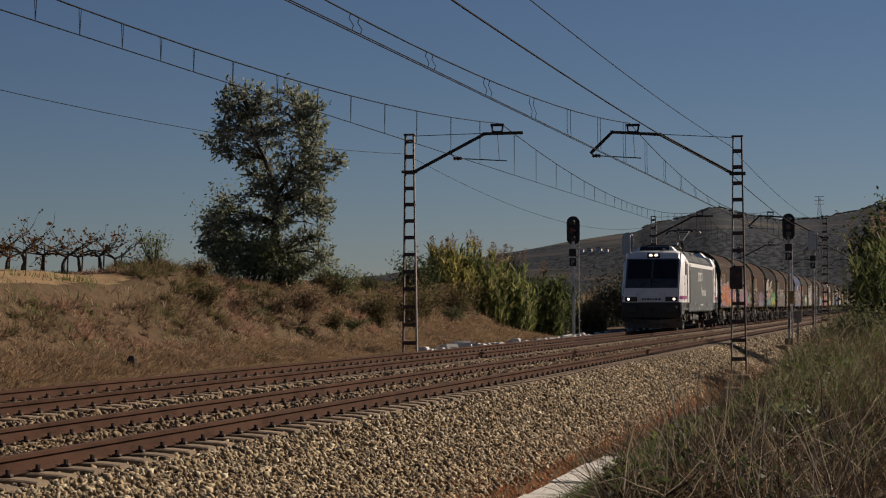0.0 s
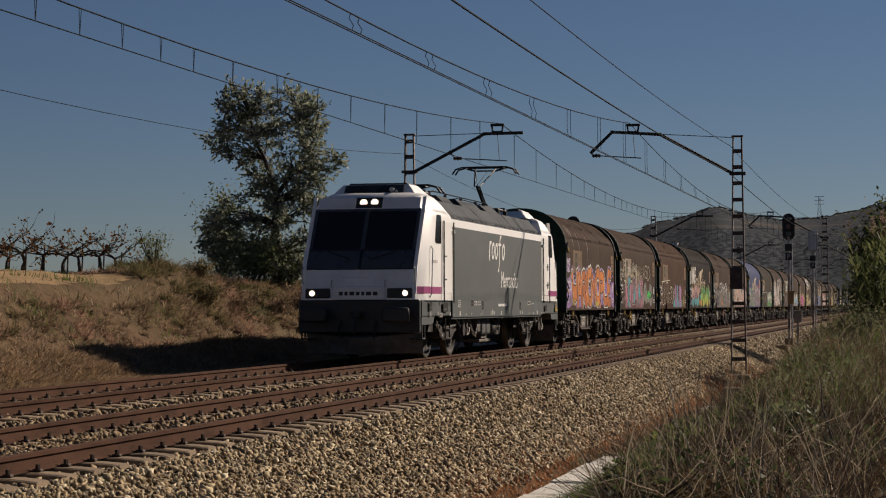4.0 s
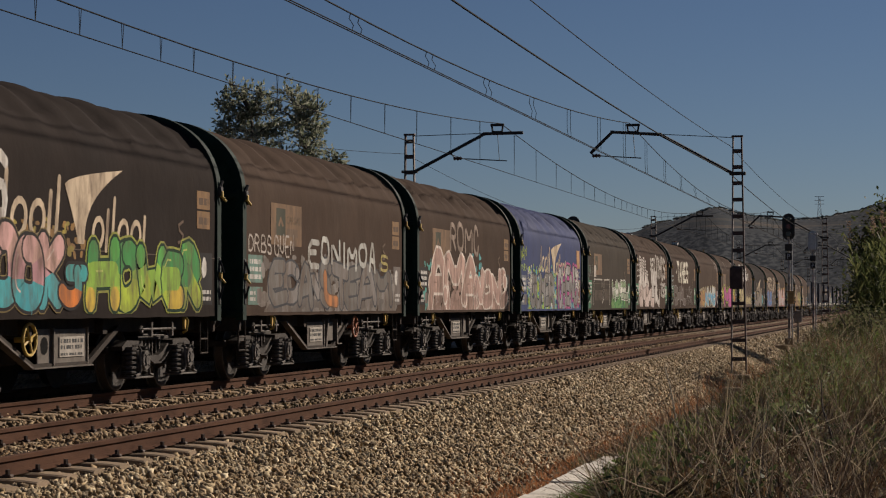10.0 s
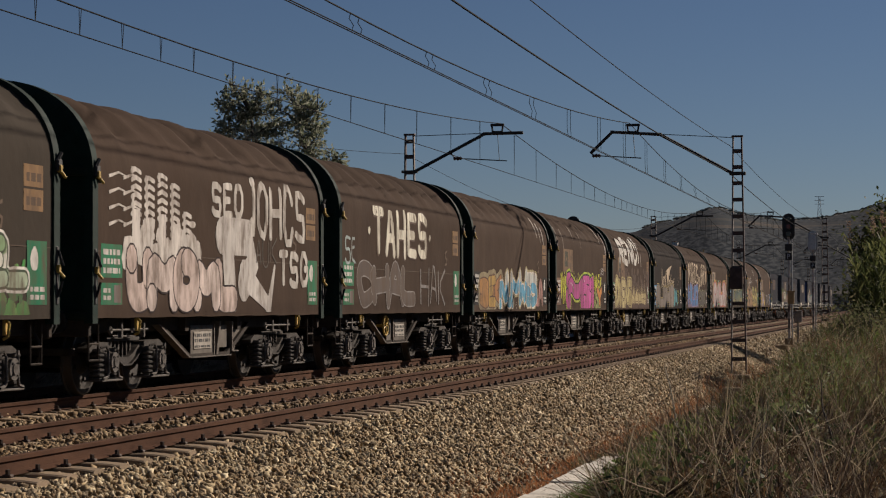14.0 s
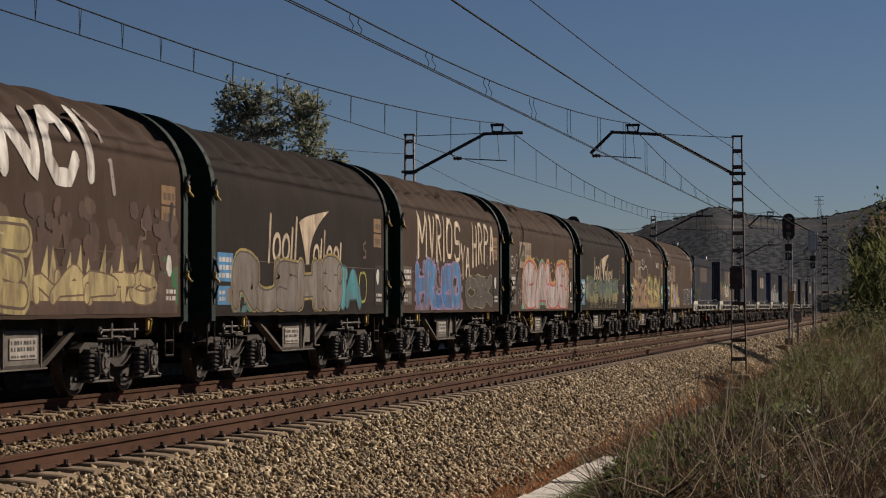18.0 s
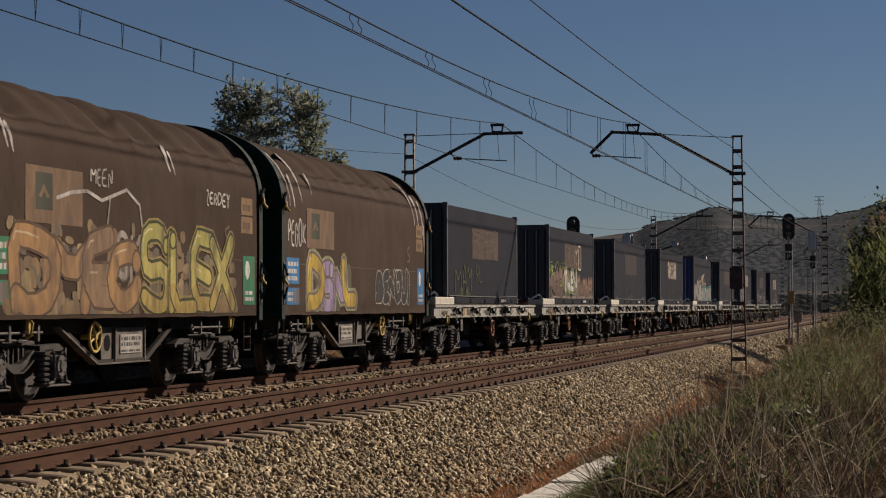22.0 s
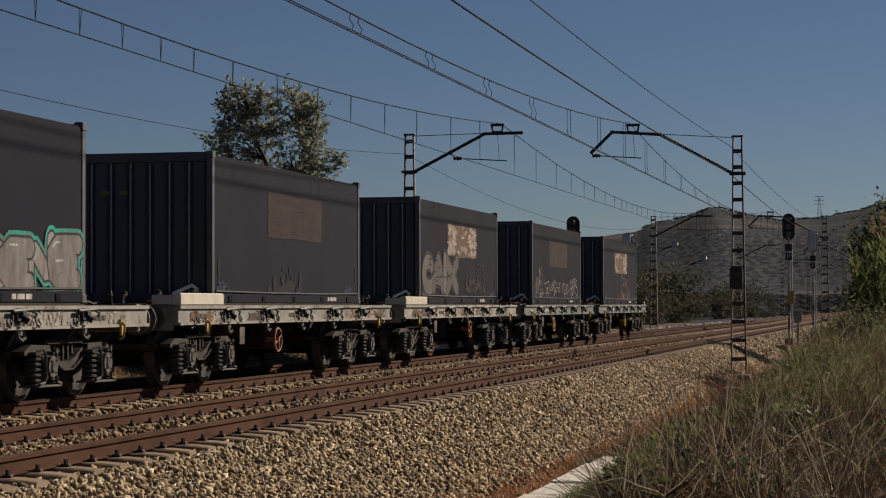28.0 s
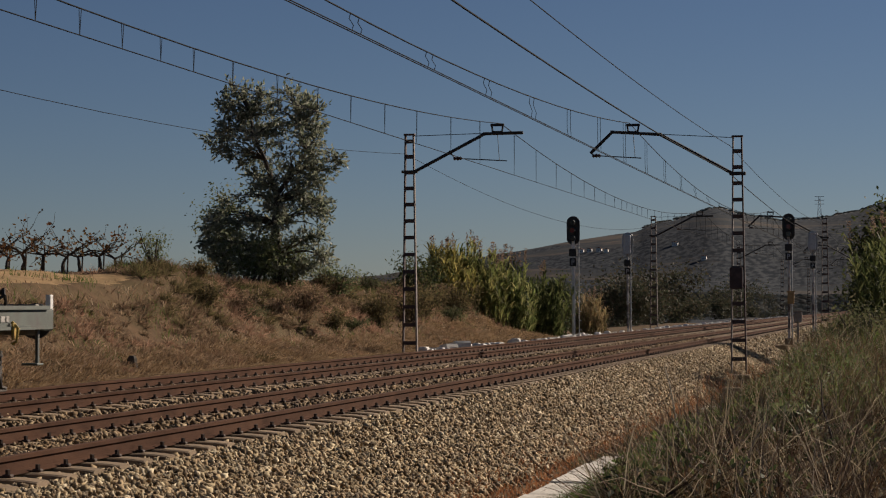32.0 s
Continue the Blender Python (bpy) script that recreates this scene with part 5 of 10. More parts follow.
        d.throw("ULS", 6.2, 8.5, 1.1, 2.1, [(0.27, 0.13, 0.27), (0.08, 0.22, 0.30), (0.30, 0.15, 0.28)], (0.20, 0.10, 0.2), 0.3, 0.02, s, 2.4, 0.08)
        d.mist(5.2, 9.0, 1.5, 2.2, [(0.10, 0.07, 0.06)], s + 3, 0.7, 30, 0.3)
        d.tag("GE", 9.2, 9.95, 1.55, 2.1, (0.33, 0.10, 0.05), 0.06, s + 5)
        d.throw("NA", 9.2, 9.95, 1.15, 1.6, [(0.34, 0.25, 0.05)], (0.12, 0.10, 0.02), 0.1, 0.03, s + 6)
    elif i == 3:
        common_marks(d, s, (0.05, 0.15, 0.22), BLACK, False)
        d.tag("LONGS", 0.55, 3.2, 2.26, 3.12, (0.58, 0.56, 0.52), 0.16, s + 20, 3.0, 0.03, 0, 0.1)
        flag_mark(d, 5.42, 2.05, 2.1, 1.06, CREAM)
        d.mist(1.1, 5.5, 1.9, 2.35, [(0.30, 0.24, 0.05), (0.26, 0.15, 0.05)], s + 4, 0.9, 70, 0.16)
        d.throw("SNOOK", 1.25, 4.75, 1.14, 2.16, [(0.05, 0.26, 0.30), TEAL, (0.40, 0.22, 0.24), PALEPINK, (0.50, 0.30, 0.28)], BLACK, 0.3, 0.05, s, 3.8, 0.06, 2, [(0.17, 0.13, 0.05)], 0.06, True, (0.55, 0.42, 0.38), 4)
        d.throw("J", 4.8, 5.5, 1.2, 1.8, [ORANGE, (0.05, 0.3, 0.3)], BLACK, 0.2, 0.05, s + 2, 6.5, 0.06, 2, None, 0.1, True)
        d.throw("HOWER", 5.75, 9.95, 1.14, 2.12, [YELLOW, LIME, (0.22, 0.38, 0.05), GREEN, (0.08, 0.30, 0.06)], (0.008, 0.03, 0.012), 0.31, 0.055, s + 1, 3.8, 0.07, 1, [(0.26, 0.28, 0.05)], 0.08, True, (0.40, 0.48, 0.12), 4)
    elif i == 4:
        common_marks(d, s, (0.12, 0.2, 0.17), GREY, True, True)
        d.mist(1.1, 10.1, 1.1, 2.1, [(0.16, 0.145, 0.13), (0.12, 0.105, 0.095), (0.2, 0.18, 0.165)], s, 0.8, 150, 0.42)
        d.throw("ECANS", 1.5, 5.2, 1.2, 2.05, [(0.15, 0.14, 0.13), (0.19, 0.175, 0.165)], (0.05, 0.05, 0.055), 0.2, 0.05, s, 3.0, 0.12, 1)
        d.throw("L", 4.9, 5.6, 1.2, 1.85, [(0.42, 0.17, 0.06)], (0.15, 0.08, 0.04), 0.18, 0.03, s + 9, 5)
        d.throw("TEAM", 5.5, 9.6, 1.18, 2.0, [(0.17, 0.155, 0.145), (0.13, 0.12, 0.11)], (0.045, 0.045, 0.05), 0.22, 0.05, s + 3, 3.0, 0.12, 1)
        d.tag("EONIMOA", 3.7, 8.6, 1.92, 2.5, (0.42, 0.42, 0.39), 0.11, s + 1, 3.6, 0.1, 1)
        d.tag("DRBS", 0.3, 1.6, 2.1, 2.42, (0.40, 0.35, 0.31), 0.04, s + 5, 3.0, 0.1)
        d.tag("GUEN", 1.7, 2.9, 2.1, 2.45, (0.40, 0.35, 0.31), 0.04, s + 6, 3.0, 0.1)
        d.tag("S", 8.9, 9.6, 1.9, 2.3, (0.36, 0.30, 0.10), 0.06, s + 7)
    elif i == 5:
        common_marks(d, s, BLACK, BLACK, True, False)
        d.mist(1.2, 10.2, 1.1, 1.9, [(0.25, 0.16, 0.13), (0.30, 0.20, 0.165), (0.20, 0.13, 0.105)], s, 0.8, 160, 0.4)
        d.mist(5.2, 7.2, 1.8, 2.5, [TEAL, (0.1, 0.35, 0.36)], s + 1, 1.9, 12, 0.28)
        d.mist(0.6, 1.4, 1.1, 2.4, [(0.08, 0.28, 0.25)], s + 2, 1.9, 8, 0.22)
        d.throw("AMA", 1.3, 6.4, 1.14, 2.5, [(0.36, 0.235, 0.195), (0.42, 0.28, 0.235)], (0.60, 0.52, 0.46), 0.34, 0.075, s, 2.6, 0.09, 1, None, 0.1, False, (0.22, 0.13, 0.11), 6)
        d.throw("NONC", 6.2, 10.2, 1.14, 2.15, [(0.40, 0.265, 0.225), (0.34, 0.22, 0.185)], (0.56, 0.49, 0.43), 0.32, 0.06, s + 3, 2.9, 0.08, 2, None, 0.1, False, (0.22, 0.13, 0.11), 4)
        d.tag("ROMC", 3.3, 6.7, 2.45, 3.2, (0.24, 0.185, 0.15), 0.12, s + 4, 1.5, 0.08, 1)
    elif i == 6:
        common_marks(d, s, (0.12, 0.14, 0.18), BROWN, False)
        d.rect(9.92, 10.5, 2.42, 3.0, (0.45, 0.25, 0.12), 2.5)
        flag_mark(d, 5.62, 2.2, 2.0, 0.95, CREAM)
        d.mist(1.2, 6.0, 1.12, 2.4, [LIME, (0.22, 0.34, 0.06), SKYBLUE, (0.10, 0.36, 0.42), (0.45, 0.45, 0.42)], 11, 0.9, 170, 0.22)
        d.mist(6.2, 10.2, 1.12, 2.4, [MAGENTA, SKYBLUE, (0.20, 0.12, 0.34), (0.12, 0.4, 0.42)], 12, 0.9, 110, 0.22)
        d.throw("GUMSR", 1.75, 5.6, 1.16, 2.2, [(0.16, 0.165, 0.165), (0.22, 0.22, 0.22), (0.17, 0.17, 0.17)], (0.03, 0.03, 0.035), 0.24, 0.05, s, 2.8, 0.1, 1, None, 0.1, True, WHITE, 8)
        d.throw("CHENO", 6.4, 10.0, 1.14, 2.4, [(0.26, 0.25, 0.26), (0.18, 0.175, 0.18), (0.32, 0.31, 0.31)], (0.03, 0.025, 0.03), 0.24, 0.055, s + 1, 2.8, 0.06, 1, [MAGENTA], 0.12, True, WHITE, 6)
        d.tag("NAK", 9.6, 10.45, 2.1, 2.35, WHITE, 0.045, s + 3, 9)
        d.tag("GEUK", 9.5, 10.45, 1.78, 2.04, WHITE, 0.045, s + 4, 9)
        d.tag("GA", 1.2, 1.9, 1.7, 2.2, WHITE, 0.05, s + 5, 9, 0.1, 2)
        d.tag("NAN", 0.3, 1.1, 2.5, 2.85, LIME, 0.035, s + 2, 3, 0.12, 2)
        d.tag("MUEN", 0.3, 1.15, 2.22, 2.4, (0.3, 0.42, 0.10), 0.03, s + 6, 3, 0.12)
    elif i == 7:
        common_marks(d, s, (0.02, 0.15, 0.075), (0.02, 0.15, 0.075), True, False)
        d.rect(1.6, 2.0, 2.2, 2.6, (0.5, 0.45, 0.4), 3)
        line = (0.42, 0.39, 0.35)
        d.stroke([(1.4, 1.2), (1.55, 2.12), (3.35, 2.12), (3.4, 1.3), (3.75, 1.45), (3.85, 2.12), (5.15, 2.14), (5.2, 1.25)], 0.05, line, 3)
        for k in range(6):
            d.rect(1.8 + 0.28 * k, 1.93 + 0.28 * k, 1.4, 1.75, (0.085, 0.066, 0.052), 1.2)
            d.rect(3.95 + 0.2 * k, 4.05 + 0.2 * k, 1.4, 1.8, (0.085, 0.066, 0.052), 1.2)
        d.mist(5.8, 10.0, 1.12, 1.8, [(0.06, 0.24, 0.06), (0.12, 0.32, 0.08), (0.03, 0.14, 0.05)], s, 0.9, 90, 0.3)
        d.throw("WANEEL", 6.0, 9.9, 1.45, 2.1, [(0.30, 0.36, 0.26), (0.56, 0.56, 0.50), (0.20, 0.30, 0.16)], (0.05, 0.07, 0.045), 0.17, 0.04, s + 1, 2.6, 0.12, 1, [WHITE], 0.07, True, WHITE, 6)
        d.mist(0.1, 0.9, 1.1, 2.6, [(0.03, 0.13, 0.07), (0.05, 0.18, 0.11)], s + 2, 0.5, 14, 0.3)
        d.tag("GLA", 0.4, 1.3, 2.2, 2.6, (0.14, 0.14, 0.125), 0.035, s + 3, 2)
    elif i == 8:
        common_marks(d, s, (0.02, 0.15, 0.075), (0.02, 0.15, 0.075), False)
        white = (0.54, 0.50, 0.46)
        for k, h in enumerate((3.15, 3.05, 3.12, 3.0, 2.6)):
            y = 1.45 + 0.52 * k
            d.rect(y, y + 0.3, 1.95, h - 0.55, white, 1.6)
            for q in range(6):
                d.brush([(y - 0.02, h - 0.62 + 0.12 * q), (y + 0.14, h - 0.58 + 0.12 * q), (y + 0.33, h - 0.62 + 0.12 * q)], 0.07, [white], 1.8)
            d.rect(y, y + 0.09, h - 0.6, h + 0.05, white, 1.7)
            if k < 2:
                for q in range(4):
                    d.brush([(y - 0.85, 2.35 + 0.22 * q), (y - 0.5, 2.42 + 0.22 * q), (y - 0.2, 2.38 + 0.22 * q)], 0.05, [white], 1.9 + 0.2 * k, taper=0.3)
        d.mist(1.3, 4.3, 1.9, 2.5, [white], s, 1.5, 26, 0.4)
        d.throw("UMOML", 1.35, 5.9, 1.14, 2.02, [(0.52, 0.42, 0.38), (0.56, 0.47, 0.43)], (0.03, 0.02, 0.02), 0.36, 0.035, s + 1, 3.4, 0.05, 2)
        d.tag("SEO", 4.75, 6.4, 2.62, 3.2, (0.52, 0.49, 0.45), 0.12, s + 2, 3.0, 0.03, 0)
        d.tag("JOHCS", 6.7, 9.9, 2.35, 3.35, (0.50, 0.47, 0.43), 0.15, s + 3, 3.0, 0.06, 0, 0.1, -0.02)
        d.brush([(5.3, 2.35), (6.6, 2.35), (6.85, 1.95), (6.4, 1.6)], 0.62, [(0.48, 0.45, 0.42)], 2.0)
        d.brush([(5.55, 2.3), (5.75, 1.3)], 0.55, [(0.47, 0.44, 0.41)], 2.2)
        d.brush([(6.4, 1.75), (7.7, 1.25)], 0.5, [(0.49, 0.46, 0.43)], 2.4, taper=0.5)
        d.brush([(7.7, 1.15), (8.05, 1.9)], 0.28, [(0.49, 0.46, 0.43)], 2.5, taper=0.3)
        d.tag("TSG", 8.25, 10.1, 1.55, 2.2, (0.50, 0.47, 0.43), 0.14, s + 4, 4, 0.04, 0)
        d.tag("AUK", 7.0, 8.2, 1.9, 2.4, (0.10, 0.09, 0.08), 0.03, s + 5, 5, 0.1)
    elif i == 9:
        common_marks(d, s, (0.02, 0.15, 0.075), (0.02, 0.15, 0.075), False)
        d.tag("TAHES", 2.45, 7.4, 2.22, 3.3, (0.09, 0.06, 0.05), 0.26, s + 9, 2.4, 0.03, 0, 0.12)
        d.tag("TAHES", 2.5, 7.35, 2.25, 3.28, (0.62, 0.59, 0.49), 0.2, s + 9, 3.4, 0.03, 0, 0.12)
        for y in (2.25, 7.55):
            d.blob(y, 2.75, 0.09, 0.08, (0.6, 0.57, 0.47), 3.4, random.Random(2), 0, 1.0, 8)
        d.throw("CHAL", 1.5, 6.0, 1.18, 2.1, [(0.085, 0.066, 0.058), (0.10, 0.08, 0.07)], (0.24, 0.225, 0.22), 0.26, 0.03, s, 2.4, 0.1, 2)
        d.tag("HAK", 6.6, 9.2, 1.25, 2.1, (0.2, 0.185, 0.18), 0.07, s + 1, 3.0, 0.1)
        d.tag("SE", 0.4, 1.2, 2.05, 2.55, (0.30, 0.36, 0.36), 0.06, s + 2, 3.0, 0.15)
    elif i == 10:
        common_marks(d, s, BLACK, BLACK, False)
        d.throw("SEK", 1.0, 3.7, 1.16, 1.98, [OCHRE, (0.42, 0.27, 0.07), (0.32, 0.15, 0.06)], (0.10, 0.05, 0.03), 0.22, 0.045, s, 2.6, 0.1, 1, [(0.24, 0.2, 0.12)])
        d.throw("NUMWES", 3.6, 8.9, 1.16, 2.12, [(0.10, 0.30, 0.42), SKYBLUE, (0.40, 0.42, 0.40)], (0.55, 0.50, 0.44), 0.26, 0.05, s + 1, 2.6, 0.09, 1, [(0.30, 0.26, 0.14)], 0.1, True, None, 6)
        d.throw("LA", 8.7, 9.9, 1.2, 1.95, [(0.38, 0.2, 0.18)], (0.12, 0.06, 0.05), 0.2, 0.04, s + 2)
        for k in range(3):
            d.scrape(9.0 + 0.5 * k, 3.7 - 0.12 * k, 0.5, (0.42, 0.38, 0.35), k)
    elif i == 11:
        common_marks(d, s, BROWN, BLACK)
        d.mist(1.0, 9.6, 1.9, 2.3, [(0.30, 0.30, 0.04), (0.12, 0.10, 0.05)], s, 0.9, 60, 0.2)
        d.tag("VHEN", 1.0, 2.6, 1.3, 2.2, (0.46, 0.45, 0.04), 0.12, s + 3, 2.4, 0.12)
        d.throw("JMSI", 2.1, 7.9, 1.08, 2.2, [(0.44, 0.06, 0.25), MAGENTA, (0.48, 0.08, 0.29)], BLACK, 0.42, 0.06, s + 1, 3.2, 0.06, 1, [LIME, (0.35, 0.38, 0.05)], 0.12, False, (0.55, 0.4, 0.46), 4)
        d.tag("ADEN", 7.9, 9.4, 1.75, 2.25, (0.44, 0.42, 0.04), 0.1, s + 2, 3, 0.12)
        d.mist(7.9, 9.3, 1.15, 1.8, [(0.18, 0.2, 0.09), (0.26, 0.28, 0.08)], s + 4, 1.2, 30, 0.25)
        d.throw("Y", 8.65, 9.45, 1.2, 1.9, [(0.55, 0.22, 0.05)], (0.12, 0.05, 0.02), 0.2, 0.05, s + 6, 5)
        d.tag("ARSY", 9.3, 10.1, 2.25, 2.5, (0.45, 0.42, 0.4), 0.03, s + 7, 3, 0.1)
        for k, (y, z, n) in enumerate(((0.5, 3.6, 0.5), (1.5, 3.55, 0.55), (3.6, 3.7, 0.4), (5.0, 3.6, 0.5), (9.4, 3.9, 0.5), (10.3, 3.7, 0.7), (10.5, 3.3, 0.5))):
            d.scrape(y, z, n, (0.40, 0.37, 0.35) if y > 9 else rub, k)
    elif i == 12:
        common_marks(d, s, (0.03, 0.13, 0.06), (0.02, 0.12, 0.05), True, False)
        d.mist(0.4, 10.4, 1.1, 2.6, [(0.068, 0.042, 0.031), (0.064, 0.040, 0.030), (0.074, 0.042, 0.031)], s + 5, 0.4, 150, 0.55)
        d.tag("RENCI", 1.9, 7.6, 2.72, 3.75, (0.60, 0.58, 0.54), 0.25, s + 2, 4.0, 0.06, 0, 0.12, 0.03)
        d.brush([(7.55, 3.85), (7.85, 3.6), (8.0, 3.2), (8.1, 2.8)], 0.12, [(0.36, 0.32, 0.3)], 3.5)
        d.throw("DYSNE", 1.0, 5.2, 1.16, 2.2, [(0.40, 0.34, 0.15), (0.34, 0.28, 0.12), (0.44, 0.37, 0.18)], (0.09, 0.06, 0.05), 0.26, 0.045, s, 2.8, 0.09, 1, [(0.36, 0.30, 0.13)], 0.1, False, (0.52, 0.46, 0.28), 4)
        for k in range(12):
            y = 5.2 + 0.38 * k
            d.poly([(y - 0.12, 1.3), (y + 0.32, 1.3), (y + 0.2 + 0.12 * math.sin(2.3 * k), 1.78 + 0.3 * abs(math.sin(1.7 * k + 0.6)))], (0.38, 0.31, 0.15), 3 + 0.1 * k)
        d.throw("NAPTO", 5.5, 9.6, 1.25, 1.72, [(0.38, 0.31, 0.15)], (0.12, 0.07, 0.045), 0.16, 0.03, s + 1, 5.0, 0.1, 1)
        d.brush([(10.35, 2.7), (10.25, 2.4), (10.3, 2.25)], 0.14, [BLACK], 4, taper=0.3)
    elif i == 13:
        common_marks(d, s, (0.05, 0.2, 0.4), BLACK, False)
        flag_mark(d, 5.25, 1.98, 2.0, 1.02, CREAM)
        d.throw("RUSHIS", 1.2, 7.4, 1.14, 2.06, [(0.15, 0.13, 0.115), (0.185, 0.16, 0.14)], (0.06, 0.05, 0.045), 0.32, 0.035, s, 3.8, 0.07, 2, [(0.28, 0.22, 0.07)], 0.07)
        d.mist(1.0, 2.0, 1.1, 1.9, [(0.05, 0.2, 0.22)], s + 2, 1.0, 10, 0.2)
        d.throw("JA", 7.4, 8.8, 1.18, 1.95, [TEAL, (0.04, 0.2, 0.24)], (0.03, 0.05, 0.06), 0.24, 0.04, s + 3, 5)
        d.tag("O", 8.7, 9.4, 1.3, 1.95, (0.32, 0.34, 0.06), 0.05, s + 4, 5, 0.1, 2)
    elif i == 14:
        common_marks(d, s, (0.08, 0.06, 0.05), BLACK, False)
        cream = (0.56, 0.46, 0.34)
        d.tag("MVRIOS", 1.5, 6.1, 2.22, 3.28, cream, 0.15, s + 1, 4, 0.07, 0, 0.2, 0.0, 0.6)
        d.tag("YA", 6.0, 7.1, 1.9, 2.7, cream, 0.12, s + 2, 4, 0.08, 0, 0.1, 0.0, 0.6)
        d.tag("HRPA", 7.3, 10.1, 2.2, 3.3, cream, 0.15, s + 3, 4, 0.07, 0, 0.2, 0.0, 0.6)
        d.mist(1.4, 6.2, 1.12, 2.3, [(0.15, 0.11, 0.17), (0.20, 0.15, 0.22)], s, 0.9, 90, 0.28)
        d.throw("HRUEO", 1.6, 5.9, 1.18, 2.2, [(0.035, 0.14, 0.34), (0.05, 0.18, 0.38), (0.03, 0.12, 0.30)], (0.24, 0.17, 0.32), 0.27, 0.06, s, 2.8, 0.07, 1, None, 0.1, False, None, 8)
        d.throw("OSK", 6.7, 9.7, 1.16, 1.95, [(0.065, 0.055, 0.048)], (0.19, 0.19, 0.11), 0.24, 0.03, s + 4, 3.0, 0.08, 2)
    elif i == 15:
        common_marks(d, s, (0.08, 0.07, 0.06), BLACK, True, True, True)
        d.mist(2.2, 9.9, 1.5, 2.62, [(0.40, 0.22, 0.06), (0.34, 0.27, 0.07), (0.12, 0.24, 0.15), (0.42, 0.16, 0.10)], s, 0.9, 130, 0.2)
        d.throw("CAUS", 2.35, 9.5, 1.14, 2.42, [(0.40, 0.34, 0.33), (0.36, 0.30, 0.29)], (0.36, 0.06, 0.08), 0.56, 0.075, s + 1, 2.8, 0.05, 2, [(0.42, 0.24, 0.06), (0.12, 0.26, 0.16), (0.42, 0.2, 0.07)], 0.16, False, (0.52, 0.46, 0.44), 3)
        d.mist(1.9, 2.7, 1.12, 2.0, [(0.08, 0.34, 0.32), (0.05, 0.18, 0.16)], s + 5, 1.2, 12, 0.2)
        d.tag("ABLO", 0.9, 2.3, 1.8, 2.05, (0.05, 0.042, 0.036), 0.07, s + 2, 2, 0.12)
        d.tag("SNZ", 0.3, 1.3, 2.2, 2.6, (0.36, 0.32, 0.28), 0.045, s + 3, 2.4, 0.12)
        d.tag("NEK", 1.3, 2.2, 1.2, 1.7, (0.28, 0.25, 0.22), 0.04, s + 4, 2.4, 0.15)
    elif i == 16:
        common_marks(d, s, (0.06, 0.25, 0.4), BLACK, False)
        flag_mark(d, 5.3, 2.1, 1.85, 0.95, CREAM)
        d.mist(1.6, 8.9, 1.7, 2.2, [(0.16, 0.25, 0.05), (0.26, 0.24, 0.05), (0.10, 0.2, 0.06)], s, 0.9, 110, 0.2)
        d.throw("GUNNARS", 2.0, 8.6, 1.3, 2.12, [(0.20, 0.17, 0.06), (0.10, 0.13, 0.08), (0.045, 0.085, 0.085), (0.05, 0.09, 0.09)], (0.015, 0.02, 0.015), 0.3, 0.05, s + 1, 4.0, 0.07, 2, [(0.13, 0.16, 0.045)], 0.06, True, (0.20, 0.22, 0.10))
        d.mist(2.2, 8.4, 1.1, 1.45, [(0.11, 0.085, 0.04), (0.10, 0.055, 0.036), (0.055, 0.06, 0.034)], s + 2, 5.5, 120, 0.11)
        d.tag("NU", 0.9, 1.9, 1.4, 2.15, (0.22, 0.21, 0.19), 0.07, s + 3, 2, 0.15, 2)
        d.mist(1.2, 1.7, 1.5, 2.3, [(0.06, 0.22, 0.10)], s + 4, 1.0, 6, 0.2)
    elif i == 17:
        common_marks(d, s, (0.02, 0.17, 0.085), (0.02, 0.17, 0.085), True, False)
        d.mist(1.0, 9.6, 1.1, 2.3, [(0.20, 0.13, 0.06), (0.17, 0.12, 0.07), (0.26, 0.19, 0.10), (0.12, 0.10, 0.07)], s, 0.8, 170, 0.36)
        d.throw("DMEC", 1.2, 5.4, 1.12, 2.2, [(0.30, 0.17, 0.07), (0.26, 0.15, 0.07), (0.22, 0.14, 0.08)], (0.08, 0.045, 0.025), 0.26, 0.05, s + 1, 2.6, 0.12, 1, None, 0.1, False, (0.42, 0.32, 0.2))
        d.throw("SILEX", 5.6, 9.4, 1.14, 2.35, [(0.33, 0.24, 0.06), (0.38, 0.32, 0.09), (0.30, 0.27, 0.07)], (0.04, 0.04, 0.015), 0.2, 0.055, s + 2, 3.0, 0.08, 1, [(0.24, 0.18, 0.06)], 0.08, True, (0.5, 0.45, 0.25), 4)
        d.brush([(2.5, 2.62), (3.0, 2.72), (3.5, 2.76), (4.0, 2.66), (4.3, 2.72), (4.9, 2.85), (5.4, 2.66), (5.5, 2.35)], 0.05, [(0.42, 0.39, 0.36)], 2.4)
        d.brush([(4.3, 2.7), (4.2, 2.3), (4.6, 2.1), (4.3, 1.8)], 0.05, [(0.30, 0.28, 0.26)], 2.4)
        d.tag("MEEN", 3.6, 4.4, 2.85, 3.1, (0.46, 0.43, 0.4), 0.03, s + 3, 2.4, 0.1)
        d.tag("ZERDEY", 8.2, 9.35, 2.8, 3.02, (0.55, 0.52, 0.47), 0.035, s + 4, 2.4, 0.1)
        d.tag("SK", 4.5, 5.5, 1.5, 2.3, (0.28, 0.24, 0.22), 0.1, s + 5, 2.2, 0.12)
        for k, (y, z) in enumerate(((1.0, 3.5), (1.15, 3.45), (6.6, 3.55), (6.8, 3.5))):
            d.scrape(y, z, 0.32, (0.42, 0.39, 0.36), k)
    else:
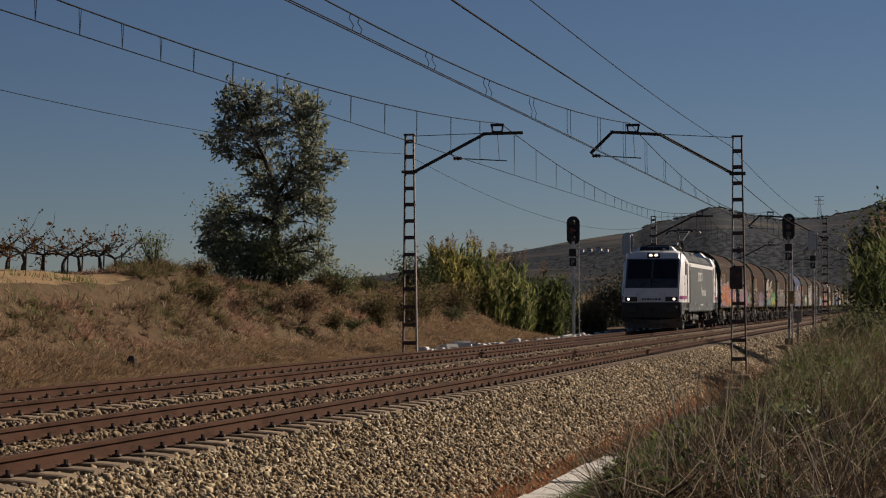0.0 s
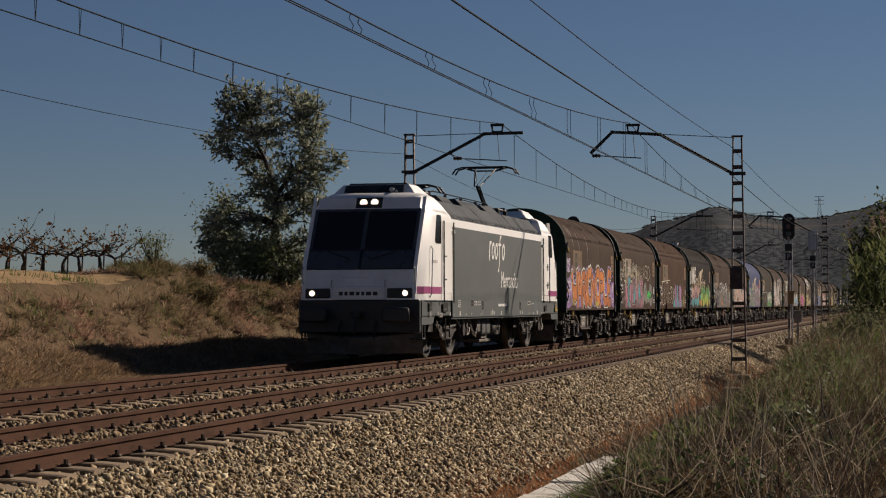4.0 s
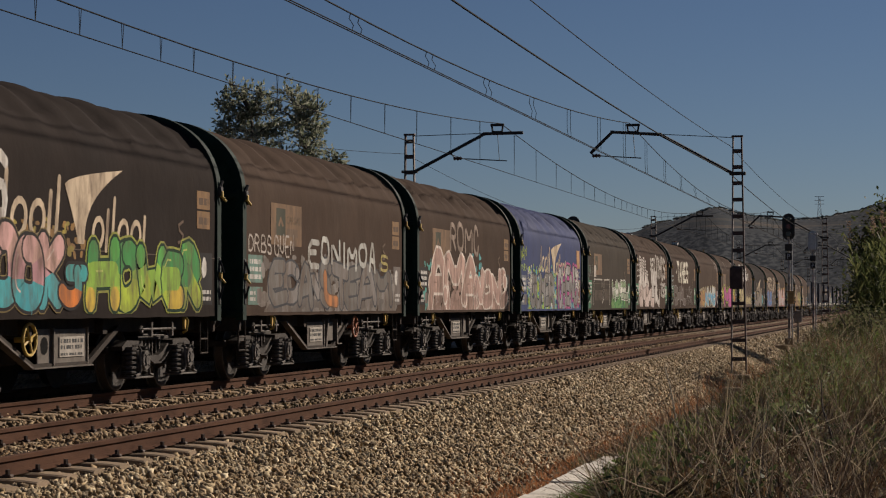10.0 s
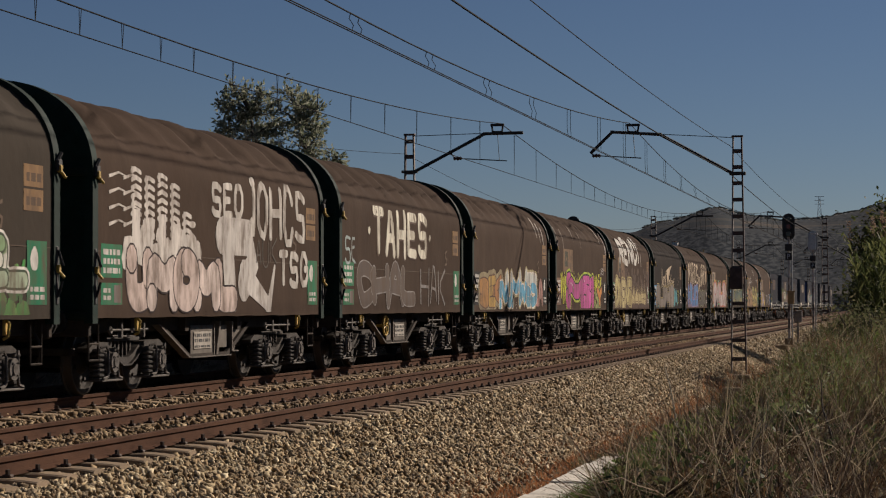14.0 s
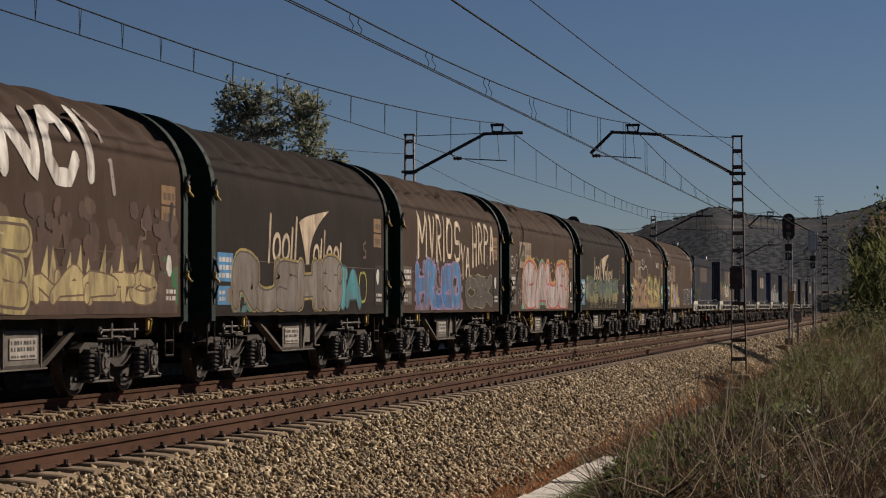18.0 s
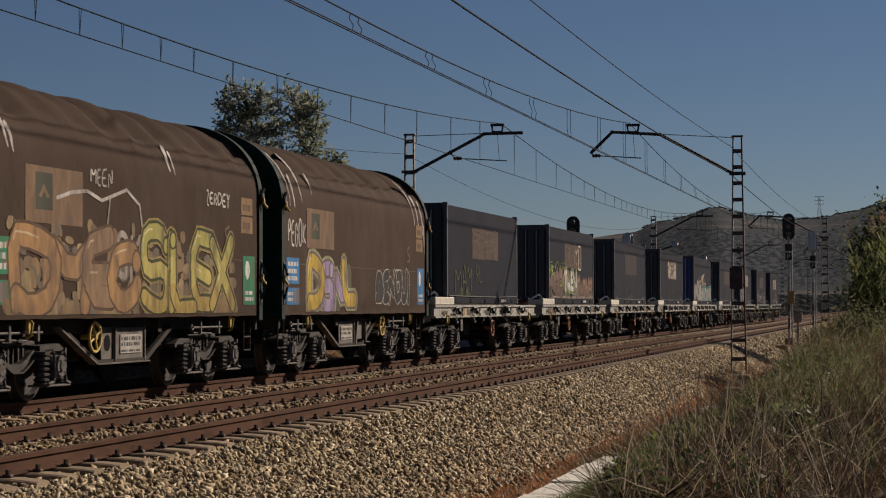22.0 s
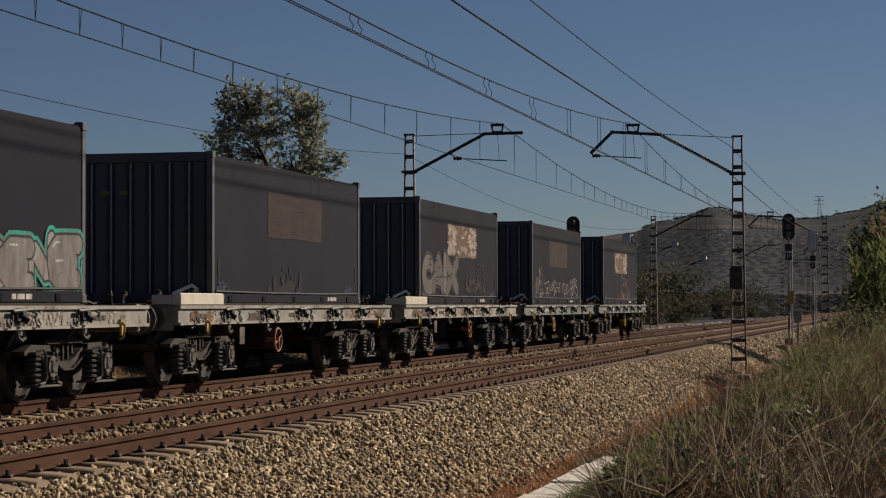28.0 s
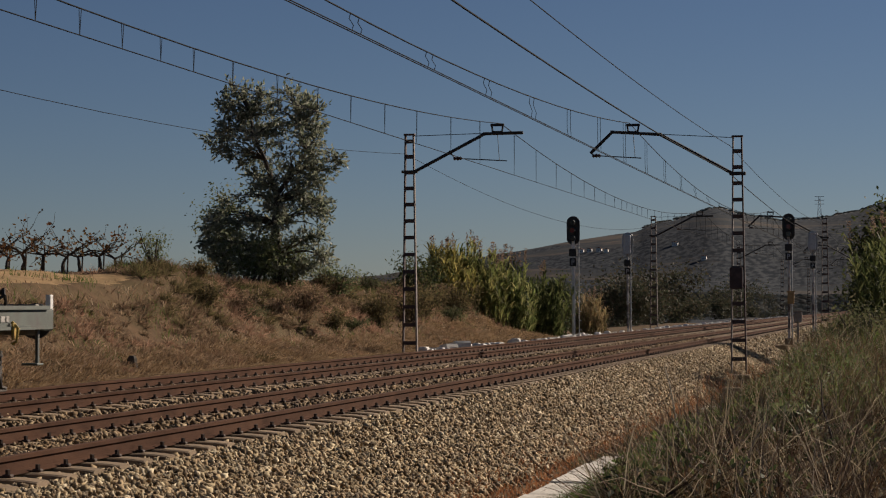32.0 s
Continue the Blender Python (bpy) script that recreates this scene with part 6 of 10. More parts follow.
        common_marks(d, s, (0.03, 0.16, 0.36), (0.03, 0.16, 0.36), True, False)
        d.tag("DSNL", 1.55, 5.0, 1.1, 2.1, (0.08, 0.075, 0.05), 0.4, s, 2.4, 0.07, 1, 0.05)
        d.throw("DSNL", 1.7, 4.8, 1.14, 2.1, [(0.46, 0.31, 0.04), (0.28, 0.22, 0.34), (0.30, 0.23, 0.36), (0.44, 0.30, 0.04)], (0.10, 0.085, 0.09), 0.24, 0.05, s + 1, 3.0, 0.07, 1, [(0.26, 0.25, 0.14)], 0.1, False, (0.5, 0.42, 0.3), 4)
        d.throw("BENOUI", 6.5, 9.3, 1.26, 1.97, [(0.032, 0.026, 0.024)], (0.50, 0.47, 0.43), 0.2, 0.02, s + 2, 3.0, 0.07, 2)
        d.tag("PEGOK", 0.4, 1.5, 2.3, 2.75, (0.52, 0.48, 0.44), 0.045, s + 3, 3.0, 0.1, 2)
        for k, (y, z, n) in enumerate(((0.35, 4.0, 1.0), (0.7, 3.5, 0.5), (1.1, 3.9, 0.8), (1.9, 3.6, 0.35), (9.6, 3.9, 0.9), (10.0, 3.6, 0.8), (10.4, 3.5, 0.7), (10.6, 3.0, 0.6))):
            d.scrape(y, z, n, (0.40, 0.37, 0.35), k + 9)


HOOD_KINDS = ["brown", "brown", "rust", "dark", "brown", "brown", "blue", "grey", "brown", "brown", "brown", "brown", "brown", "dark", "brown", "brown", "dark", "brown", "brown"]
HOOD_LABELS = ["brown tarpaulin-hooded wagon with orange and lilac graffiti", "brown tarpaulin-hooded wagon with pink and teal graffiti",
               "brown tarpaulin-hooded wagon with thin white outline graffiti", "charcoal tarpaulin-hooded wagon with pink and green graffiti",
               "brown tarpaulin-hooded wagon with grey graffiti and white scrawl", "brown tarpaulin-hooded wagon with pale pink and white graffiti",
               "blue tarpaulin-hooded wagon with silver graffiti", "brown tarpaulin-hooded wagon with white and green graffiti",
               "brown tarpaulin-hooded wagon covered in white block graffiti", "brown tarpaulin-hooded wagon with cream letters painted high",
               "brown tarpaulin-hooded wagon with ochre and pale blue graffiti", "brown tarpaulin-hooded wagon with magenta graffiti",
               "brown tarpaulin-hooded wagon with white letters over its shoulder", "charcoal tarpaulin-hooded wagon with cream sail mark and grey graffiti",
               "brown tarpaulin-hooded wagon with cream letters and blue graffiti", "brown tarpaulin-hooded wagon with pinkish grey graffiti",
               "charcoal tarpaulin-hooded wagon with cream sail mark, green graffiti", "brown tarpaulin-hooded wagon with ochre graffiti",
               "brown tarpaulin-hooded wagon with yellow and lilac graffiti, last hooded one"]
MOVING = []
for i in range(19):
    w = build_wagon(i, HOOD_KINDS[i], HOOD_LABELS[i], i in (1, 3, 7, 9, 12, 15, 17))
    d = Decal(hood_x)
    paint_wagon(i, d)
    d.link("graffiti", w, "sprayed lettering and data panels")
    MOVING.append((w, 12.085 * i))


# ---- container flats ----
def flat_meshes():
    sill = Geo()
    sill.prism([(1.24, 0.94), (1.38, 0.94), (1.38, 0.98), (1.34, 0.985), (1.34, 1.185), (1.38, 1.19), (1.38, 1.24), (1.24, 1.24)], "y", 0.0, 12.8)
    headstock = Geo().box(-1.235, 1.235, 0.0, 0.12, 0.86, 1.26, 0.015)
    deck = Geo().box(-0.4, 0.4, 0.1, 12.7, 0.72, 1.16, 0.02)
    crossbeam = Geo().box(-1.25, 1.25, 0, 0.12, 0.95, 1.2)
    end_deck = Geo().box(-1.25, 1.25, 0.125, 1.7, 1.17, 1.21)
    pocket = Geo().box(1.36, 1.41, -0.13, 0.13, 1.03, 1.21, 0.02).box(1.40, 1.45, -0.06, 0.08, 1.10, 1.19, 0.015).tube((1.41, -0.26, 1.17), (1.44, 0.30, 1.19), 0.026, 6)
    pocket.tube((1.4, 0.05, 1.08), (1.47, 0.07, 1.04), 0.045, 8).path([(1.42, 0.26, 1.18), (1.45, 0.34, 1.14), (1.44, 0.32, 1.08)], 0.02, 5).box(1.37, 1.40, -0.24, -0.2, 1.0, 1.12, 0.01)
    foot = Geo().path([(1.33, -0.09, 0.95), (1.36, -0.10, 0.84), (1.36, 0.0, 0.80), (1.36, 0.10, 0.84), (1.33, 0.09, 0.95)], 0.024, 6).box(1.28, 1.36, -0.04, 0.04, 0.86, 0.95, 0.01)
    ring = Geo().path([(1.39, -0.05, 1.0), (1.42, -0.06, 0.93), (1.42, 0.0, 0.9), (1.42, 0.06, 0.93), (1.39, 0.05, 1.0)], 0.014, 5)
    tank = Geo().tube((-0.5, 5.2, 0.62), (-0.5, 6.9, 0.62), 0.2, 12).box(-0.2, 0.7, 6.2, 6.9, 0.45, 0.85, 0.03).box(-0.9, -0.3, 4.0, 4.6, 0.5, 0.85, 0.03)
    chain = Geo()
    rng = random.Random(3)
    for side in (0.0,):
        y, x, z = 0.25, side, 1.24
        for k in range(22):
            y2, x2, z2 = y + 0.085, x + rng.uniform(-0.09, 0.09), 1.25 + max(0, 0.16 * math.sin(k * 0.6 + side)) + rng.uniform(0, 0.05)
            chain.tube((x, y, z), (x2, y2, z2), 0.022, 5)
            x, y, z = x2, y2, z2
    frame = Geo()
    frame.box(-1.2, 1.2, 1.9, 10.75, 1.24, 1.275)
    bolster = Geo()
    for s in (-1, 1):
        bolster.box(*sorted((s * 1.1, s * 1.22)), 1.85, 10.8, 1.22, 1.278, 0.01)
    block = Geo().box(1.245, 1.37, 0.02, 2.02, 1.245, 1.43, 0.015).box(0.9, 1.25, 0.02, 1.7, 1.245, 1.40, 0.015)
    board = Geo().box(1.30, 1.315, -0.13, 0.13, 0.60, 0.88, 0.004).box(1.26, 1.30, -0.02, 0.02, 0.80, 0.97)
    knot = Geo().path([(0.75, 1.35, 1.42), (0.85, 1.55, 1.50), (0.95, 1.68, 1.56), (1.0, 1.78, 1.50), (0.92, 1.84, 1.42), (1.0, 1.88, 1.45)], 0.03, 7)
    return dict(foot=foot, knot=knot, crossbeam=crossbeam, end_deck=end_deck, sill=sill, headstock=headstock, deck=deck, pocket=pocket, ring=ring, tank=tank, chain=chain, frame=frame, bolster=bolster, block=block, board=board)


FG = flat_meshes()
FM = {k: g.mesh(k, {"sill": DECK_GREY, "headstock": DECK_GREY, "block": BLOCK_WHITE, "board": BOX_STEEL, "ring": DARK_IRON, "pocket": DARK_IRON, "foot": BOX_STEEL, "knot": WHITE_PAINT, "chain": BOGIE_STEEL}.get(k, UNDER_STEEL), 40 if k in ("tank", "pocket") else 0)
      for k, g in FG.items()}
FM["sill_green"] = FG["sill"].mesh("sill", DECK_GREEN)
STRAP_RED = material("faded_red_strap", (0.24, 0.05, 0.03), 0.8, 0, 0.3, 9, 0.1)


def build_flat(j):
    newer = j >= 7
    f = thing("flat_wagon", "grey-green container flat wagon with yellow handwheel" if newer else "container flat wagon with flaking pale grey side sill", "freight wagon", group="flat wagons of the train")
    for turn in (0, math.pi):
        o = part("sill", FM["sill_green" if newer else "sill"], None, f, loc=(0, 12.8 if turn else 0, 0))
        o.rotation_euler.z = turn
    for y in (0.0, 12.68):
        part("headstock", FM["headstock"], None, f, loc=(0, y, 0))
    for k, nm in (("deck", "deck"), ("tank", "brake_tank"), ("bolster", "bolster")):
        part(nm, FM[k], None, f)
    for k in range(8):
        part("crossbeam", FM["crossbeam"], None, f, loc=(0, 1.8 + 1.28 * k, 0))
    part("end_deck", FM["end_deck"], None, f)
    part("end_deck", FM["end_deck"], None, f, loc=(0, 10.95, 0))
    for k, x in enumerate((-0.9, -0.3, 0.35, 0.9)):
        part("lashing_chain", FM["chain"], None, f, "rusty chain heaped on the deck end", loc=(x, 0.02 * k, 0.01 * k))
        c = part("lashing_chain", FM["chain"], None, f, "rusty chain heaped on the deck end", loc=(x, 12.75, 0))
        c.rotation_euler.z = math.pi
    if not newer:
        part("end_block", FM["block"], None, f, "pale end block")
    for k in range(5):
        part("stake_pocket", FM["pocket"], None, f, loc=(0, 2.25 + 2.04 * k, 0))
        part("bracket_loop", FM["foot"], None, f, loc=(0, 2.35 + 2.04 * k, 0))
    for k in range(10):
        part("lashing_ring", FM["ring"], None, f, loc=(0, 0.7 + 1.02 * k + (0.18 if k % 2 else 0), 0.07))
    part("tarpaulin_knot", FM["knot"], None, f, "knotted pale cloth on the chain")
    for y in (1.15, 11.7):
        part("lashing_hook", BASE["hook"], None, f, "yellow lashing hook", loc=(0, y, -0.06))
    part("data_board", FM["board"], None, f, loc=(0, 3.1, 0))
    part("handwheel", HANDWHEEL if newer else RED_HANDWHEEL, None, f, "yellow brake handwheel" if newer else "faded orange brake handwheel", loc=(1.3, 5.1 if j % 2 else 6.9, 0.64))
    add_bogie(f, 1.4)
    add_bogie(f, 10.28)
    add_buffers(f, 0.0, 12.8, 1.04, BUFFER if newer else PALE_BUFFER)
    if j == 8:
        part("tail_plate", Geo().box(1.2, 1.27, 13.05, 13.15, 1.02, 1.38, 0.01), WHITE_PAINT, f, "white tail plate")
        part("plate_bracket", Geo().box(1.12, 1.3, 12.8, 13.1, 0.92, 1.2, 0.02), DECK_GREEN, f)
        part("step", Geo().box(1.26, 1.3, 12.6, 12.66, 0.5, 0.96, 0.008).box(1.1, 1.32, 12.54, 12.74, 0.48, 0.51, 0.008), DECK_GREEN, f, "green end step")
    g = Geo().path([(1.0, 0.4, 1.27), (0.5, 0.9, 1.3), (0.9, 1.5, 1.26), (0.2, 1.8, 1.3)], 0.025, 5)
    part("strap", g, STRAP_RED, f)
    dd = Decal(lambda z: 1.345, 0.9, (0.0, 12.8))
    rng = random.Random(40 + j)
    for k in range(5):
        y = 0.6 + 2.5 * k + rng.uniform(0, 0.6)
        dd.bars(y, y + 0.5, 1.02, 1.14, 1, WHITE if newer else (0.12, 0.1, 0.08), k, 1)
    for k in range(0 if newer else 16):
        y = rng.uniform(0.4, 12)
        dd.mist(y, y + rng.uniform(0.2, 0.7), 1.0, 1.18, [rng.choice([(0.2, 0.1, 0.05), (0.33, 0.2, 0.08), (0.45, 0.43, 0.38), (0.10, 0.08, 0.065), (0.13, 0.14, 0.10)])], int(y * 50), 0.5, 14, 0.08)
    tagged(dd.link("stencil", f), kind="stuff")
    return f


BOX_GREY = material("slate_container_paint", (0.0148, 0.0168, 0.0265), 0.75, 0.0, 0.15, 0.9, 0.06, 30, (0.0200, 0.0192, 0.0255), 0.45, 0.35, 0.25, random=0.1, spec=0.04)
BOX_END = material("navy_container_end", (0.020, 0.024, 0.036), 0.4, 0.1, 0.2, 2, 0.08, 30, (0.022, 0.02, 0.02), 0.4, 1)
BOX_BLUE = material("blue_container_end", (0.022, 0.045, 0.16), 0.5, 0.1, 0.15, 2, 0.06, 30)
BOX_BEAD = material("pale_blue_grey_bead", (0.26, 0.29, 0.33), 0.5, 0.1, 0.15, 4, 0.05)
BOX_EDGE = material("grey_corner_post", (0.062, 0.063, 0.07), 0.5, 0.2, 0.15, 4, 0.06, 30, (0.07, 0.05, 0.045), 0.35, 2)
BOX_LEN = 8.95


def container_meshes():
    side = Geo()
    for s in (-1, 1):
        side.box(*sorted((s * 1.19, s * 1.215)), 0.08, BOX_LEN - 0.08, 1.42, 3.64)
    rail = Geo().box(1.17, 1.235, 0.1, BOX_LEN - 0.1, 1.28, 1.43, 0.01).box(-1.235, -1.17, 0.1, BOX_LEN - 0.1, 1.28, 1.43, 0.01)
    pocket = Geo().box(1.23, 1.25, -0.09, 0.09, 1.30, 1.40, 0.008)
    bead = Geo().tube((0, 0.0, 1.44), (0, 0.0, 3.54), 0.014, 6)
    mark = Geo().box(-0.065, 0.065, -0.002, 0.006, -0.03, 0.03)
    roof = Geo().box(-1.2, 1.2, 0.06, BOX_LEN - 0.06, 3.63, 3.66)
    post = Geo().box(-0.05, 0.05, -0.06, 0.06, 1.28, 3.705, 0.01).box(-0.062, 0.062, -0.075, 0.075, 1.275, 1.39, 0.008).box(-0.062, 0.062, -0.075, 0.075, 3.6, 3.715, 0.008)
    end = Geo().box(-1.15, 1.15, 0.05, 0.08, 1.35, 3.6)
    crimp = Geo().prism([(-0.13, 0.05), (0.13, 0.05), (0.085, 0.005), (-0.085, 0.005)], "z", 1.42, 3.54)
    header = Geo().box(-1.12, 1.12, 0.0, 0.05, 3.54, 3.70, 0.01)
    strap = Geo().path([(1.235, 0.15, 1.47), (1.24, 2.5, 1.455), (1.24, 6.0, 1.45), (1.235, BOX_LEN - 0.15, 1.47)], 0.018, 5)
    door_bar = Geo()
    for x in (-0.8, -0.35, 0.35, 0.8):
        door_bar.tube((x, -0.03, 1.35), (x, -0.03, 3.6), 0.022, 6)
    return dict(side=side.mesh("side_panel", BOX_GREY), rail=rail.mesh("bottom_rail", BOX_GREY), pocket=pocket.mesh("twist_lock_pocket", BLACK_IRON), bead=bead.mesh("seam_bead", BOX_BEAD, 40), mark=mark.mesh("inspection_mark", paint(0.13, 0.16, 0.02)), roof=roof.mesh("roof", BOX_GREY), post=post.mesh("corner_post", BOX_EDGE),
                end=end.mesh("end_panel", BOX_END), crimp=crimp.mesh("crimp", BOX_END), crimp_blue=crimp.mesh("crimp", BOX_BLUE), header=header.mesh("header", BOX_END), end_blue=end.mesh("end_panel", BOX_BLUE), strap=strap.mesh("seal_strap", RUBBER), door_bar=door_bar.mesh("locking_bar", GALVANISED, 40))


CM = container_meshes()
BOX_LABELS = ["slate grey steel container with a rusty scraped patch", "slate grey steel container with green and brown graffiti", "plain slate grey steel container, faded patch",
              "slate grey steel container with a white scraped label", "slate container with blue end, sail mark, silver graffiti", "slate grey steel container with a faded brown patch",
              "slate grey steel container with white label and pale graffiti", "slate grey steel container with a line of white scrawl", "slate grey steel container with scraped label, last of the train"]


def build_container(j):
    c = thing("freight_container", BOX_LABELS[j], "container", group="containers on the flat wagons")
    part("side_panel", CM["side"], None, c)
    part("bottom_rail", CM["rail"], None, c)
    part("roof", CM["roof"], None, c)
    for y in (0.06, BOX_LEN - 0.06):
        for x in (-1.18, 1.18):
            part("corner_post", CM["post"], None, c, loc=(x, y, 0))
    for turn in (0, math.pi):
        blue = j == 4 and not turn
        e = part("end_panel", CM["end_blue" if blue else "end"], None, c, loc=(0, BOX_LEN if turn else 0, 0))
        e.rotation_euler.z = turn
        for k in range(7):
            part("crimp", CM["crimp_blue" if blue else "crimp"], None, e, loc=(-1.0 + 0.333 * k, 0, 0))
            if k < 6 and not blue:
                part("seam_bead", CM["bead"], None, e, "pale seam", loc=(-0.833 + 0.333 * k, 0.03, 0))
        if not blue and not turn:
            for x in (-0.58, -0.28):
                part("inspection_mark", CM["mark"], None, e, "small lime paint mark", loc=(x, -0.008, 3.06))
        part("header", CM["header"], None, e)
        part("header", CM["header"], None, e, loc=(0, 0, -2.25))
    part("seal_strap", CM["strap"], None, c)
    for k in range(5):
        part("twist_lock_pocket", CM["pocket"], None, c, loc=(0, 0.85 + 1.79 * k, 0))
    if j == 4:
        part("locking_bar", CM["door_bar"], None, c, "galvanised locking bars")
    d = Decal(lambda z: 1.217, 1.43, (0.08, 8.87))
    s = 300 + j
    rng = random.Random(s)
    strong = {0: 0.6, 1: 0.8, 3: 1.0, 6: 1.0, 8: 1.0}.get(j, 0.0)
    # where an old placard was scraped off: rusty streaks, remnants of pale paper at the edges
    y0, y1, z0, z1 = 2.95, 6.25, 2.42, 3.2
    faint, rust, pale = (0.028, 0.0185, 0.017), (0.066, 0.043, 0.032), (0.40, 0.35, 0.29)
    if j != 4:
        base = faint if strong == 0 else rust if strong < 1 else (0.12, 0.082, 0.058)
        ragged = []
        for (a, lo), (b, hi) in (((y0, z0), (y1, z0)), ((y1, z0), (y1, z1)), ((y1, z1), (y0, z1)), ((y0, z1), (y0, z0))):
            ragged += [(a + (b - a) * q / 12 + rng.uniform(-0.035, 0.035), lo + (hi - lo) * q / 12 + rng.uniform(-0.02, 0.02)) for q in range(12)]
        d.poly(ragged, base, 0.5)
        for k in range(150):
            y, z = rng.uniform(y0 + 0.25, y1 - 0.25), rng.uniform(z0 + 0.05, z1 - 0.05)
            d.blob(y, z, rng.uniform(0.08, 0.34), rng.uniform(0.015, 0.05), tint(base, rng.choice((0.82, 0.9, 0.95, 1.06, 1.12))), 0.7 + 0.012 * k, rng, rng.uniform(-0.4, 0.4), 1.0, 10)
        for k in range(5):
            y, z = rng.uniform(y0 + 0.2, y1 - 0.9), rng.uniform(z1 - 0.3, z1 - 0.08)
            d.brush([(y + 0.2 * q, z + rng.uniform(-0.012, 0.012)) for q in range(rng.randint(3, 6))], rng.uniform(0.02, 0.05), [tint(base, 0.6)], 2.6 + 0.05 * k, taper=0.3)
        if strong == 1.0:
            # paper left at both ends and along the top, rust bared across the middle
            for k in range(120):
                u = rng.choice((rng.uniform(0.02, 0.24), rng.uniform(0.74, 0.98), rng.uniform(0.05, 0.95)))
                v = rng.random()
                if (0.12 < u < 0.62 and 0.15 < v < 0.75) if j == 8 else (0.3 < u < 0.68 and 0.28 < v < 0.6):
                    continue
                d.blob(y0 + (y1 - y0) * u, z0 + 0.05 + (z1 - z0 - 0.1) * v, rng.uniform(0.06, 0.24), rng.uniform(0.02, 0.07), tint(pale, rng.choice((0.6, 0.7, 0.8, 0.9, 1.0))), 3.0 + 0.012 * k, rng, rng.uniform(-0.3, 0.3), 0.9, 10)
        if j == 1:
            for k in range(14):
                y, z = y1 - 0.75 - 0.8 * rng.random(), rng.uniform(z0 + 0.1, z1 - 0.15)
                d.brush([(y, z), (y + 0.02, z + rng.uniform(0.03, 0.12))], rng.uniform(0.02, 0.06), [tint(pale, rng.choice((0.8, 1.0, 1.2)))], 3.0 + 0.03 * k)
            a = y1 - 0.6
            rim = [(a, z0 + 0.12), (a + 0.03, z0 + 0.03), (a + 0.12, z0), (y1 - 0.14, z0 - 0.02), (y1 - 0.03, z0 + 0.02), (y1, z0 + 0.12), (y1 - 0.02, z1 - 0.12), (y1 - 0.1, z1 - 0.03), (a + 0.12, z1), (a + 0.0, z1 - 0.06), (a + 0.1, z1 - 0.2), (a + 0.12, z1 - 0.3), (a, z0 + 0.12)]
            d.brush(rim, 0.055, [tint(pale, 1.4)], 3.6)
    tagged(d.link("placard_scar", c, "patch where a placard was scraped off"), kind="stuff")
    d = Decal(lambda z: 1.222, 1.43, (0.08, 8.87))
    if j == 0:
        lime = (0.055, 0.066, 0.024)
        d.tag("MAM", 0.85, 2.9, 1.5, 2.25, lime, 0.06, s, 2, 0.1, 2)
        d.tag("RL", 3.35, 4.2, 1.8, 2.25, (0.05, 0.055, 0.028), 0.035, s + 1, 2, 0.1)
        for k in range(12):
            y = rng.uniform(0.8, 3.0)
            d.rect(y, y + rng.uniform(0.04, 0.14), 1.43, 1.52 + rng.uniform(0, 0.2), (0.04, 0.05, 0.02), 1.2 + 0.02 * k)
    elif j == 1:
        d.mist(0.1, 3.0, 1.8, 2.6, [(0.20, 0.27, 0.035), (0.26, 0.32, 0.05), (0.12, 0.2, 0.03)], s, 0.9, 80, 0.17)
        d.mist(0.1, 4.0, 1.45, 1.9, [(0.05, 0.12, 0.05), (0.10, 0.06, 0.04)], s + 5, 0.9, 40, 0.2)
        d.throw("NOONE", 0.35, 3.8, 1.46, 2.36, [(0.07, 0.045, 0.035), (0.13, 0.07, 0.055), (0.19, 0.105, 0.085)], (0.02, 0.018, 0.014), 0.27, 0.04, s + 1, 2.8, 0.07, 2, None, 0.1, True, (0.25, 0.17, 0.13))
        d.throw("TWEN", 2.85, 5.2, 1.62, 2.3, [(0.52, 0.50, 0.47), (0.40, 0.40, 0.38)], (0.05, 0.05, 0.04), 0.15, 0.04, s + 2, 6.0, 0.12, 1, [(0.16, 0.22, 0.05)], 0.1)
        d.throw("MENTHE", 4.7, 8.6, 1.46, 2.1, [(0.10, 0.055, 0.04), (0.15, 0.075, 0.045), (0.18, 0.09, 0.055)], (0.05, 0.034, 0.028), 0.2, 0.03, s + 3, 2.8, 0.14, 1, [(0.075, 0.05, 0.042)], 0.08, True)
        d.mist(4.6, 8.7, 1.44, 2.0, [(0.14, 0.07, 0.045), (0.09, 0.05, 0.038), (0.055, 0.04, 0.034)], s + 7, 5.0, 110, 0.13)
        d.tag("MENTHE", 4.75, 8.55, 1.5, 2.08, (0.32, 0.25, 0.20), 0.022, s + 8, 6.2, 0.13, 2)
        d.mist(4.5, 5.6, 1.5, 1.75, [(0.09, 0.12, 0.17), (0.2, 0.22, 0.24)], s + 9, 6.4, 16, 0.09)
        for k in range(26):
            y = rng.uniform(0.4, 8.6)
            d.rect(y, y + rng.uniform(0.1, 0.5), 1.44, 1.5 + rng.uniform(0, 0.05), tint((0.24, 0.18, 0.14), rng.choice((0.6, 0.9, 1.2))), 9 + 0.02 * k)
    elif j == 4:
        flag_mark(d, 4.35, 2.12, 1.55, 0.78, (0.34, 0.27, 0.19))
        d.throw("ANGS", 0.2, 3.6, 1.42, 2.4, [(0.20, 0.195, 0.195), (0.25, 0.24, 0.24)], (0.035, 0.033, 0.033), 0.34, 0.05, s, 3.8, 0.1, 1, None, 0.1, False, (0.36, 0.35, 0.34), 6)
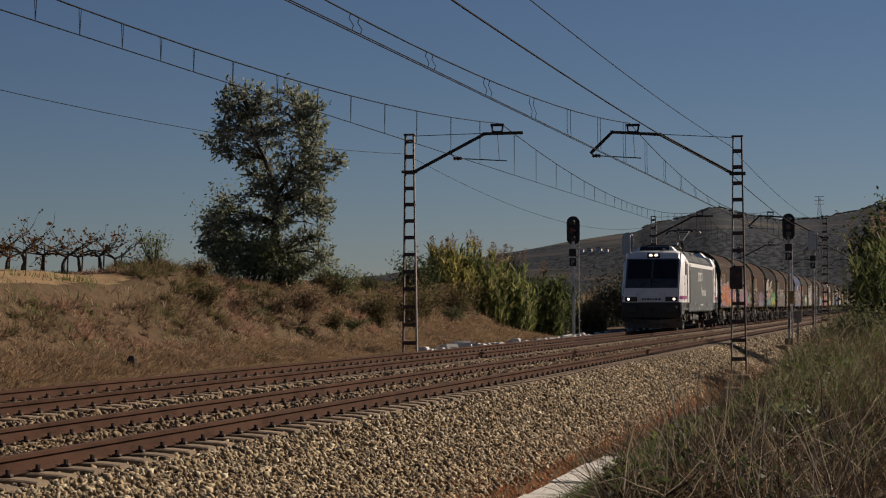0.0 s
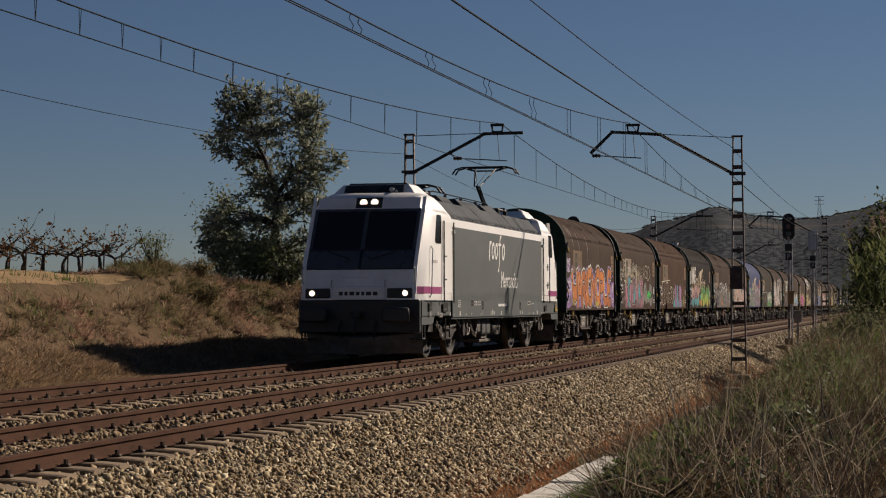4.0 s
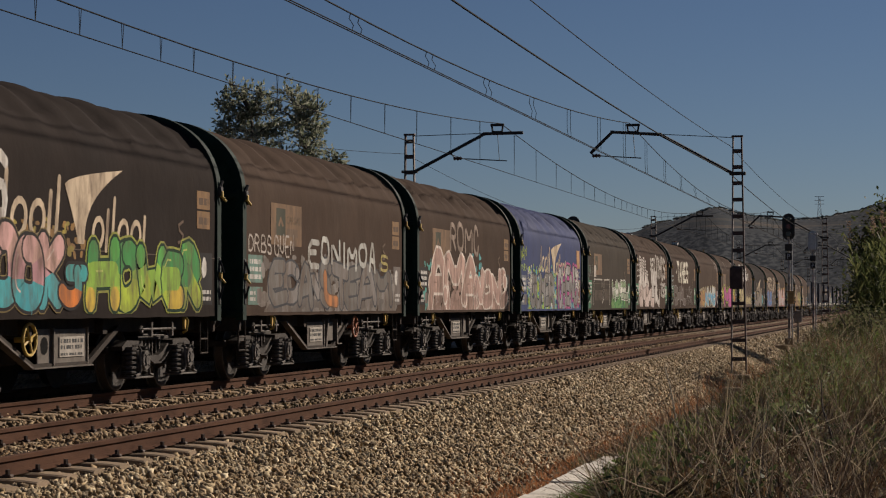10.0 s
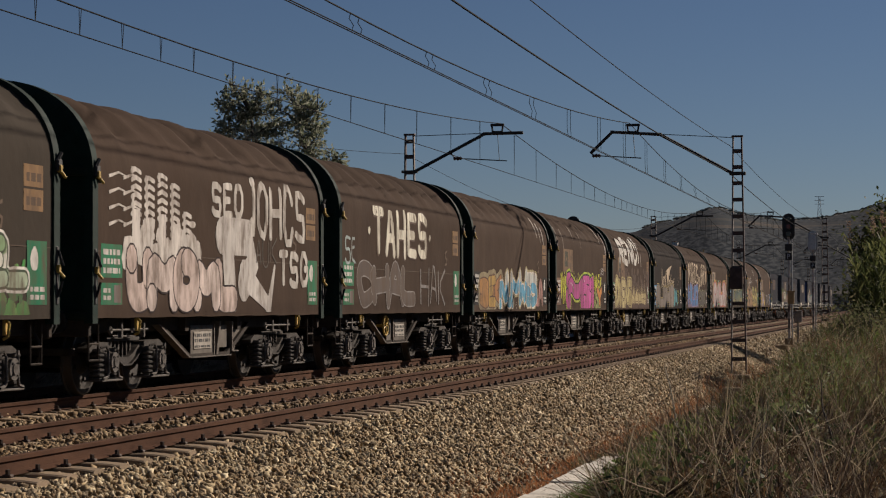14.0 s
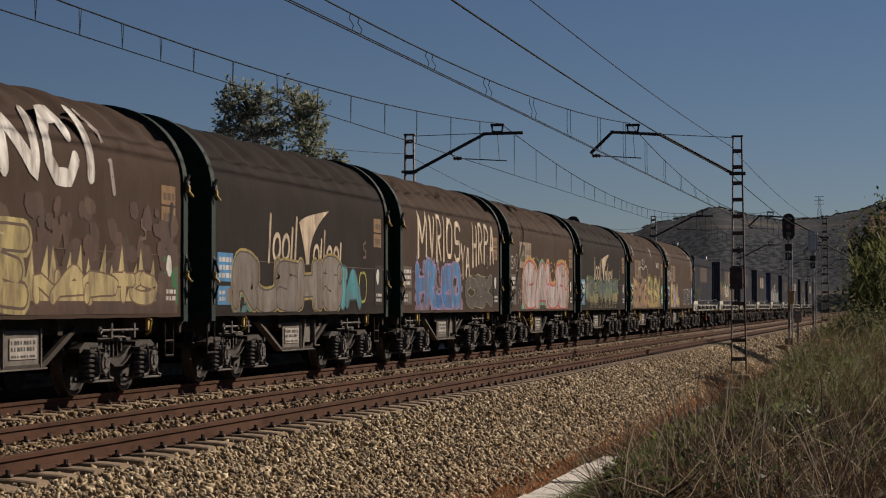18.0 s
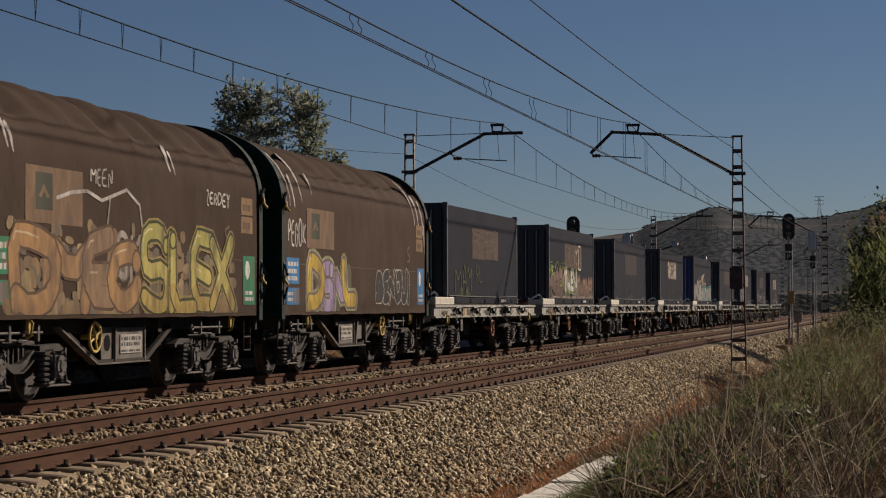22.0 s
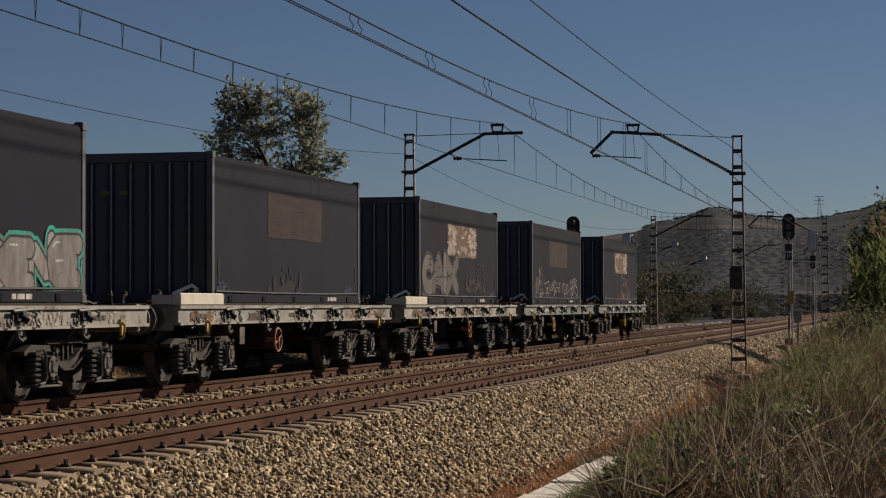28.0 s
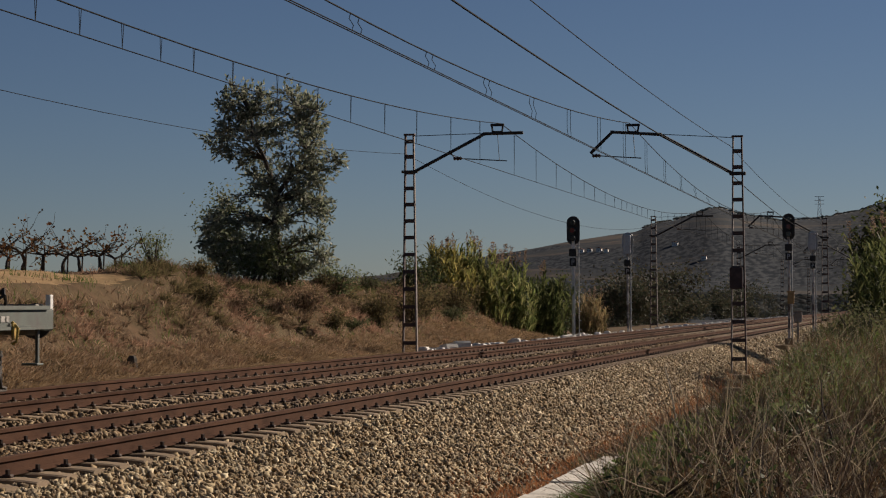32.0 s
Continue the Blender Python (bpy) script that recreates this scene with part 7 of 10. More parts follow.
        d.mist(3.4, 9.0, 1.42, 2.15, [(0.02, 0.28, 0.22), (0.03, 0.36, 0.28)], s + 2, 0.9, 70, 0.2)
        d.throw("ANDENE", 4.0, 8.7, 1.42, 2.12, [(0.24, 0.23, 0.23), (0.18, 0.175, 0.175)], (0.03, 0.03, 0.03), 0.22, 0.045, s + 1, 4.4, 0.08, 1, [(0.02, 0.30, 0.24)], 0.09, False, (0.4, 0.4, 0.4), 6)
        d.mist(3.2, 3.9, 1.45, 2.2, [(0.22, 0.30, 0.10)], s + 3, 4.0, 10, 0.14)
    elif j == 6:
        d.throw("CAIX", 0.4, 3.9, 1.46, 2.5, [(0.115, 0.115, 0.112), (0.085, 0.085, 0.083)], (0.014, 0.014, 0.016), 0.30, 0.05, s, 2.6, 0.07, 2, [(0.05, 0.05, 0.052)], 0.07)
        for k in range(22):
            y, z = rng.uniform(0.6, 3.7), rng.uniform(1.55, 2.35)
            d.rect(y, y + rng.uniform(0.1, 0.3), z, z + 0.035, (0.022, 0.022, 0.022), 9 + 0.02 * k)
        d.tag("MONSTO", 5.0, 7.2, 1.95, 2.28, (0.036, 0.026, 0.022), 0.035, s + 1, 2, 0.08)
        d.mist(5.0, 7.3, 1.6, 2.0, [(0.024, 0.0195, 0.021), (0.027, 0.021, 0.021)], s + 2, 0.3, 30, 0.2)
    elif j == 7:
        white = (0.40, 0.36, 0.32)
        for k, (a, b, lo, hi) in enumerate([(0.4, 2.0, 1.6, 2.1), (2.2, 3.3, 1.6, 1.95), (3.4, 4.9, 1.6, 2.0), (5.2, 6.6, 1.55, 1.95), (6.7, 8.3, 1.55, 2.1)]):
            d.tag(("HOMLU", "SENI", "NOCHE", "KUEN", "ABRES")[k], a, b, lo, hi, white, 0.03, s + k, 2, 0.14, 2, 0.1, 0.0, 0.5)
        for k in range(14):
            y = rng.uniform(0.4, 8.2)
            d.rect(y, y + 0.025, 1.47, 1.6 + rng.uniform(0, 0.15), (0.26, 0.23, 0.2), 2.4)
        d.stroke([(1.2, 1.9), (1.15, 2.35), (1.4, 2.1), (1.5, 2.4)], 0.03, white, 3)
    elif j == 8:
        d.tag("CPK", 4.4, 6.6, 1.72, 2.3, (0.12, 0.092, 0.08), 0.045, s, 2, 0.14, 2)
        d.mist(4.2, 7.0, 1.6, 2.3, [(0.024, 0.0195, 0.021), (0.028, 0.021, 0.021)], s + 1, 0.3, 36, 0.2)
        for k in range(16):
            y = rng.uniform(3.6, 7.2)
            d.rect(y, y + rng.uniform(0.04, 0.35), 1.44, 1.5 + rng.uniform(0, 0.2), tint((0.15, 0.09, 0.06), rng.choice((0.4, 0.7, 1.1))), 1.2 + 0.02 * k)
    else:
        d.mist(3.0, 5.0, 1.45, 1.9, [(0.0155, 0.0145, 0.017), (0.014, 0.014, 0.02)], s, 0.3, 16, 0.25)
    if j > 1:
        for y in (0.5, 8.1):
            d.mist(y - 0.2, y + 0.3, 1.47, 1.62, [(0.014, 0.024, 0.075), (0.018, 0.024, 0.05)], s + 20, 0.3, 14, 0.12)
        for y in (0.3, 8.6):
            d.rect(y, y + 0.07, 1.68, 1.98, BLACK, 0.3)
    tagged(d.link("graffiti", c), kind="stuff")
    part("rail_lettering", Geo().box(1.236, 1.239, 6.6, 6.72, 1.32, 1.39).box(1.236, 1.239, 6.76, 6.98, 1.32, 1.39).box(1.236, 1.239, 7.02, 7.2, 1.32, 1.39), paint(*DATA), c, "small worn white lettering")
    return c


for j in range(9):
    o = 231.5 + 14.1 * j
    MOVING.append((build_flat(j), o - 1.85))
    MOVING.append((build_container(j), o))

# ---- locomotive ----
LOCO_WHITE = material("white_loco_paint", (0.84, 0.82, 0.79), 0.42, 0, 0.05, 2, 0.03, 30, (0.74, 0.70, 0.65), 0.3, 1.0, 0.25)
LOCO_GREY = material("anthracite_loco_paint", (0.040, 0.050, 0.047), 0.55, 0, 0.08, 1.2, 0.03, 30, (0.047, 0.053, 0.050), 0.45, 0.6, 0.25)
LOCO_ROOF = material("grey_roof_panel", (0.050, 0.056, 0.062), 0.8, 0.0, 0.15, 2, 0.08, 30, (0.037, 0.040, 0.044), 0.4, 0.8, spec=0.15)
LOCO_SILVER = material("silver_front_paint", (0.70, 0.71, 0.72), 0.45, 0.0, 0.08, 2, 0.04, 30, (0.56, 0.55, 0.54), 0.35, 1.2)
MAGENTA_BAND = material("magenta_band", (0.30, 0.03, 0.15), 0.45, 0, 0.08, 3, 0.02)
DARK_GLASS = material("dark_cab_glass", (0.010, 0.010, 0.011), 0.12, 0, 0.1, 3, 0.0, spec=0.45)
# grey of the frame bars; on the lower panel it paints in glass reflections
SCREEN_APRON = material("screen_trim_reflection_grey", (0.055, 0.058, 0.064), 0.3, 0, 0.1, 3, 0.0, spec=0.5)
BLACK_PAINT = material("black_paint", (0.014, 0.014, 0.014), 0.5, 0, 0.15, 4, 0.05)
BATTERY_GREY = material("stained_grey_box_paint", (0.085, 0.085, 0.08), 0.7, 0, 0.2, 3, 0.1, 30, (0.19, 0.18, 0.165), 0.36, 5, 0.06, stretch=(1, 1, 0.3), spec=0.2)
HEADLAMP = glowing("lit_headlamp", (1.0, 0.80, 0.55), 1.6)
CAB_LEN, LOCO_LEN = 3.1, 18.15


def cab_ring(z, yf, w, yb, wf=None):
    wf = w - 0.16 if wf is None else wf
    return [(-wf, yf, z), (wf, yf, z), (w - 0.03, yf + 0.28, z), (w, yf + 0.5, z), (w, yb, z), (-w, yb, z), (-w, yf + 0.5, z), (-w + 0.03, yf + 0.28, z)]


def front_at(z):
    """How far back the cab's face lies at height z."""
    return float(np.interp(z, [1.35, 1.55, 2.02, 2.2, 3.42, 3.72, 3.82], [0.0, 0.0, 0.07, 0.14, 0.86, 1.03, 1.2]))


def build_cab(loco, end):
    """One driver's cab; end 1 is turned round to close the other end."""
    turn = Matrix.Identity(4) if end == 0 else Matrix.Translation((0, LOCO_LEN, 0)) @ Matrix.Rotation(math.pi, 4, "Z")

    def put(name, g, m, label="", smooth=0.0):
        g.v = [tuple(turn @ Vector(v)) for v in g.v]
        return part(name, g, m, loco, label, smooth=smooth)

    rings = [cab_ring(z, front_at(z), w, yb) for z, w, yb in ((1.35, 1.46, CAB_LEN), (2.02, 1.46, CAB_LEN), (2.2, 1.46, CAB_LEN), (3.26, 1.455, CAB_LEN), (3.36, 1.43, 2.95), (3.6, 1.3, 2.55), (3.74, 1.2, 2.3), (3.82, 1.05, 2.25))]
    put("cab", Geo().loft(rings), LOCO_WHITE, "white cab shell", 40)

    def face(z0, z1, x0, x1, lift, n=4):
        """A panel lying on the cab's face between two heights."""
        g, rows = Geo(), []
        for k in range(n + 1):
            z = z0 + (z1 - z0) * k / n
            y = front_at(z)
            rows.append([(x0, y - lift, z), (x1, y - lift, z), (x1, y + 0.02, z), (x0, y + 0.02, z)])
        return g.loft(rows)

    shield = face(2.04, 3.44, -1.24, 1.24, 0.012, 8)
    put("windscreen", shield, DARK_GLASS, "black wraparound windscreen")
    put("screen_seam", face(2.48, 2.505, -1.24, 1.24, 0.02, 2), BLACK_PAINT)
    for s in (-1, 1):
        put("lower_panel", face(2.06, 2.47, *sorted((s * 0.03, s * 1.22)), 0.016, 4), SCREEN_APRON, "lower windscreen panel, its reflections painted dark grey")
    put("screen_bar", face(2.5, 3.44, -0.045, 0.045, 0.024, 6), SCREEN_APRON)
    for s in (-1, 1):
        put("screen_frame", face(2.5, 3.42, *sorted((s * 1.17, s * 1.24)), 0.02, 6), SCREEN_APRON)
    put("screen_frame", face(3.38, 3.44, -1.24, 1.24, 0.018, 2), SCREEN_APRON)
    for s in (-1, 1):
        put("wiper", Geo().tube((s * 0.25, front_at(2.28) - 0.03, 2.28), (s * 0.8, front_at(2.46) - 0.03, 2.46), 0.012, 5), DARK_IRON)
        put("top_panel", face(3.47, 3.7, *sorted((s * 0.34, s * 1.2)), 0.01, 2), LOCO_SILVER, "brushed panel above the windscreen")
        put("screen_post", face(1.5, 3.72, *sorted((s * 1.25, s * 1.33)), 0.014, 8), LOCO_WHITE)
    put("lamp_panel", face(3.46, 3.71, -0.31, 0.31, 0.012, 2), BLACK_PAINT)
    for x in (-0.13, 0.13):
        y = front_at(3.58)
        put("headlamp", Geo().tube((x, y - 0.03, 3.585), (x, y + 0.02, 3.585), 0.085, 14), HEADLAMP if end == 0 else GALVANISED, "round lit headlamp" if end == 0 else "")
    put("nose_panel", face(1.40, 2.02, -1.25, 1.25, 0.012, 4), LOCO_SILVER, "silver nose panel")
    put("nose_step", Geo().box(-0.62, 0.62, -0.05, 0.0, 1.36, 1.66, 0.015), LOCO_SILVER)
    for s in (-1, 1):
        put("lamp_housing", Geo().box(*sorted((s * 0.66, s * 1.24)), -0.035, 0.01, 1.4, 1.62, 0.02), BLACK_PAINT)
        put("marker_lamp", Geo().tube((s * 1.08, -0.05, 1.51), (s * 1.08, -0.03, 1.51), 0.065, 12), HEADLAMP if end == 0 else GALVANISED, "small lit lamp" if end == 0 else "")
        put("front_handrail", Geo().path([(s * 1.28, 0.0, 2.1), (s * 1.3, -0.06, 2.06), (s * 1.3, -0.06, 1.78), (s * 1.28, -0.01, 1.72)], 0.015, 6), GALVANISED)
        put("nose_handrail", Geo().path([(s * 0.62, 0.0, 1.8), (s * 0.62, -0.06, 1.78), (s * 0.62, -0.06, 1.64)], 0.015, 6), GALVANISED)
        # side window, door, rails and magenta band on either side
        xs = s * 1.46
        win = [(1.28, 2.72), (1.36, 2.66), (1.84, 2.66), (1.9, 2.72), (1.9, 3.24), (1.84, 3.32), (1.52, 3.32), (1.45, 3.27)]
        put("side_window", Geo().prism(win, "x", *sorted((xs - s * 0.02, xs + s * 0.008))), DARK_GLASS)
        put("cab_door", Geo().box(*sorted((xs - s * 0.02, xs + s * 0.012)), 2.05, 2.98, 1.52, 3.2, 0.01), LOCO_WHITE)
        for y in (2.0, 3.03):
            put("door_rail", Geo().tube((xs + s * 0.05, y, 1.3), (xs + s * 0.05, y, 3.2), 0.017, 6), DARK_IRON)
        for z in (1.82, 2.36):
            put("door_handle", Geo().box(*sorted((xs + s * 0.01, xs + s * 0.05)), 2.12, 2.3, z, z + 0.03).box(*sorted((xs + s * 0.01, xs + s * 0.03)), 2.1, 2.16, z - 0.1, z + 0.1), DARK_IRON)
        put("side_handrail", Geo().path([(xs + s * 0.01, 0.72, 1.42), (xs + s * 0.05, 0.72, 1.5), (xs + s * 0.05, 0.84, 2.5), (xs + s * 0.01, 0.86, 2.58)], 0.014, 6), GALVANISED)
        put("band", Geo().box(*sorted((xs - s * 0.02, xs + s * 0.004)), 0.5, 1.98, 1.5, 1.66), MAGENTA_BAND, "magenta band")
        put("band_tip", Geo().prism([(xs - s * 0.155, 0.02), (xs - s * 0.025, 0.29), (xs + s * 0.004, 0.5), (xs - s * 0.02, 0.5), (xs - s * 0.05, 0.3), (xs - s * 0.17, 0.05)], "z", 1.5, 1.66), MAGENTA_BAND)
        put("mirror", Geo().box(*sorted((xs, xs + s * 0.07)), 3.02, 3.12, 2.92, 3.02, 0.02), LOCO_WHITE)
    # skirt below the cab, steps, buffers, plough
    put("skirt", Geo().box(-1.42, 1.42, 0.14, CAB_LEN, 0.98, 1.36, 0.02), LOCO_GREY)
    put("skirt", Geo().prism([(0.12, 0.975), (0.12, 0.80), (1.15, 0.80), (1.28, 0.86), (1.36, 0.975)], "x", -1.42, 1.42), LOCO_GREY)
    put("buffer_beam", Geo().box(-1.4, 1.4, -0.02, 0.2, 0.62, 1.37, 0.03), BLACK_PAINT)
    for s in (-1, 1):
        put("buffer", Geo().tube((s * 0.95, 0.0, 1.02), (s * 0.95, -0.34, 1.02), 0.14, 14).box(s * 0.95 - 0.31, s * 0.95 + 0.31, -0.42, -0.33, 0.86, 1.19, 0.04), BLACK_PAINT, smooth=40)
        g = Geo()
        for z in (0.5, 0.85, 1.2):
            g.box(*sorted((s * 1.12, s * 1.42)), 0.2, 0.5, z - 0.03, z, 0.006)
        g.box(*sorted((s * 1.38, s * 1.41)), 0.2, 0.24, 0.5, 1.3).box(*sorted((s * 1.38, s * 1.41)), 0.46, 0.5, 0.5, 1.3)
        put("cab_steps", g, DARK_IRON)
    put("plough", Geo().add([(-1.35, 0.5, 0.62), (1.35, 0.5, 0.62), (1.35, 0.55, 0.16), (-1.35, 0.55, 0.16), (0, -0.28, 0.5), (0, -0.05, 0.14)], [(0, 4, 5, 3), (4, 1, 2, 5), (0, 1, 4), (3, 5, 2), (0, 3, 2, 1)]), PANEL_GREY, "grimy snow plough blade")
    put("coupling", Geo().box(-0.1, 0.1, -0.3, 0.0, 0.95, 1.1, 0.02).path([(0, -0.28, 1.0), (0, -0.36, 0.8), (0, -0.34, 0.6)], 0.035, 6).path([(0.4, -0.02, 0.9), (0.42, -0.22, 0.7), (0.38, -0.1, 0.5)], 0.025, 6).path([(-0.4, -0.02, 0.9), (-0.42, -0.22, 0.7), (-0.38, -0.1, 0.5)], 0.025, 6), DARK_IRON)
    # cooling unit on the cab roof
    unit = [(-0.98, 1.35, 3.80), (0.98, 1.35, 3.80), (0.98, 2.9, 3.80), (-0.98, 2.9, 3.80)]
    top = [(-0.78, 1.55, 4.03), (0.78, 1.55, 4.03), (0.74, 2.55, 4.05), (-0.74, 2.55, 4.05)]
    put("roof_unit", Geo().loft([unit, top]), LOCO_WHITE)
    put("roof_unit_grille", Geo().prism([(1.30, 3.84), (1.36, 3.84), (1.53, 4.02), (1.47, 4.02)], "x", -0.70, 0.70), LOCO_ROOF)
    for s in (-1, 1):
        put("roof_unit_vent", Geo().prism([(1.285, 3.88), (1.36, 3.88), (1.5, 4.0), (1.43, 4.0)], "x", *sorted((s * 0.12, s * 0.5))), DARK_IRON)
    put("roof_unit_lid", Geo().box(-0.7, 0.7, 1.75, 2.6, 4.02, 4.08, 0.02), BLACK_PAINT)
    put("horn", Geo().tube((0.45, 1.25, 3.9), (0.45, 1.65, 3.9), 0.06, 8, 0.03).tube((0.55, 1.3, 3.86), (0.55, 1.65, 3.86), 0.04, 8, 0.02), GALVANISED)


def build_locomotive():
    loco = thing("electric_locomotive", "anthracite and white electric locomotive with magenta band", "locomotive")
    a, b = CAB_LEN, LOCO_LEN - CAB_LEN + 0.35
    b = 15.4
    body = Geo().prism([(-1.46, 0.95), (1.46, 0.95), (1.46, 3.10), (-1.46, 3.10)], "y", a, LOCO_LEN - a)
    part("body_side", body, LOCO_GREY, loco, "anthracite body side")
    part("white_stripe", Geo().prism([(-1.462, 3.10), (1.462, 3.10), (1.45, 3.28), (-1.45, 3.28)], "y", a - 0.04, LOCO_LEN - a + 0.04), LOCO_WHITE, loco, "white stripe")
    part("lower_sill", Geo().box(-1.43, 1.43, a - 0.02, LOCO_LEN - a + 0.02, 0.90, 0.955, 0.01), LOCO_GREY, loco)
    n = 9
    for k in range(n):
        y0 = 2.9 + (LOCO_LEN - 5.8) * k / n
        y1 = 2.9 + (LOCO_LEN - 5.8) * (k + 1) / n - 0.012
        rise = 0.0 if k % 3 else 0.008
        for s in (-1, 1):
            part("roof_panel", Geo().prism([(s * 1.445, 3.28), (s * (1.03 + rise), 3.72 + rise), (s * 0.98, 3.70), (s * 1.38, 3.26)], "y", y0, y1), LOCO_ROOF, loco)
    part("roof", Geo().prism([(-1.03, 3.66), (1.03, 3.66), (1.0, 3.74), (0.6, 3.80), (-0.6, 3.80), (-1.0, 3.74)], "y", 2.6, LOCO_LEN - 2.6), LOCO_ROOF, loco)
    bolts = Geo()
    for k in range(40):
        y = 3.1 + 12.0 * k / 39 + (0.12 if k % 2 else 0.0)
        bolts.tube((1.405, y, 3.315), (1.436, y, 3.33), 0.014, 6)
    tagged(part("roof_bolt", bolts, BLACK_PAINT, loco), kind="stuff")
    for y0, y1 in ((4.4, 5.6), (6.6, 8.9), (9.6, 11.3)):
        part("roof_hatch", Geo().prism([(-0.95, 3.74), (0.95, 3.74), (0.75, 3.93), (-0.75, 3.93)], "y", y0, y1), LOCO_ROOF, loco)
    for end in (0, 1):
        build_cab(loco, end)
    # two pantographs: the rear one raised to the wire, the front one folded
    for base, raised in ((14.1, True), (4.2, False)):
        g = Geo()
        for x in (-0.5, 0.5):
            g.tube((x, base - 0.9, 3.98), (x, base + 0.35, 3.98), 0.04, 6)
            for y in (base - 0.85, base + 0.3):
                g.tube((x, y, 3.74), (x, y, 3.98), 0.07, 8)
        g.tube((-0.55, base, 4.0), (0.55, base, 4.0), 0.06, 8)
        pan = part("pantograph", g, DARK_IRON, loco, "raised pantograph" if raised else "folded pantograph")
        knee = (0, base - 1.25, 4.62) if raised else (0, base - 1.3, 4.1)
        head = (0, base - 0.05, 5.24) if raised else (0, base + 0.1, 4.16)
        part("lower_arm", Geo().tube((0, base, 4.0), knee, 0.06, 8, 0.045).tube((0.12, base - 0.3, 3.98), (0.05, knee[1] + 0.1, knee[2]), 0.02, 6), DARK_IRON, pan)
        part("upper_arm", Geo().tube((knee[0] - 0.08, knee[1], knee[2]), (-0.3, head[1], head[2] - 0.05), 0.025, 6).tube((knee[0] + 0.08, knee[1], knee[2]), (0.3, head[1], head[2] - 0.05), 0.02, 6).tube((0.0, knee[1] - 0.05, knee[2] + 0.02), (0.1, head[1], head[2] - 0.06), 0.008, 5), DARK_IRON, pan)
        part("head_spring", Geo().tube((-0.3, head[1], head[2] - 0.05), (0.0, knee[1] + 0.02, knee[2] + 0.06), 0.009, 5), DARK_IRON, pan)
        h = Geo()
        for dy in (-0.2, 0.2):
            h.path([(-0.95, head[1] + dy, head[2] - 0.2), (-0.85, head[1] + dy, head[2] - 0.06), (-0.65, head[1] + dy, head[2]), (0.65, head[1] + dy, head[2]), (0.85, head[1] + dy, head[2] - 0.06), (0.95, head[1] + dy, head[2] - 0.2)], 0.026, 6)
        for x in (-0.55, 0.55):
            h.tube((x, head[1] - 0.2, head[2] - 0.03), (x, head[1] + 0.2, head[2] - 0.03), 0.02, 6)
            h.tube((x, head[1], head[2] - 0.03), (x * 0.55, head[1], head[2] - 0.1), 0.03, 6)
        h.tube((-0.35, head[1], head[2] - 0.1), (0.35, head[1], head[2] - 0.1), 0.025, 6)
        part("collector_head", h, DARK_IRON, pan)
    part("roof_cable", Geo().path([(0.3, 3.0, 4.0), (0.3, 5.5, 4.05), (0.3, 6.0, 4.12), (0.3, 12.6, 4.12), (0.3, 13.2, 4.0)], 0.017, 6), WIRE, loco)
    part("roof_cable", Geo().path([(-0.35, 4.5, 4.02), (-0.35, 9.0, 4.02), (0.2, 9.4, 4.10), (0.25, 12.9, 4.06)], 0.014, 6), WIRE, loco)
    for y in (5.6, 7.4, 9.3, 11.2, 12.7):
        part("roof_insulator", Geo().tube((0.3, y, 3.78), (0.3, y, 4.1), 0.06, 8, 0.04), PORCELAIN, loco)
    part("roof_box", Geo().box(-0.6, 0.5, 11.6, 12.6, 3.78, 4.02, 0.03), LOCO_ROOF, loco)
    # bogies with turning wheels, dampers and cables
    for yc in (3.88, 14.27):
        f = Geo()
        for s in (-1, 1):
            f.prism([(-2.0, 0.62), (-1.8, 0.82), (-0.7, 0.86), (-0.45, 0.66), (0.45, 0.66), (0.7, 0.86), (1.8, 0.82), (2.0, 0.62), (0.9, 0.6), (0.5, 0.42), (-0.5, 0.42), (-0.9, 0.6)], "x", *sorted((s * 1.02, s * 1.14)))
        f.box(-1.05, 1.05, -0.4, 0.4, 0.55, 0.8, 0.03)
        bogie = part("bogie", f, BOGIE_STEEL, loco, loc=(0, yc, 0))
        for ya in (-1.27, 1.27):
            w = part("wheelset", LOCO_WHEELSET, None, bogie)
            w.matrix_parent_inverse = Matrix.Translation((0, ya, 0.62))
            TURNING.append((w, 0.62))
            for s in (-1, 1):
                part("axle_box", Geo().box(*sorted((s * 1.0, s * 1.22)), ya - 0.2, ya + 0.2, 0.46, 0.8, 0.04).tube((s * 1.2, ya, 0.62), (s * 1.29, ya, 0.62), 0.14, 12), BOGIE_STEEL, bogie)
                g = Geo()
                for k in range(5):
                    g.tube((s * 1.1, ya + 0.34, 0.5 + 0.06 * k), (s * 1.1, ya + 0.34, 0.535 + 0.06 * k), 0.1, 10)
                part("coil_spring", g, BOGIE_STEEL, bogie)
        for s in (-1, 1):
            part("damper", Geo().tube((s * 1.22, -0.55, 0.70), (s * 1.22, 0.45, 0.76), 0.04, 8).tube((s * 1.22, -0.2, 0.71), (s * 1.22, 0.45, 0.76), 0.055, 8), BOGIE_STEEL, bogie)
            for pts in ([(1.25, 1.3, 0.88), (1.29, 1.38, 0.62), (1.3, 1.5, 0.50), (1.3, 1.75, 0.54), (1.27, 1.95, 0.68)], [(1.24, -1.55, 0.88), (1.28, -1.42, 0.62), (1.3, -1.25, 0.5), (1.27, -1.05, 0.56)], [(1.2, 0.7, 0.92), (1.26, 0.85, 0.75), (1.24, 1.0, 0.9)]):
                part("cable", Geo().path([(s * x, y, z) for x, y, z in pts], 0.017, 5), LIGHT_PANEL, bogie)
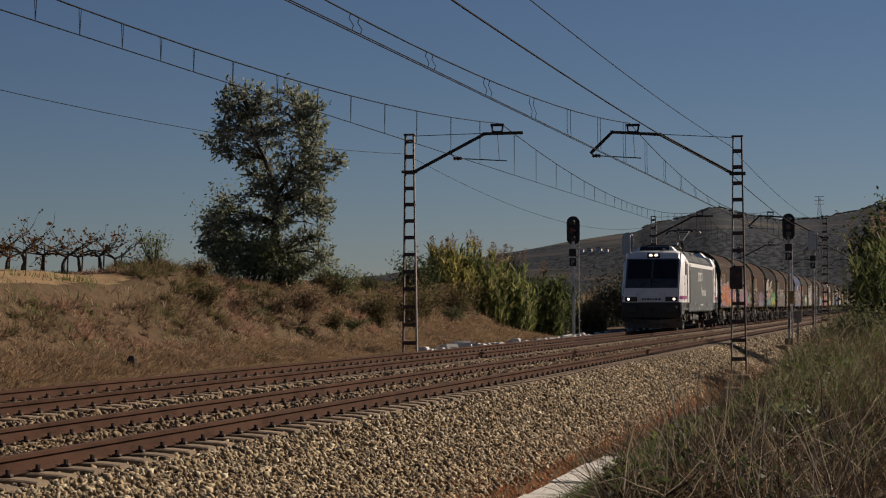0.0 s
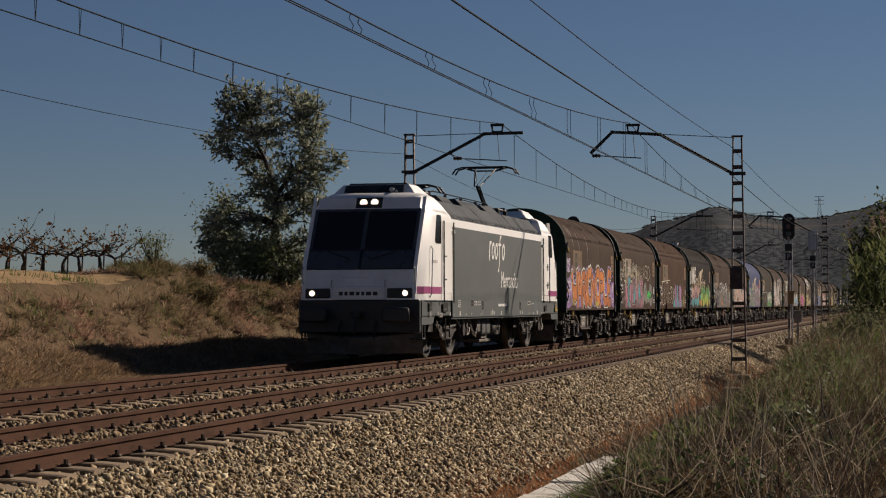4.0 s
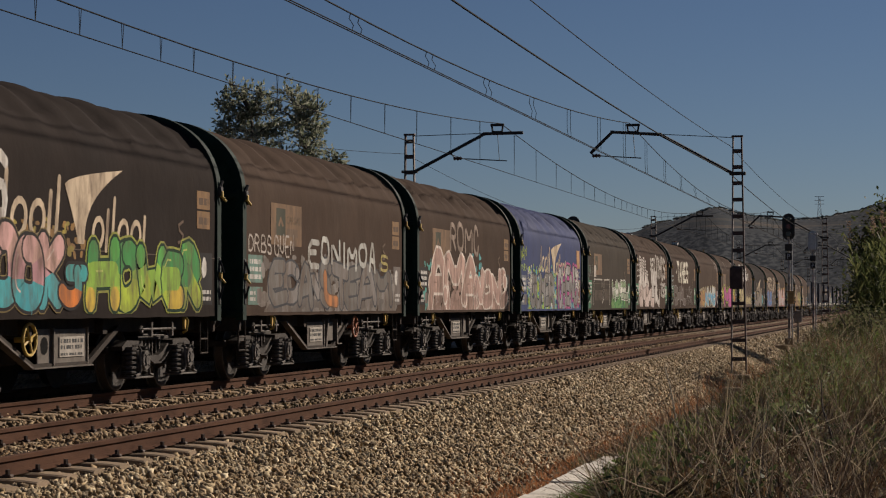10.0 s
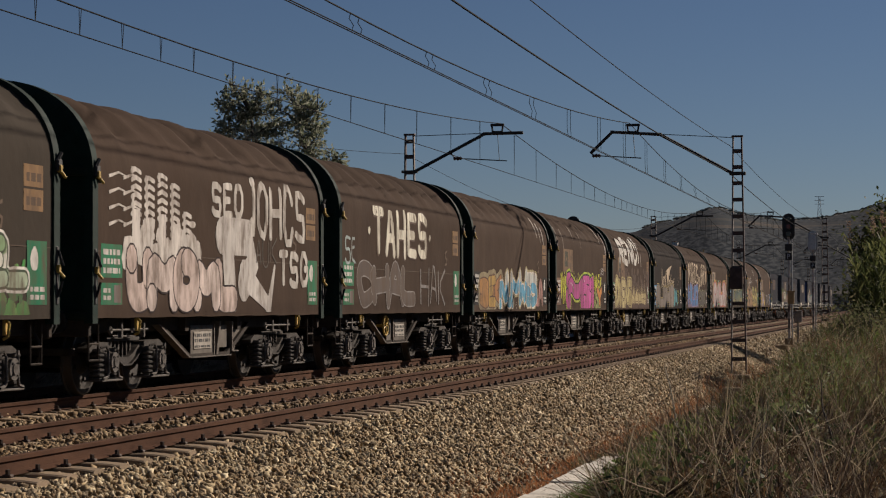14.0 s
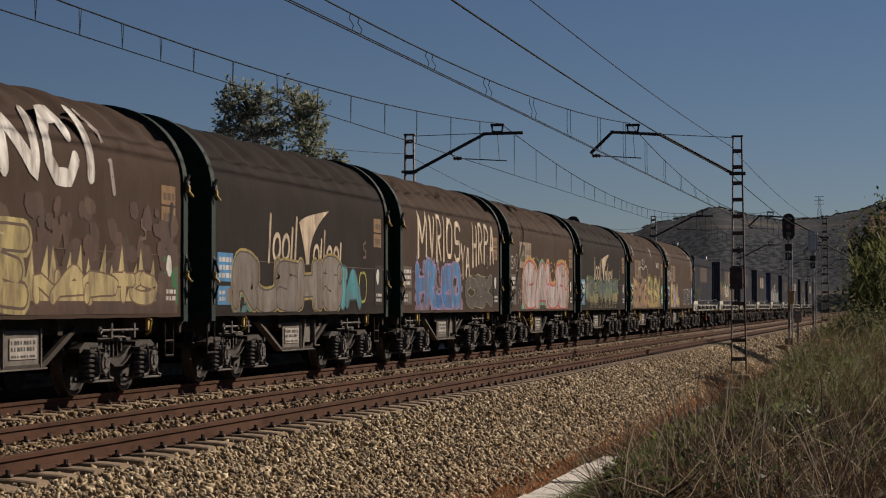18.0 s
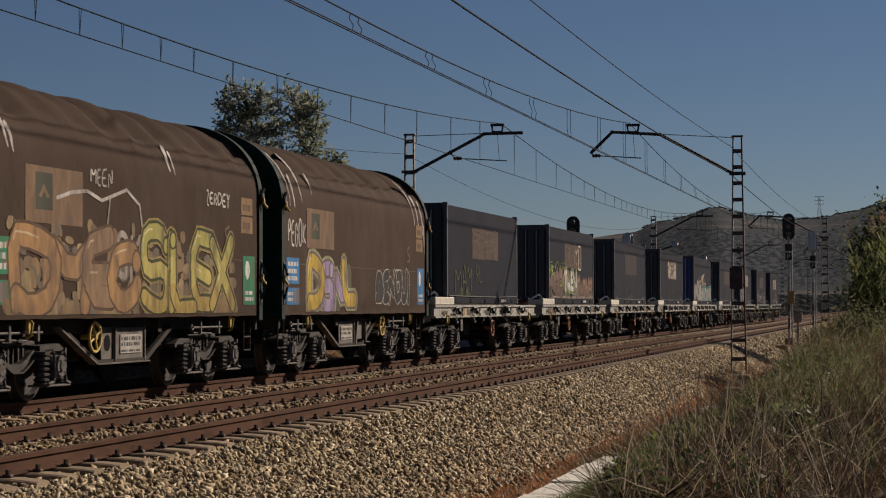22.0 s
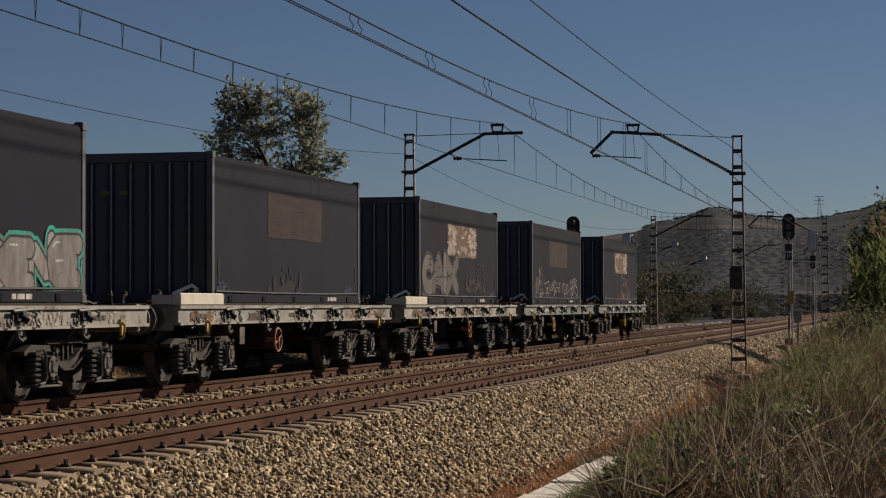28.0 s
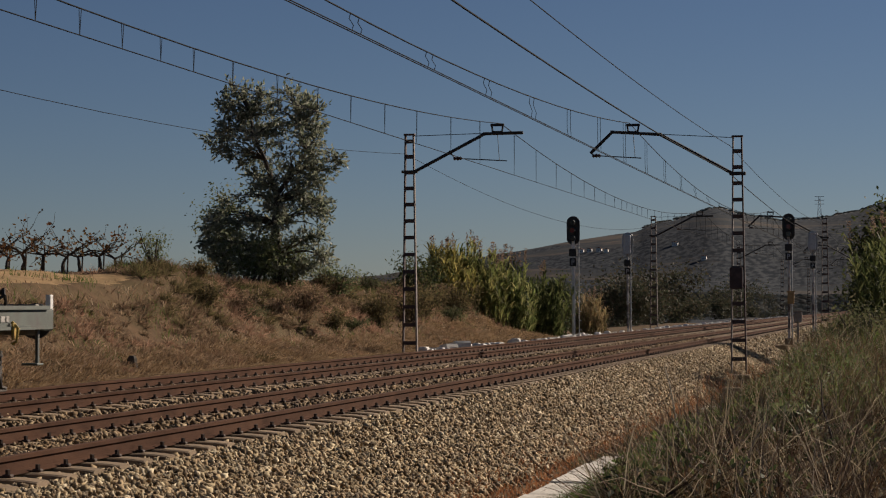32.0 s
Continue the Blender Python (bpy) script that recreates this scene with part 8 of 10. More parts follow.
            part("spring_pot", Geo().tube((s * 1.16, 1.72, 0.52), (s * 1.16, 1.72, 0.86), 0.13, 12).tube((s * 1.16, 1.72, 0.66), (s * 1.16, 1.72, 0.70), 0.15, 12), BOX_STEEL, bogie)
            part("brake_cylinder", Geo().tube((s * 1.12, -0.75, 0.72), (s * 1.27, -0.75, 0.72), 0.12, 12).box(*sorted((s * 1.12, s * 1.2)), -0.95, -0.55, 0.8, 0.9, 0.02), BOX_STEEL, bogie)
            step = Geo()
            for y in (-1.0, -0.55):
                step.tube((s * 1.33, y, 0.46), (s * 1.33, y, 0.94), 0.02, 6)
            for z in (0.46, 0.68):
                step.box(*sorted((s * 1.24, s * 1.35)), -1.0, -0.55, z - 0.012, z + 0.012, 0.004)
            part("bogie_step", step, BOGIE_STEEL, bogie)
            part("sand_pipe", Geo().path([(s * 1.15, 1.9, 0.9), (s * 1.05, 2.0, 0.4), (s * 0.92, 1.95, 0.12)], 0.025, 5), DARK_IRON, bogie)
    part("transformer", Geo().box(-0.95, 0.95, 6.6, 11.2, 0.5, 0.93, 0.06), BLACK_IRON, loco)
    part("battery_box", Geo().box(-1.22, 1.22, 7.55, 8.7, 0.48, 0.90, 0.03).box(1.2, 1.235, 7.6, 8.05, 0.52, 0.86, 0.008).box(1.2, 1.235, 8.12, 8.62, 0.52, 0.86, 0.008), BATTERY_GREY, loco, "stained grey battery box")
    part("junction_box", Geo().box(0.9, 1.25, 6.95, 7.3, 0.55, 0.90, 0.02), BOX_STEEL, loco)
    for k in range(3):
        part("hanging_cable", Geo().path([(1.22, 6.1 - 0.1 * k, 0.90), (1.26, 6.25, 0.62 - 0.05 * k), (1.26, 6.6, 0.52 - 0.04 * k), (1.24, 6.95 + 0.06 * k, 0.75)], 0.018, 5), BOX_STEEL, loco)
    part("under_tray", Geo().box(-1.0, 1.1, 7.85, 9.4, 0.27, 0.36, 0.02).box(0.7, 1.12, 8.0, 8.7, 0.36, 0.48, 0.02), PANEL_GREY, loco)
    comp = Geo().tube((1.05, 9.15, 0.62), (1.05, 9.75, 0.62), 0.15, 12).tube((1.08, 9.8, 0.70), (1.08, 10.0, 0.70), 0.10, 10).box(0.9, 1.15, 9.5, 10.2, 0.45, 0.56, 0.02).tube((1.12, 10.15, 0.5), (1.12, 10.15, 0.86), 0.06, 8)
    comp.path([(1.15, 9.2, 0.88), (1.2, 9.5, 0.78), (1.18, 9.9, 0.86), (1.15, 10.3, 0.62)], 0.022, 5)
    part("compressor", comp, BOX_STEEL, loco, smooth=40)
    # lettering and plates
    d = Decal(lambda z: 1.459, 0.9, (0.0, 18.15))
    logo = (0.72, 0.70, 0.67)
    d.word("Mercancías", 8.95, 11.25, 1.70, 2.13, logo, None, 0.0, 0.18, 1)
    # company mark as plain slanted rings and bars
    y = 7.42
    d.brush([(y, 2.43), (y + 0.09, 2.86)], 0.09, [logo], 2.6)
    d.brush([(y + 0.09, 2.78), (y + 0.16, 2.85), (y + 0.26, 2.86)], 0.085, [logo], 2.7)
    for c in (0.50, 0.93, 1.86):
        d.brush([(y + c + 0.145 * math.cos(a * math.pi / 8) + 0.04 * math.sin(a * math.pi / 8), 2.645 + 0.185 * math.sin(a * math.pi / 8)) for a in range(17)], 0.085, [logo], 2.6)
    d.brush([(y + 1.16, 2.14), (y + 1.24, 2.17), (y + 1.30, 2.32), (y + 1.37, 2.86), (y + 1.43, 3.01), (y + 1.54, 3.05)], 0.09, [logo], 2.7)
    d.brush([(y + 1.2, 2.83), (y + 1.54, 2.83)], 0.07, [logo], 2.9)
    d.bars(8.6, 9.8, 1.19, 1.30, 1, logo, 5, 1)
    for y, w, h in ((0.80, 0.07, 0.11), (1.53, 0.06, 0.10), (2.80, 0.07, 0.08), (3.28, 0.05, 0.05), (3.86, 0.13, 0.11), (4.6, 0.05, 0.04), (5.20, 0.06, 0.07), (6.35, 0.06, 0.05), (6.55, 0.07, 0.10), (7.58, 0.10, 0.10), (7.78, 0.10, 0.14), (7.97, 0.10, 0.10), (8.92, 0.13, 0.10), (11.66, 0.07, 0.09), (11.98, 0.08, 0.09), (12.95, 0.08, 0.06), (13.68, 0.07, 0.04), (14.24, 0.12, 0.09), (15.02, 0.08, 0.05), (15.38, 0.08, 0.05)):
        d.rect(y, y + w, 0.985, 0.985 + h, tint(WHITE, 0.9), 1)
    for y0, y1, z0, z1 in ((0.74, 0.96, 1.12, 1.32), (2.1, 2.62, 1.08, 1.30), (5.18, 5.46, 1.22, 1.36), (6.48, 6.68, 1.13, 1.34), (11.55, 11.8, 1.12, 1.32), (15.66, 15.95, 1.06, 1.24)):
        d.rect(y0, y1, z0, z1, BLACK, 1)
        d.rect(y0 + 0.2 * (y1 - y0), y1 - 0.25 * (y1 - y0), z0 + 0.05, z0 + 0.08, (0.1, 0.1, 0.1), 1.4)
    d.rect(1.72, 2.02, 0.96, 1.06, (0.34, 0.34, 0.33), 1)
    d.bars(1.75, 1.99, 0.975, 1.045, 2, (0.06, 0.06, 0.06), 4, 1.4)
    for y0, y1, z0, z1 in ((3.72, 3.96, 1.19, 1.36), (12.75, 13.25, 1.24, 1.34)):
        d.rect(y0, y1, z0, z1, (0.5, 0.5, 0.48), 1)
        d.rect(y0 + 0.03, y1 - 0.03, z0 + 0.025, z1 - 0.025, (0.06, 0.068, 0.066), 1.4)
    d.bars(3.78, 3.9, 1.23, 1.32, 2, (0.5, 0.5, 0.48), 6, 1.8)
    for y in (5.58, 5.98):
        d.bars(y, y + 0.36, 1.22, 1.36, 2, (0.5, 0.5, 0.48), int(y * 7), 1)
    d.bars(13.45, 13.75, 1.25, 1.31, 1, (0.4, 0.4, 0.4), 9, 1)
    d.bars(14.0, 14.3, 1.10, 1.36, 4, (0.16, 0.2, 0.24), 10, 1)
    d.poly([(17.35, 1.05), (17.75, 1.05), (17.55, 1.36)], YELLOW, 1)
    d.bars(0.95, 1.5, 2.18, 2.3, 1, (0.5, 0.47, 0.45), 3, 1)
    d.word("2", 1.8, 1.9, 1.53, 1.63, WHITE, None, 0.01, 0, 2)
    tagged(d.link("lettering", loco, "white lettering and plates"), kind="stuff")
    front = Decal(lambda z: 0, 0.0, (-2, 2))
    front.bars(-0.45, 0.45, 1.44, 1.58, 1, (0.03, 0.035, 0.06), 4, 1)
    front.bars(-0.4, 0.3, 1.78, 1.9, 1, (0.09, 0.06, 0.06), 8, 1)
    g = Geo()
    for f in front.f:
        pts = [front.v[q] for q in f]
        g.add([(p[1], -0.055 if p[2] < 1.7 else 0.035, p[2]) for p in pts], [(0, 1, 2, 3)])
    part("number_bars", g, BLACK_PAINT, loco)
    return loco


MOVING.append((build_locomotive(), -19.31))

# ---- plants ----
STRAW = material("dry_straw_grass", (0.351, 0.216, 0.108), 0.9, 0, 0.2, 3, 0, colours=[(0.13, 0.09, 0.058), (0.31, 0.21, 0.135), (0.46, 0.335, 0.225), (0.22, 0.145, 0.092), (0.56, 0.44, 0.32), (0.17, 0.148, 0.082)], spec=0.12, thin=0.45)
PALE_STRAW = material("pale_flattened_straw", (0.5, 0.36, 0.2), 0.9, 0, 0.2, 3, 0, colours=[(0.16, 0.105, 0.062), (0.44, 0.315, 0.19), (0.62, 0.47, 0.31), (0.32, 0.22, 0.125), (0.11, 0.075, 0.045)], spec=0.12, thin=0.3)
SCRUB = material("brown_dry_scrub", (0.176, 0.108, 0.061), 0.9, 0, 0.2, 3, 0, colours=[(0.07, 0.048, 0.032), (0.19, 0.125, 0.083), (0.33, 0.23, 0.155), (0.11, 0.094, 0.054), (0.40, 0.27, 0.18), (0.09, 0.092, 0.05)], spec=0.12, thin=0.45)
OLIVE_SCRUB = material("dull_olive_scrub", (0.10, 0.085, 0.04), 0.9, 0, 0.2, 3, 0, colours=[(0.05, 0.046, 0.022), (0.13, 0.106, 0.052), (0.22, 0.165, 0.085), (0.085, 0.09, 0.038)], spec=0.12, thin=0.5)
PINK_SCRUB = material("pinkish_dry_scrub", (0.30, 0.18, 0.11), 0.9, 0, 0.2, 3, 0, colours=[(0.12, 0.07, 0.05), (0.32, 0.195, 0.135), (0.48, 0.32, 0.225), (0.21, 0.12, 0.08)], spec=0.12, thin=0.5)
REDWEED = material("reddish_dry_weed", (0.270, 0.115, 0.054), 0.9, 0, 0.2, 3, 0, colours=[(0.155, 0.062, 0.031), (0.373, 0.155, 0.070), (0.466, 0.233, 0.109), (0.248, 0.109, 0.047)], spec=0.12, thin=0.45)
RANK = material("rank_bank_grass", (0.09, 0.075, 0.04), 0.9, 0, 0.2, 3, 0, colours=[(0.08, 0.062, 0.034), (0.17, 0.125, 0.07), (0.30, 0.22, 0.125), (0.09, 0.098, 0.038), (0.20, 0.14, 0.075), (0.47, 0.38, 0.25), (0.11, 0.115, 0.045), (0.10, 0.075, 0.042)], spec=0.12, thin=0.2)
DARK_RANK = material("dark_bank_grass", (0.04, 0.034, 0.02), 0.9, 0, 0.2, 3, 0, colours=[(0.02, 0.018, 0.01), (0.05, 0.042, 0.022), (0.035, 0.04, 0.016), (0.075, 0.055, 0.03)], spec=0.12, thin=0.1)
WARM_RANK = material("rusty_dead_grass", (0.2, 0.11, 0.05), 0.9, 0, 0.2, 3, 0, colours=[(0.10, 0.06, 0.03), (0.19, 0.115, 0.055), (0.30, 0.19, 0.095), (0.14, 0.085, 0.042)], spec=0.12, thin=0.2)
GREY_GREEN = material("grey_green_shrub", (0.08, 0.09, 0.045), 0.85, 0, 0.2, 3, 0, colours=[(0.046, 0.058, 0.025), (0.089, 0.099, 0.046), (0.125, 0.130, 0.068), (0.156, 0.135, 0.078)], spec=0.12, thin=0.45)
LUSH = material("green_weed", (0.095, 0.135, 0.041), 0.8, 0, 0.2, 3, 0, colours=[(0.056, 0.097, 0.024), (0.130, 0.179, 0.049), (0.097, 0.145, 0.032), (0.211, 0.211, 0.065)], spec=0.12, thin=0.45)
LEAF = material("olive_green_leaf", (0.074, 0.088, 0.041), 0.55, 0, 0.2, 3, 0, colours=[(0.075, 0.094, 0.041), (0.125, 0.150, 0.065), (0.181, 0.206, 0.100), (0.237, 0.237, 0.131), (0.100, 0.125, 0.050)], spec=0.12, thin=0.45)
TREE_LEAF = material("pale_olive_leaf", (0.16, 0.175, 0.09), 0.5, 0, 0.2, 3, 0, colours=[(0.07, 0.09, 0.06), (0.15, 0.175, 0.12), (0.27, 0.285, 0.21), (0.36, 0.365, 0.29), (0.12, 0.145, 0.095)], spec=0.2, thin=0.5)
DARK_LEAF = material("dark_green_leaf", (0.041, 0.054, 0.024), 0.6, 0, 0.2, 3, 0, colours=[(0.032, 0.046, 0.019), (0.063, 0.082, 0.032), (0.092, 0.105, 0.043), (0.109, 0.092, 0.041)], spec=0.12, thin=0.45)
REED_GREEN = material("green_reed_leaf", (0.135, 0.162, 0.041), 0.6, 0, 0.2, 3, 0, colours=[(0.07, 0.10, 0.034), (0.17, 0.20, 0.07), (0.36, 0.34, 0.15), (0.12, 0.15, 0.05), (0.22, 0.25, 0.09)], spec=0.12, thin=0.55)
REED_YELLOW = material("yellowing_reed_leaf", (0.324, 0.270, 0.068), 0.6, 0, 0.2, 3, 0, colours=[(0.14, 0.15, 0.05), (0.38, 0.32, 0.10), (0.50, 0.42, 0.16), (0.12, 0.14, 0.045), (0.30, 0.29, 0.09)], spec=0.12, thin=0.55)
REED_MIX = material("green_and_yellow_reed_leaf", (0.25, 0.25, 0.08), 0.6, 0, 0.2, 3, 0, colours=[(0.08, 0.11, 0.035), (0.22, 0.25, 0.08), (0.42, 0.37, 0.14), (0.12, 0.15, 0.045), (0.46, 0.40, 0.18), (0.09, 0.12, 0.04), (0.20, 0.23, 0.075)], spec=0.12, thin=0.55)
REED_TAN = material("tan_dry_reed_leaf", (0.3, 0.22, 0.12), 0.7, 0, 0.2, 3, 0, colours=[(0.16, 0.12, 0.06), (0.30, 0.22, 0.11), (0.42, 0.32, 0.18), (0.14, 0.14, 0.055)], spec=0.12, thin=0.45)
REED_DARK = material("dark_green_reed_leaf", (0.09, 0.11, 0.04), 0.6, 0, 0.2, 3, 0, colours=[(0.05, 0.07, 0.026), (0.11, 0.13, 0.045), (0.19, 0.19, 0.08), (0.07, 0.092, 0.032)], spec=0.12, thin=0.5)
PALE_STALK = material("pale_dead_stalk", (0.3, 0.25, 0.17), 0.9, 0, 0.2, 3, 0, colours=[(0.182, 0.143, 0.091), (0.338, 0.273, 0.182), (0.546, 0.468, 0.338), (0.260, 0.221, 0.130), (0.117, 0.091, 0.058)], spec=0.12, thin=0.3)
BRAMBLE = material("brown_bramble_stem", (0.15, 0.1, 0.06), 0.85, 0, 0.2, 3, 0, colours=[(0.13, 0.09, 0.06), (0.25, 0.17, 0.11), (0.38, 0.27, 0.18), (0.17, 0.11, 0.07), (0.50, 0.39, 0.27)], spec=0.15)
DARK_BRAMBLE = material("dark_dead_stem", (0.05, 0.037, 0.025), 0.85, 0, 0.2, 3, 0, colours=[(0.025, 0.019, 0.014), (0.055, 0.04, 0.027), (0.085, 0.06, 0.04), (0.035, 0.03, 0.018)], spec=0.15)
PLUME = material("brown_reed_plume", (0.25, 0.18, 0.13), 0.9, 0, 0.2, 3, 0, colours=[(0.13, 0.092, 0.068), (0.23, 0.165, 0.12), (0.34, 0.25, 0.19)], spec=0.12, thin=0.45)
BARK = material("grey_brown_bark", (0.07, 0.055, 0.04), 0.9, 0, 0.3, 8, 0.5, 40, (0.04, 0.032, 0.025), 0.45, 6)
VINE_LEAF = material("autumn_vine_leaf", (0.16, 0.09, 0.04), 0.8, 0, 0.2, 3, 0, colours=[(0.06, 0.035, 0.02), (0.22, 0.13, 0.04), (0.18, 0.07, 0.035), (0.10, 0.08, 0.03), (0.08, 0.045, 0.03)], spec=0.12, thin=0.3)
VALLEY_LEAF = material("valley_tree_leaf", (0.06, 0.065, 0.035), 0.7, 0, 0.2, 3, 0, colours=[(0.042, 0.052, 0.034), (0.07, 0.08, 0.05), (0.10, 0.09, 0.06), (0.11, 0.085, 0.058), (0.058, 0.068, 0.044)], spec=0.12, thin=0.3)
# haze over the distant crowns is painted in as pale blue-grey
FAR_TREE = material("haze_paled_tree", (0.12, 0.135, 0.14), 0.95, 0, 0.25, 0.15, 0, colours=[(0.20, 0.225, 0.24), (0.23, 0.25, 0.255), (0.26, 0.265, 0.255), (0.29, 0.275, 0.25), (0.215, 0.24, 0.25)], spec=0.0, thin=0.85)


def blade_arrays(base, height, width, lean, rng, sweep=None):
    """Bent, tapering blades: three triangles each."""
    n = len(base)
    a = rng.uniform(0, 2 * np.pi, n)
    side = np.stack([np.cos(a), np.sin(a), np.zeros(n)], 1) * (np.asarray(width) * np.ones(n))[:, None] / 2
    b = rng.uniform(0, 2 * np.pi, n) if sweep is None else rng.normal(sweep, 0.55, n)
    off = np.stack([np.cos(b), np.sin(b), np.zeros(n)], 1) * (np.asarray(lean) * np.ones(n) * height * rng.uniform(0.3, 1.0, n))[:, None]
    up = np.zeros((n, 3))
    up[:, 2] = height
    mid, tip = base + off * 0.3 + up * 0.55, base + off + up * (1 - 0.25 * np.minimum(1.2, np.asarray(lean) * np.ones(n)))[:, None]
    v = np.stack([base - side, base + side, mid - side * 0.8, mid + side * 0.8, tip], 1).reshape(-1, 3)
    t = (np.array([(0, 1, 3), (0, 3, 2), (2, 3, 4)])[None] + 5 * np.arange(n)[:, None, None]).reshape(-1, 3)
    return v, t


def spray_arrays(centre, radius, k, width, rng, flat=0.75):
    """Dome-shaped tangles: fine twigs fanning out from each centre."""
    n = len(centre)
    d = rng.normal(size=(n * k, 3))
    d[:, 2] = np.abs(d[:, 2])
    d /= np.linalg.norm(d, axis=1, keepdims=True)
    r = np.repeat(radius, k) * rng.uniform(0.45, 1.05, n * k)
    root = np.repeat(centre, k, 0) + d * r[:, None] * rng.uniform(0.0, 0.45, n * k)[:, None] * np.array([1, 1, 0.3])
    tip = np.repeat(centre, k, 0) + d * r[:, None] * np.array([1, 1, flat]) + rng.normal(0, 0.04, (n * k, 3))
    side = np.cross(tip - root, rng.normal(size=(n * k, 3)))
    side *= (width * rng.uniform(0.5, 1.3, n * k) / (np.linalg.norm(side, axis=1) + 1e-6))[:, None] / 2
    mid = (root + tip) / 2 + rng.normal(0, 0.05, (n * k, 3)) * r[:, None]
    v = np.stack([root - side, root + side, mid - side * 0.8, mid + side * 0.8, tip], 1).reshape(-1, 3)
    t = (np.array([(0, 1, 3), (0, 3, 2), (2, 3, 4)])[None] + 5 * np.arange(n * k)[:, None, None]).reshape(-1, 3)
    return v, t


def leaf_arrays(pos, size, rng, aspect=0.5):
    """Loose diamond leaves turned every way."""
    n = len(pos)
    d = rng.normal(size=(n, 3))
    d /= np.linalg.norm(d, axis=1, keepdims=True)
    e = np.cross(d, rng.normal(size=(n, 3)))
    e /= np.linalg.norm(e, axis=1, keepdims=True)
    f = np.cross(d, e)
    s = (np.asarray(size) * rng.uniform(0.6, 1.3, n))[:, None]
    v = np.stack([pos - d * s, pos + e * s * aspect + f * s * 0.12, pos + d * s, pos - e * s * aspect + f * s * 0.12], 1).reshape(-1, 3)
    t = (np.array([(0, 1, 2), (0, 2, 3)])[None] + 4 * np.arange(n)[:, None, None]).reshape(-1, 3)
    return v, t


def joined(parts):
    vs, ts, k = [], [], 0
    for v, t in parts:
        vs.append(v)
        ts.append(t + k)
        k += len(v)
    return np.concatenate(vs), np.concatenate(ts)


def on_ground(x, y, sink=0.02):
    return np.stack([x, y, ground_height(x, y) - sink], 1)


def stuff(name, arrays, mat, label, category):
    return tagged(new(name, fast_mesh(name, *arrays, mat)), label, category, kind="stuff")


def tuft_points(n, x0, x1, y0, y1, power, rng, per=7, spread=0.12):
    """Tufts: several blades from nearly one place."""
    m = n // per
    x = np.repeat(rng.uniform(x0, x1, m), per) + rng.normal(0, spread, m * per)
    y = np.repeat(y0 + (y1 - y0) * rng.uniform(0, 1, m) ** power, per) + rng.normal(0, spread, m * per)
    return x, y


def build_left_bank():
    rng = np.random.default_rng(21)
    x, y = tuft_points(62000, -10.4, -6.7, 31, 100, 1.3, rng)
    keep = (wave(x, y, 1.3, 9) + 0.6 * wave(x, y, 0.6, 3) > -0.75) & ((x > -8.9) | (rng.uniform(0, 1, len(x)) < 0.35))
    x, y = x[keep], y[keep]
    h = rng.uniform(0.08, 0.30, len(x)) * (0.55 + 0.45 * (x < -7.6))
    stuff("dry_grass", blade_arrays(on_ground(x, y), h, rng.uniform(0.012, 0.03, len(x)), 2.2, rng), STRAW, "short straw-coloured dry grass on the railway bank", "grass")
    x, y = tuft_points(42000, -8.7, -6.6, 31, 92, 1.2, rng, 12, 0.16)
    stuff("lying_straw", blade_arrays(on_ground(x, y, 0.0), rng.uniform(0.05, 0.17, len(x)), 0.02, 3.6, rng, -0.5), PALE_STRAW, "pale flattened straw at the foot of the bank", "grass")
    # scrub: rounded tangles of fine twigs over the steep part
    m = 2500
    cx, cy = rng.uniform(-12.4, -7.5, m), 31 + 66 * rng.uniform(0, 1, m) ** 1.2
    ok = ~((cx < -10.1) & (cy < 49)) & ((cx < -9.1) | (rng.uniform(0, 1, m) < 0.6))
    cx, cy = cx[ok], cy[ok]
    tone = wave(cx, cy, 0.9, 5) + 0.6 * wave(cx, cy, 2.3, 2)
    for lo, hi, mat, label in ((-9, -0.45, OLIVE_SCRUB, "dull olive scrub on the steep bank"), (-0.45, 0.25, SCRUB, "brown tangled dry scrub on the steep bank"), (0.25, 9, PINK_SCRUB, "pinkish straw-dry scrub on the steep bank")):
        pick = (tone >= lo) & (tone < hi)
        r = rng.uniform(0.25, 0.62, int(pick.sum())) * np.where(cy[pick] < 47, 0.8, 1.0) * np.where(cx[pick] > -9.0, 0.6, 1.0)
        stuff("dry_scrub", spray_arrays(on_ground(cx[pick], cy[pick], 0.05), r, 85, 0.018, rng), mat, label, "shrub")
    # greener tufts and dark clumps
    x, y = tuft_points(3600, -12.2, -8.4, 40, 96, 1.0, rng, 45, 0.3)
    stuff("green_tufts", blade_arrays(on_ground(x, y), rng.uniform(0.1, 0.35, len(x)), 0.016, 1.0, rng), LUSH, "scattered green tufts on the dry bank", "grass")
    # stubble and clods on the vineyard terrace
    x, y = tuft_points(5000, -24, -10.7, 33, 58, 1.0, rng)
    stuff("stubble", blade_arrays(on_ground(x, y), rng.uniform(0.03, 0.12, len(x)), 0.03, 0.8, rng), STRAW, "sparse straw stubble on ochre vineyard soil", "grass")


build_left_bank()


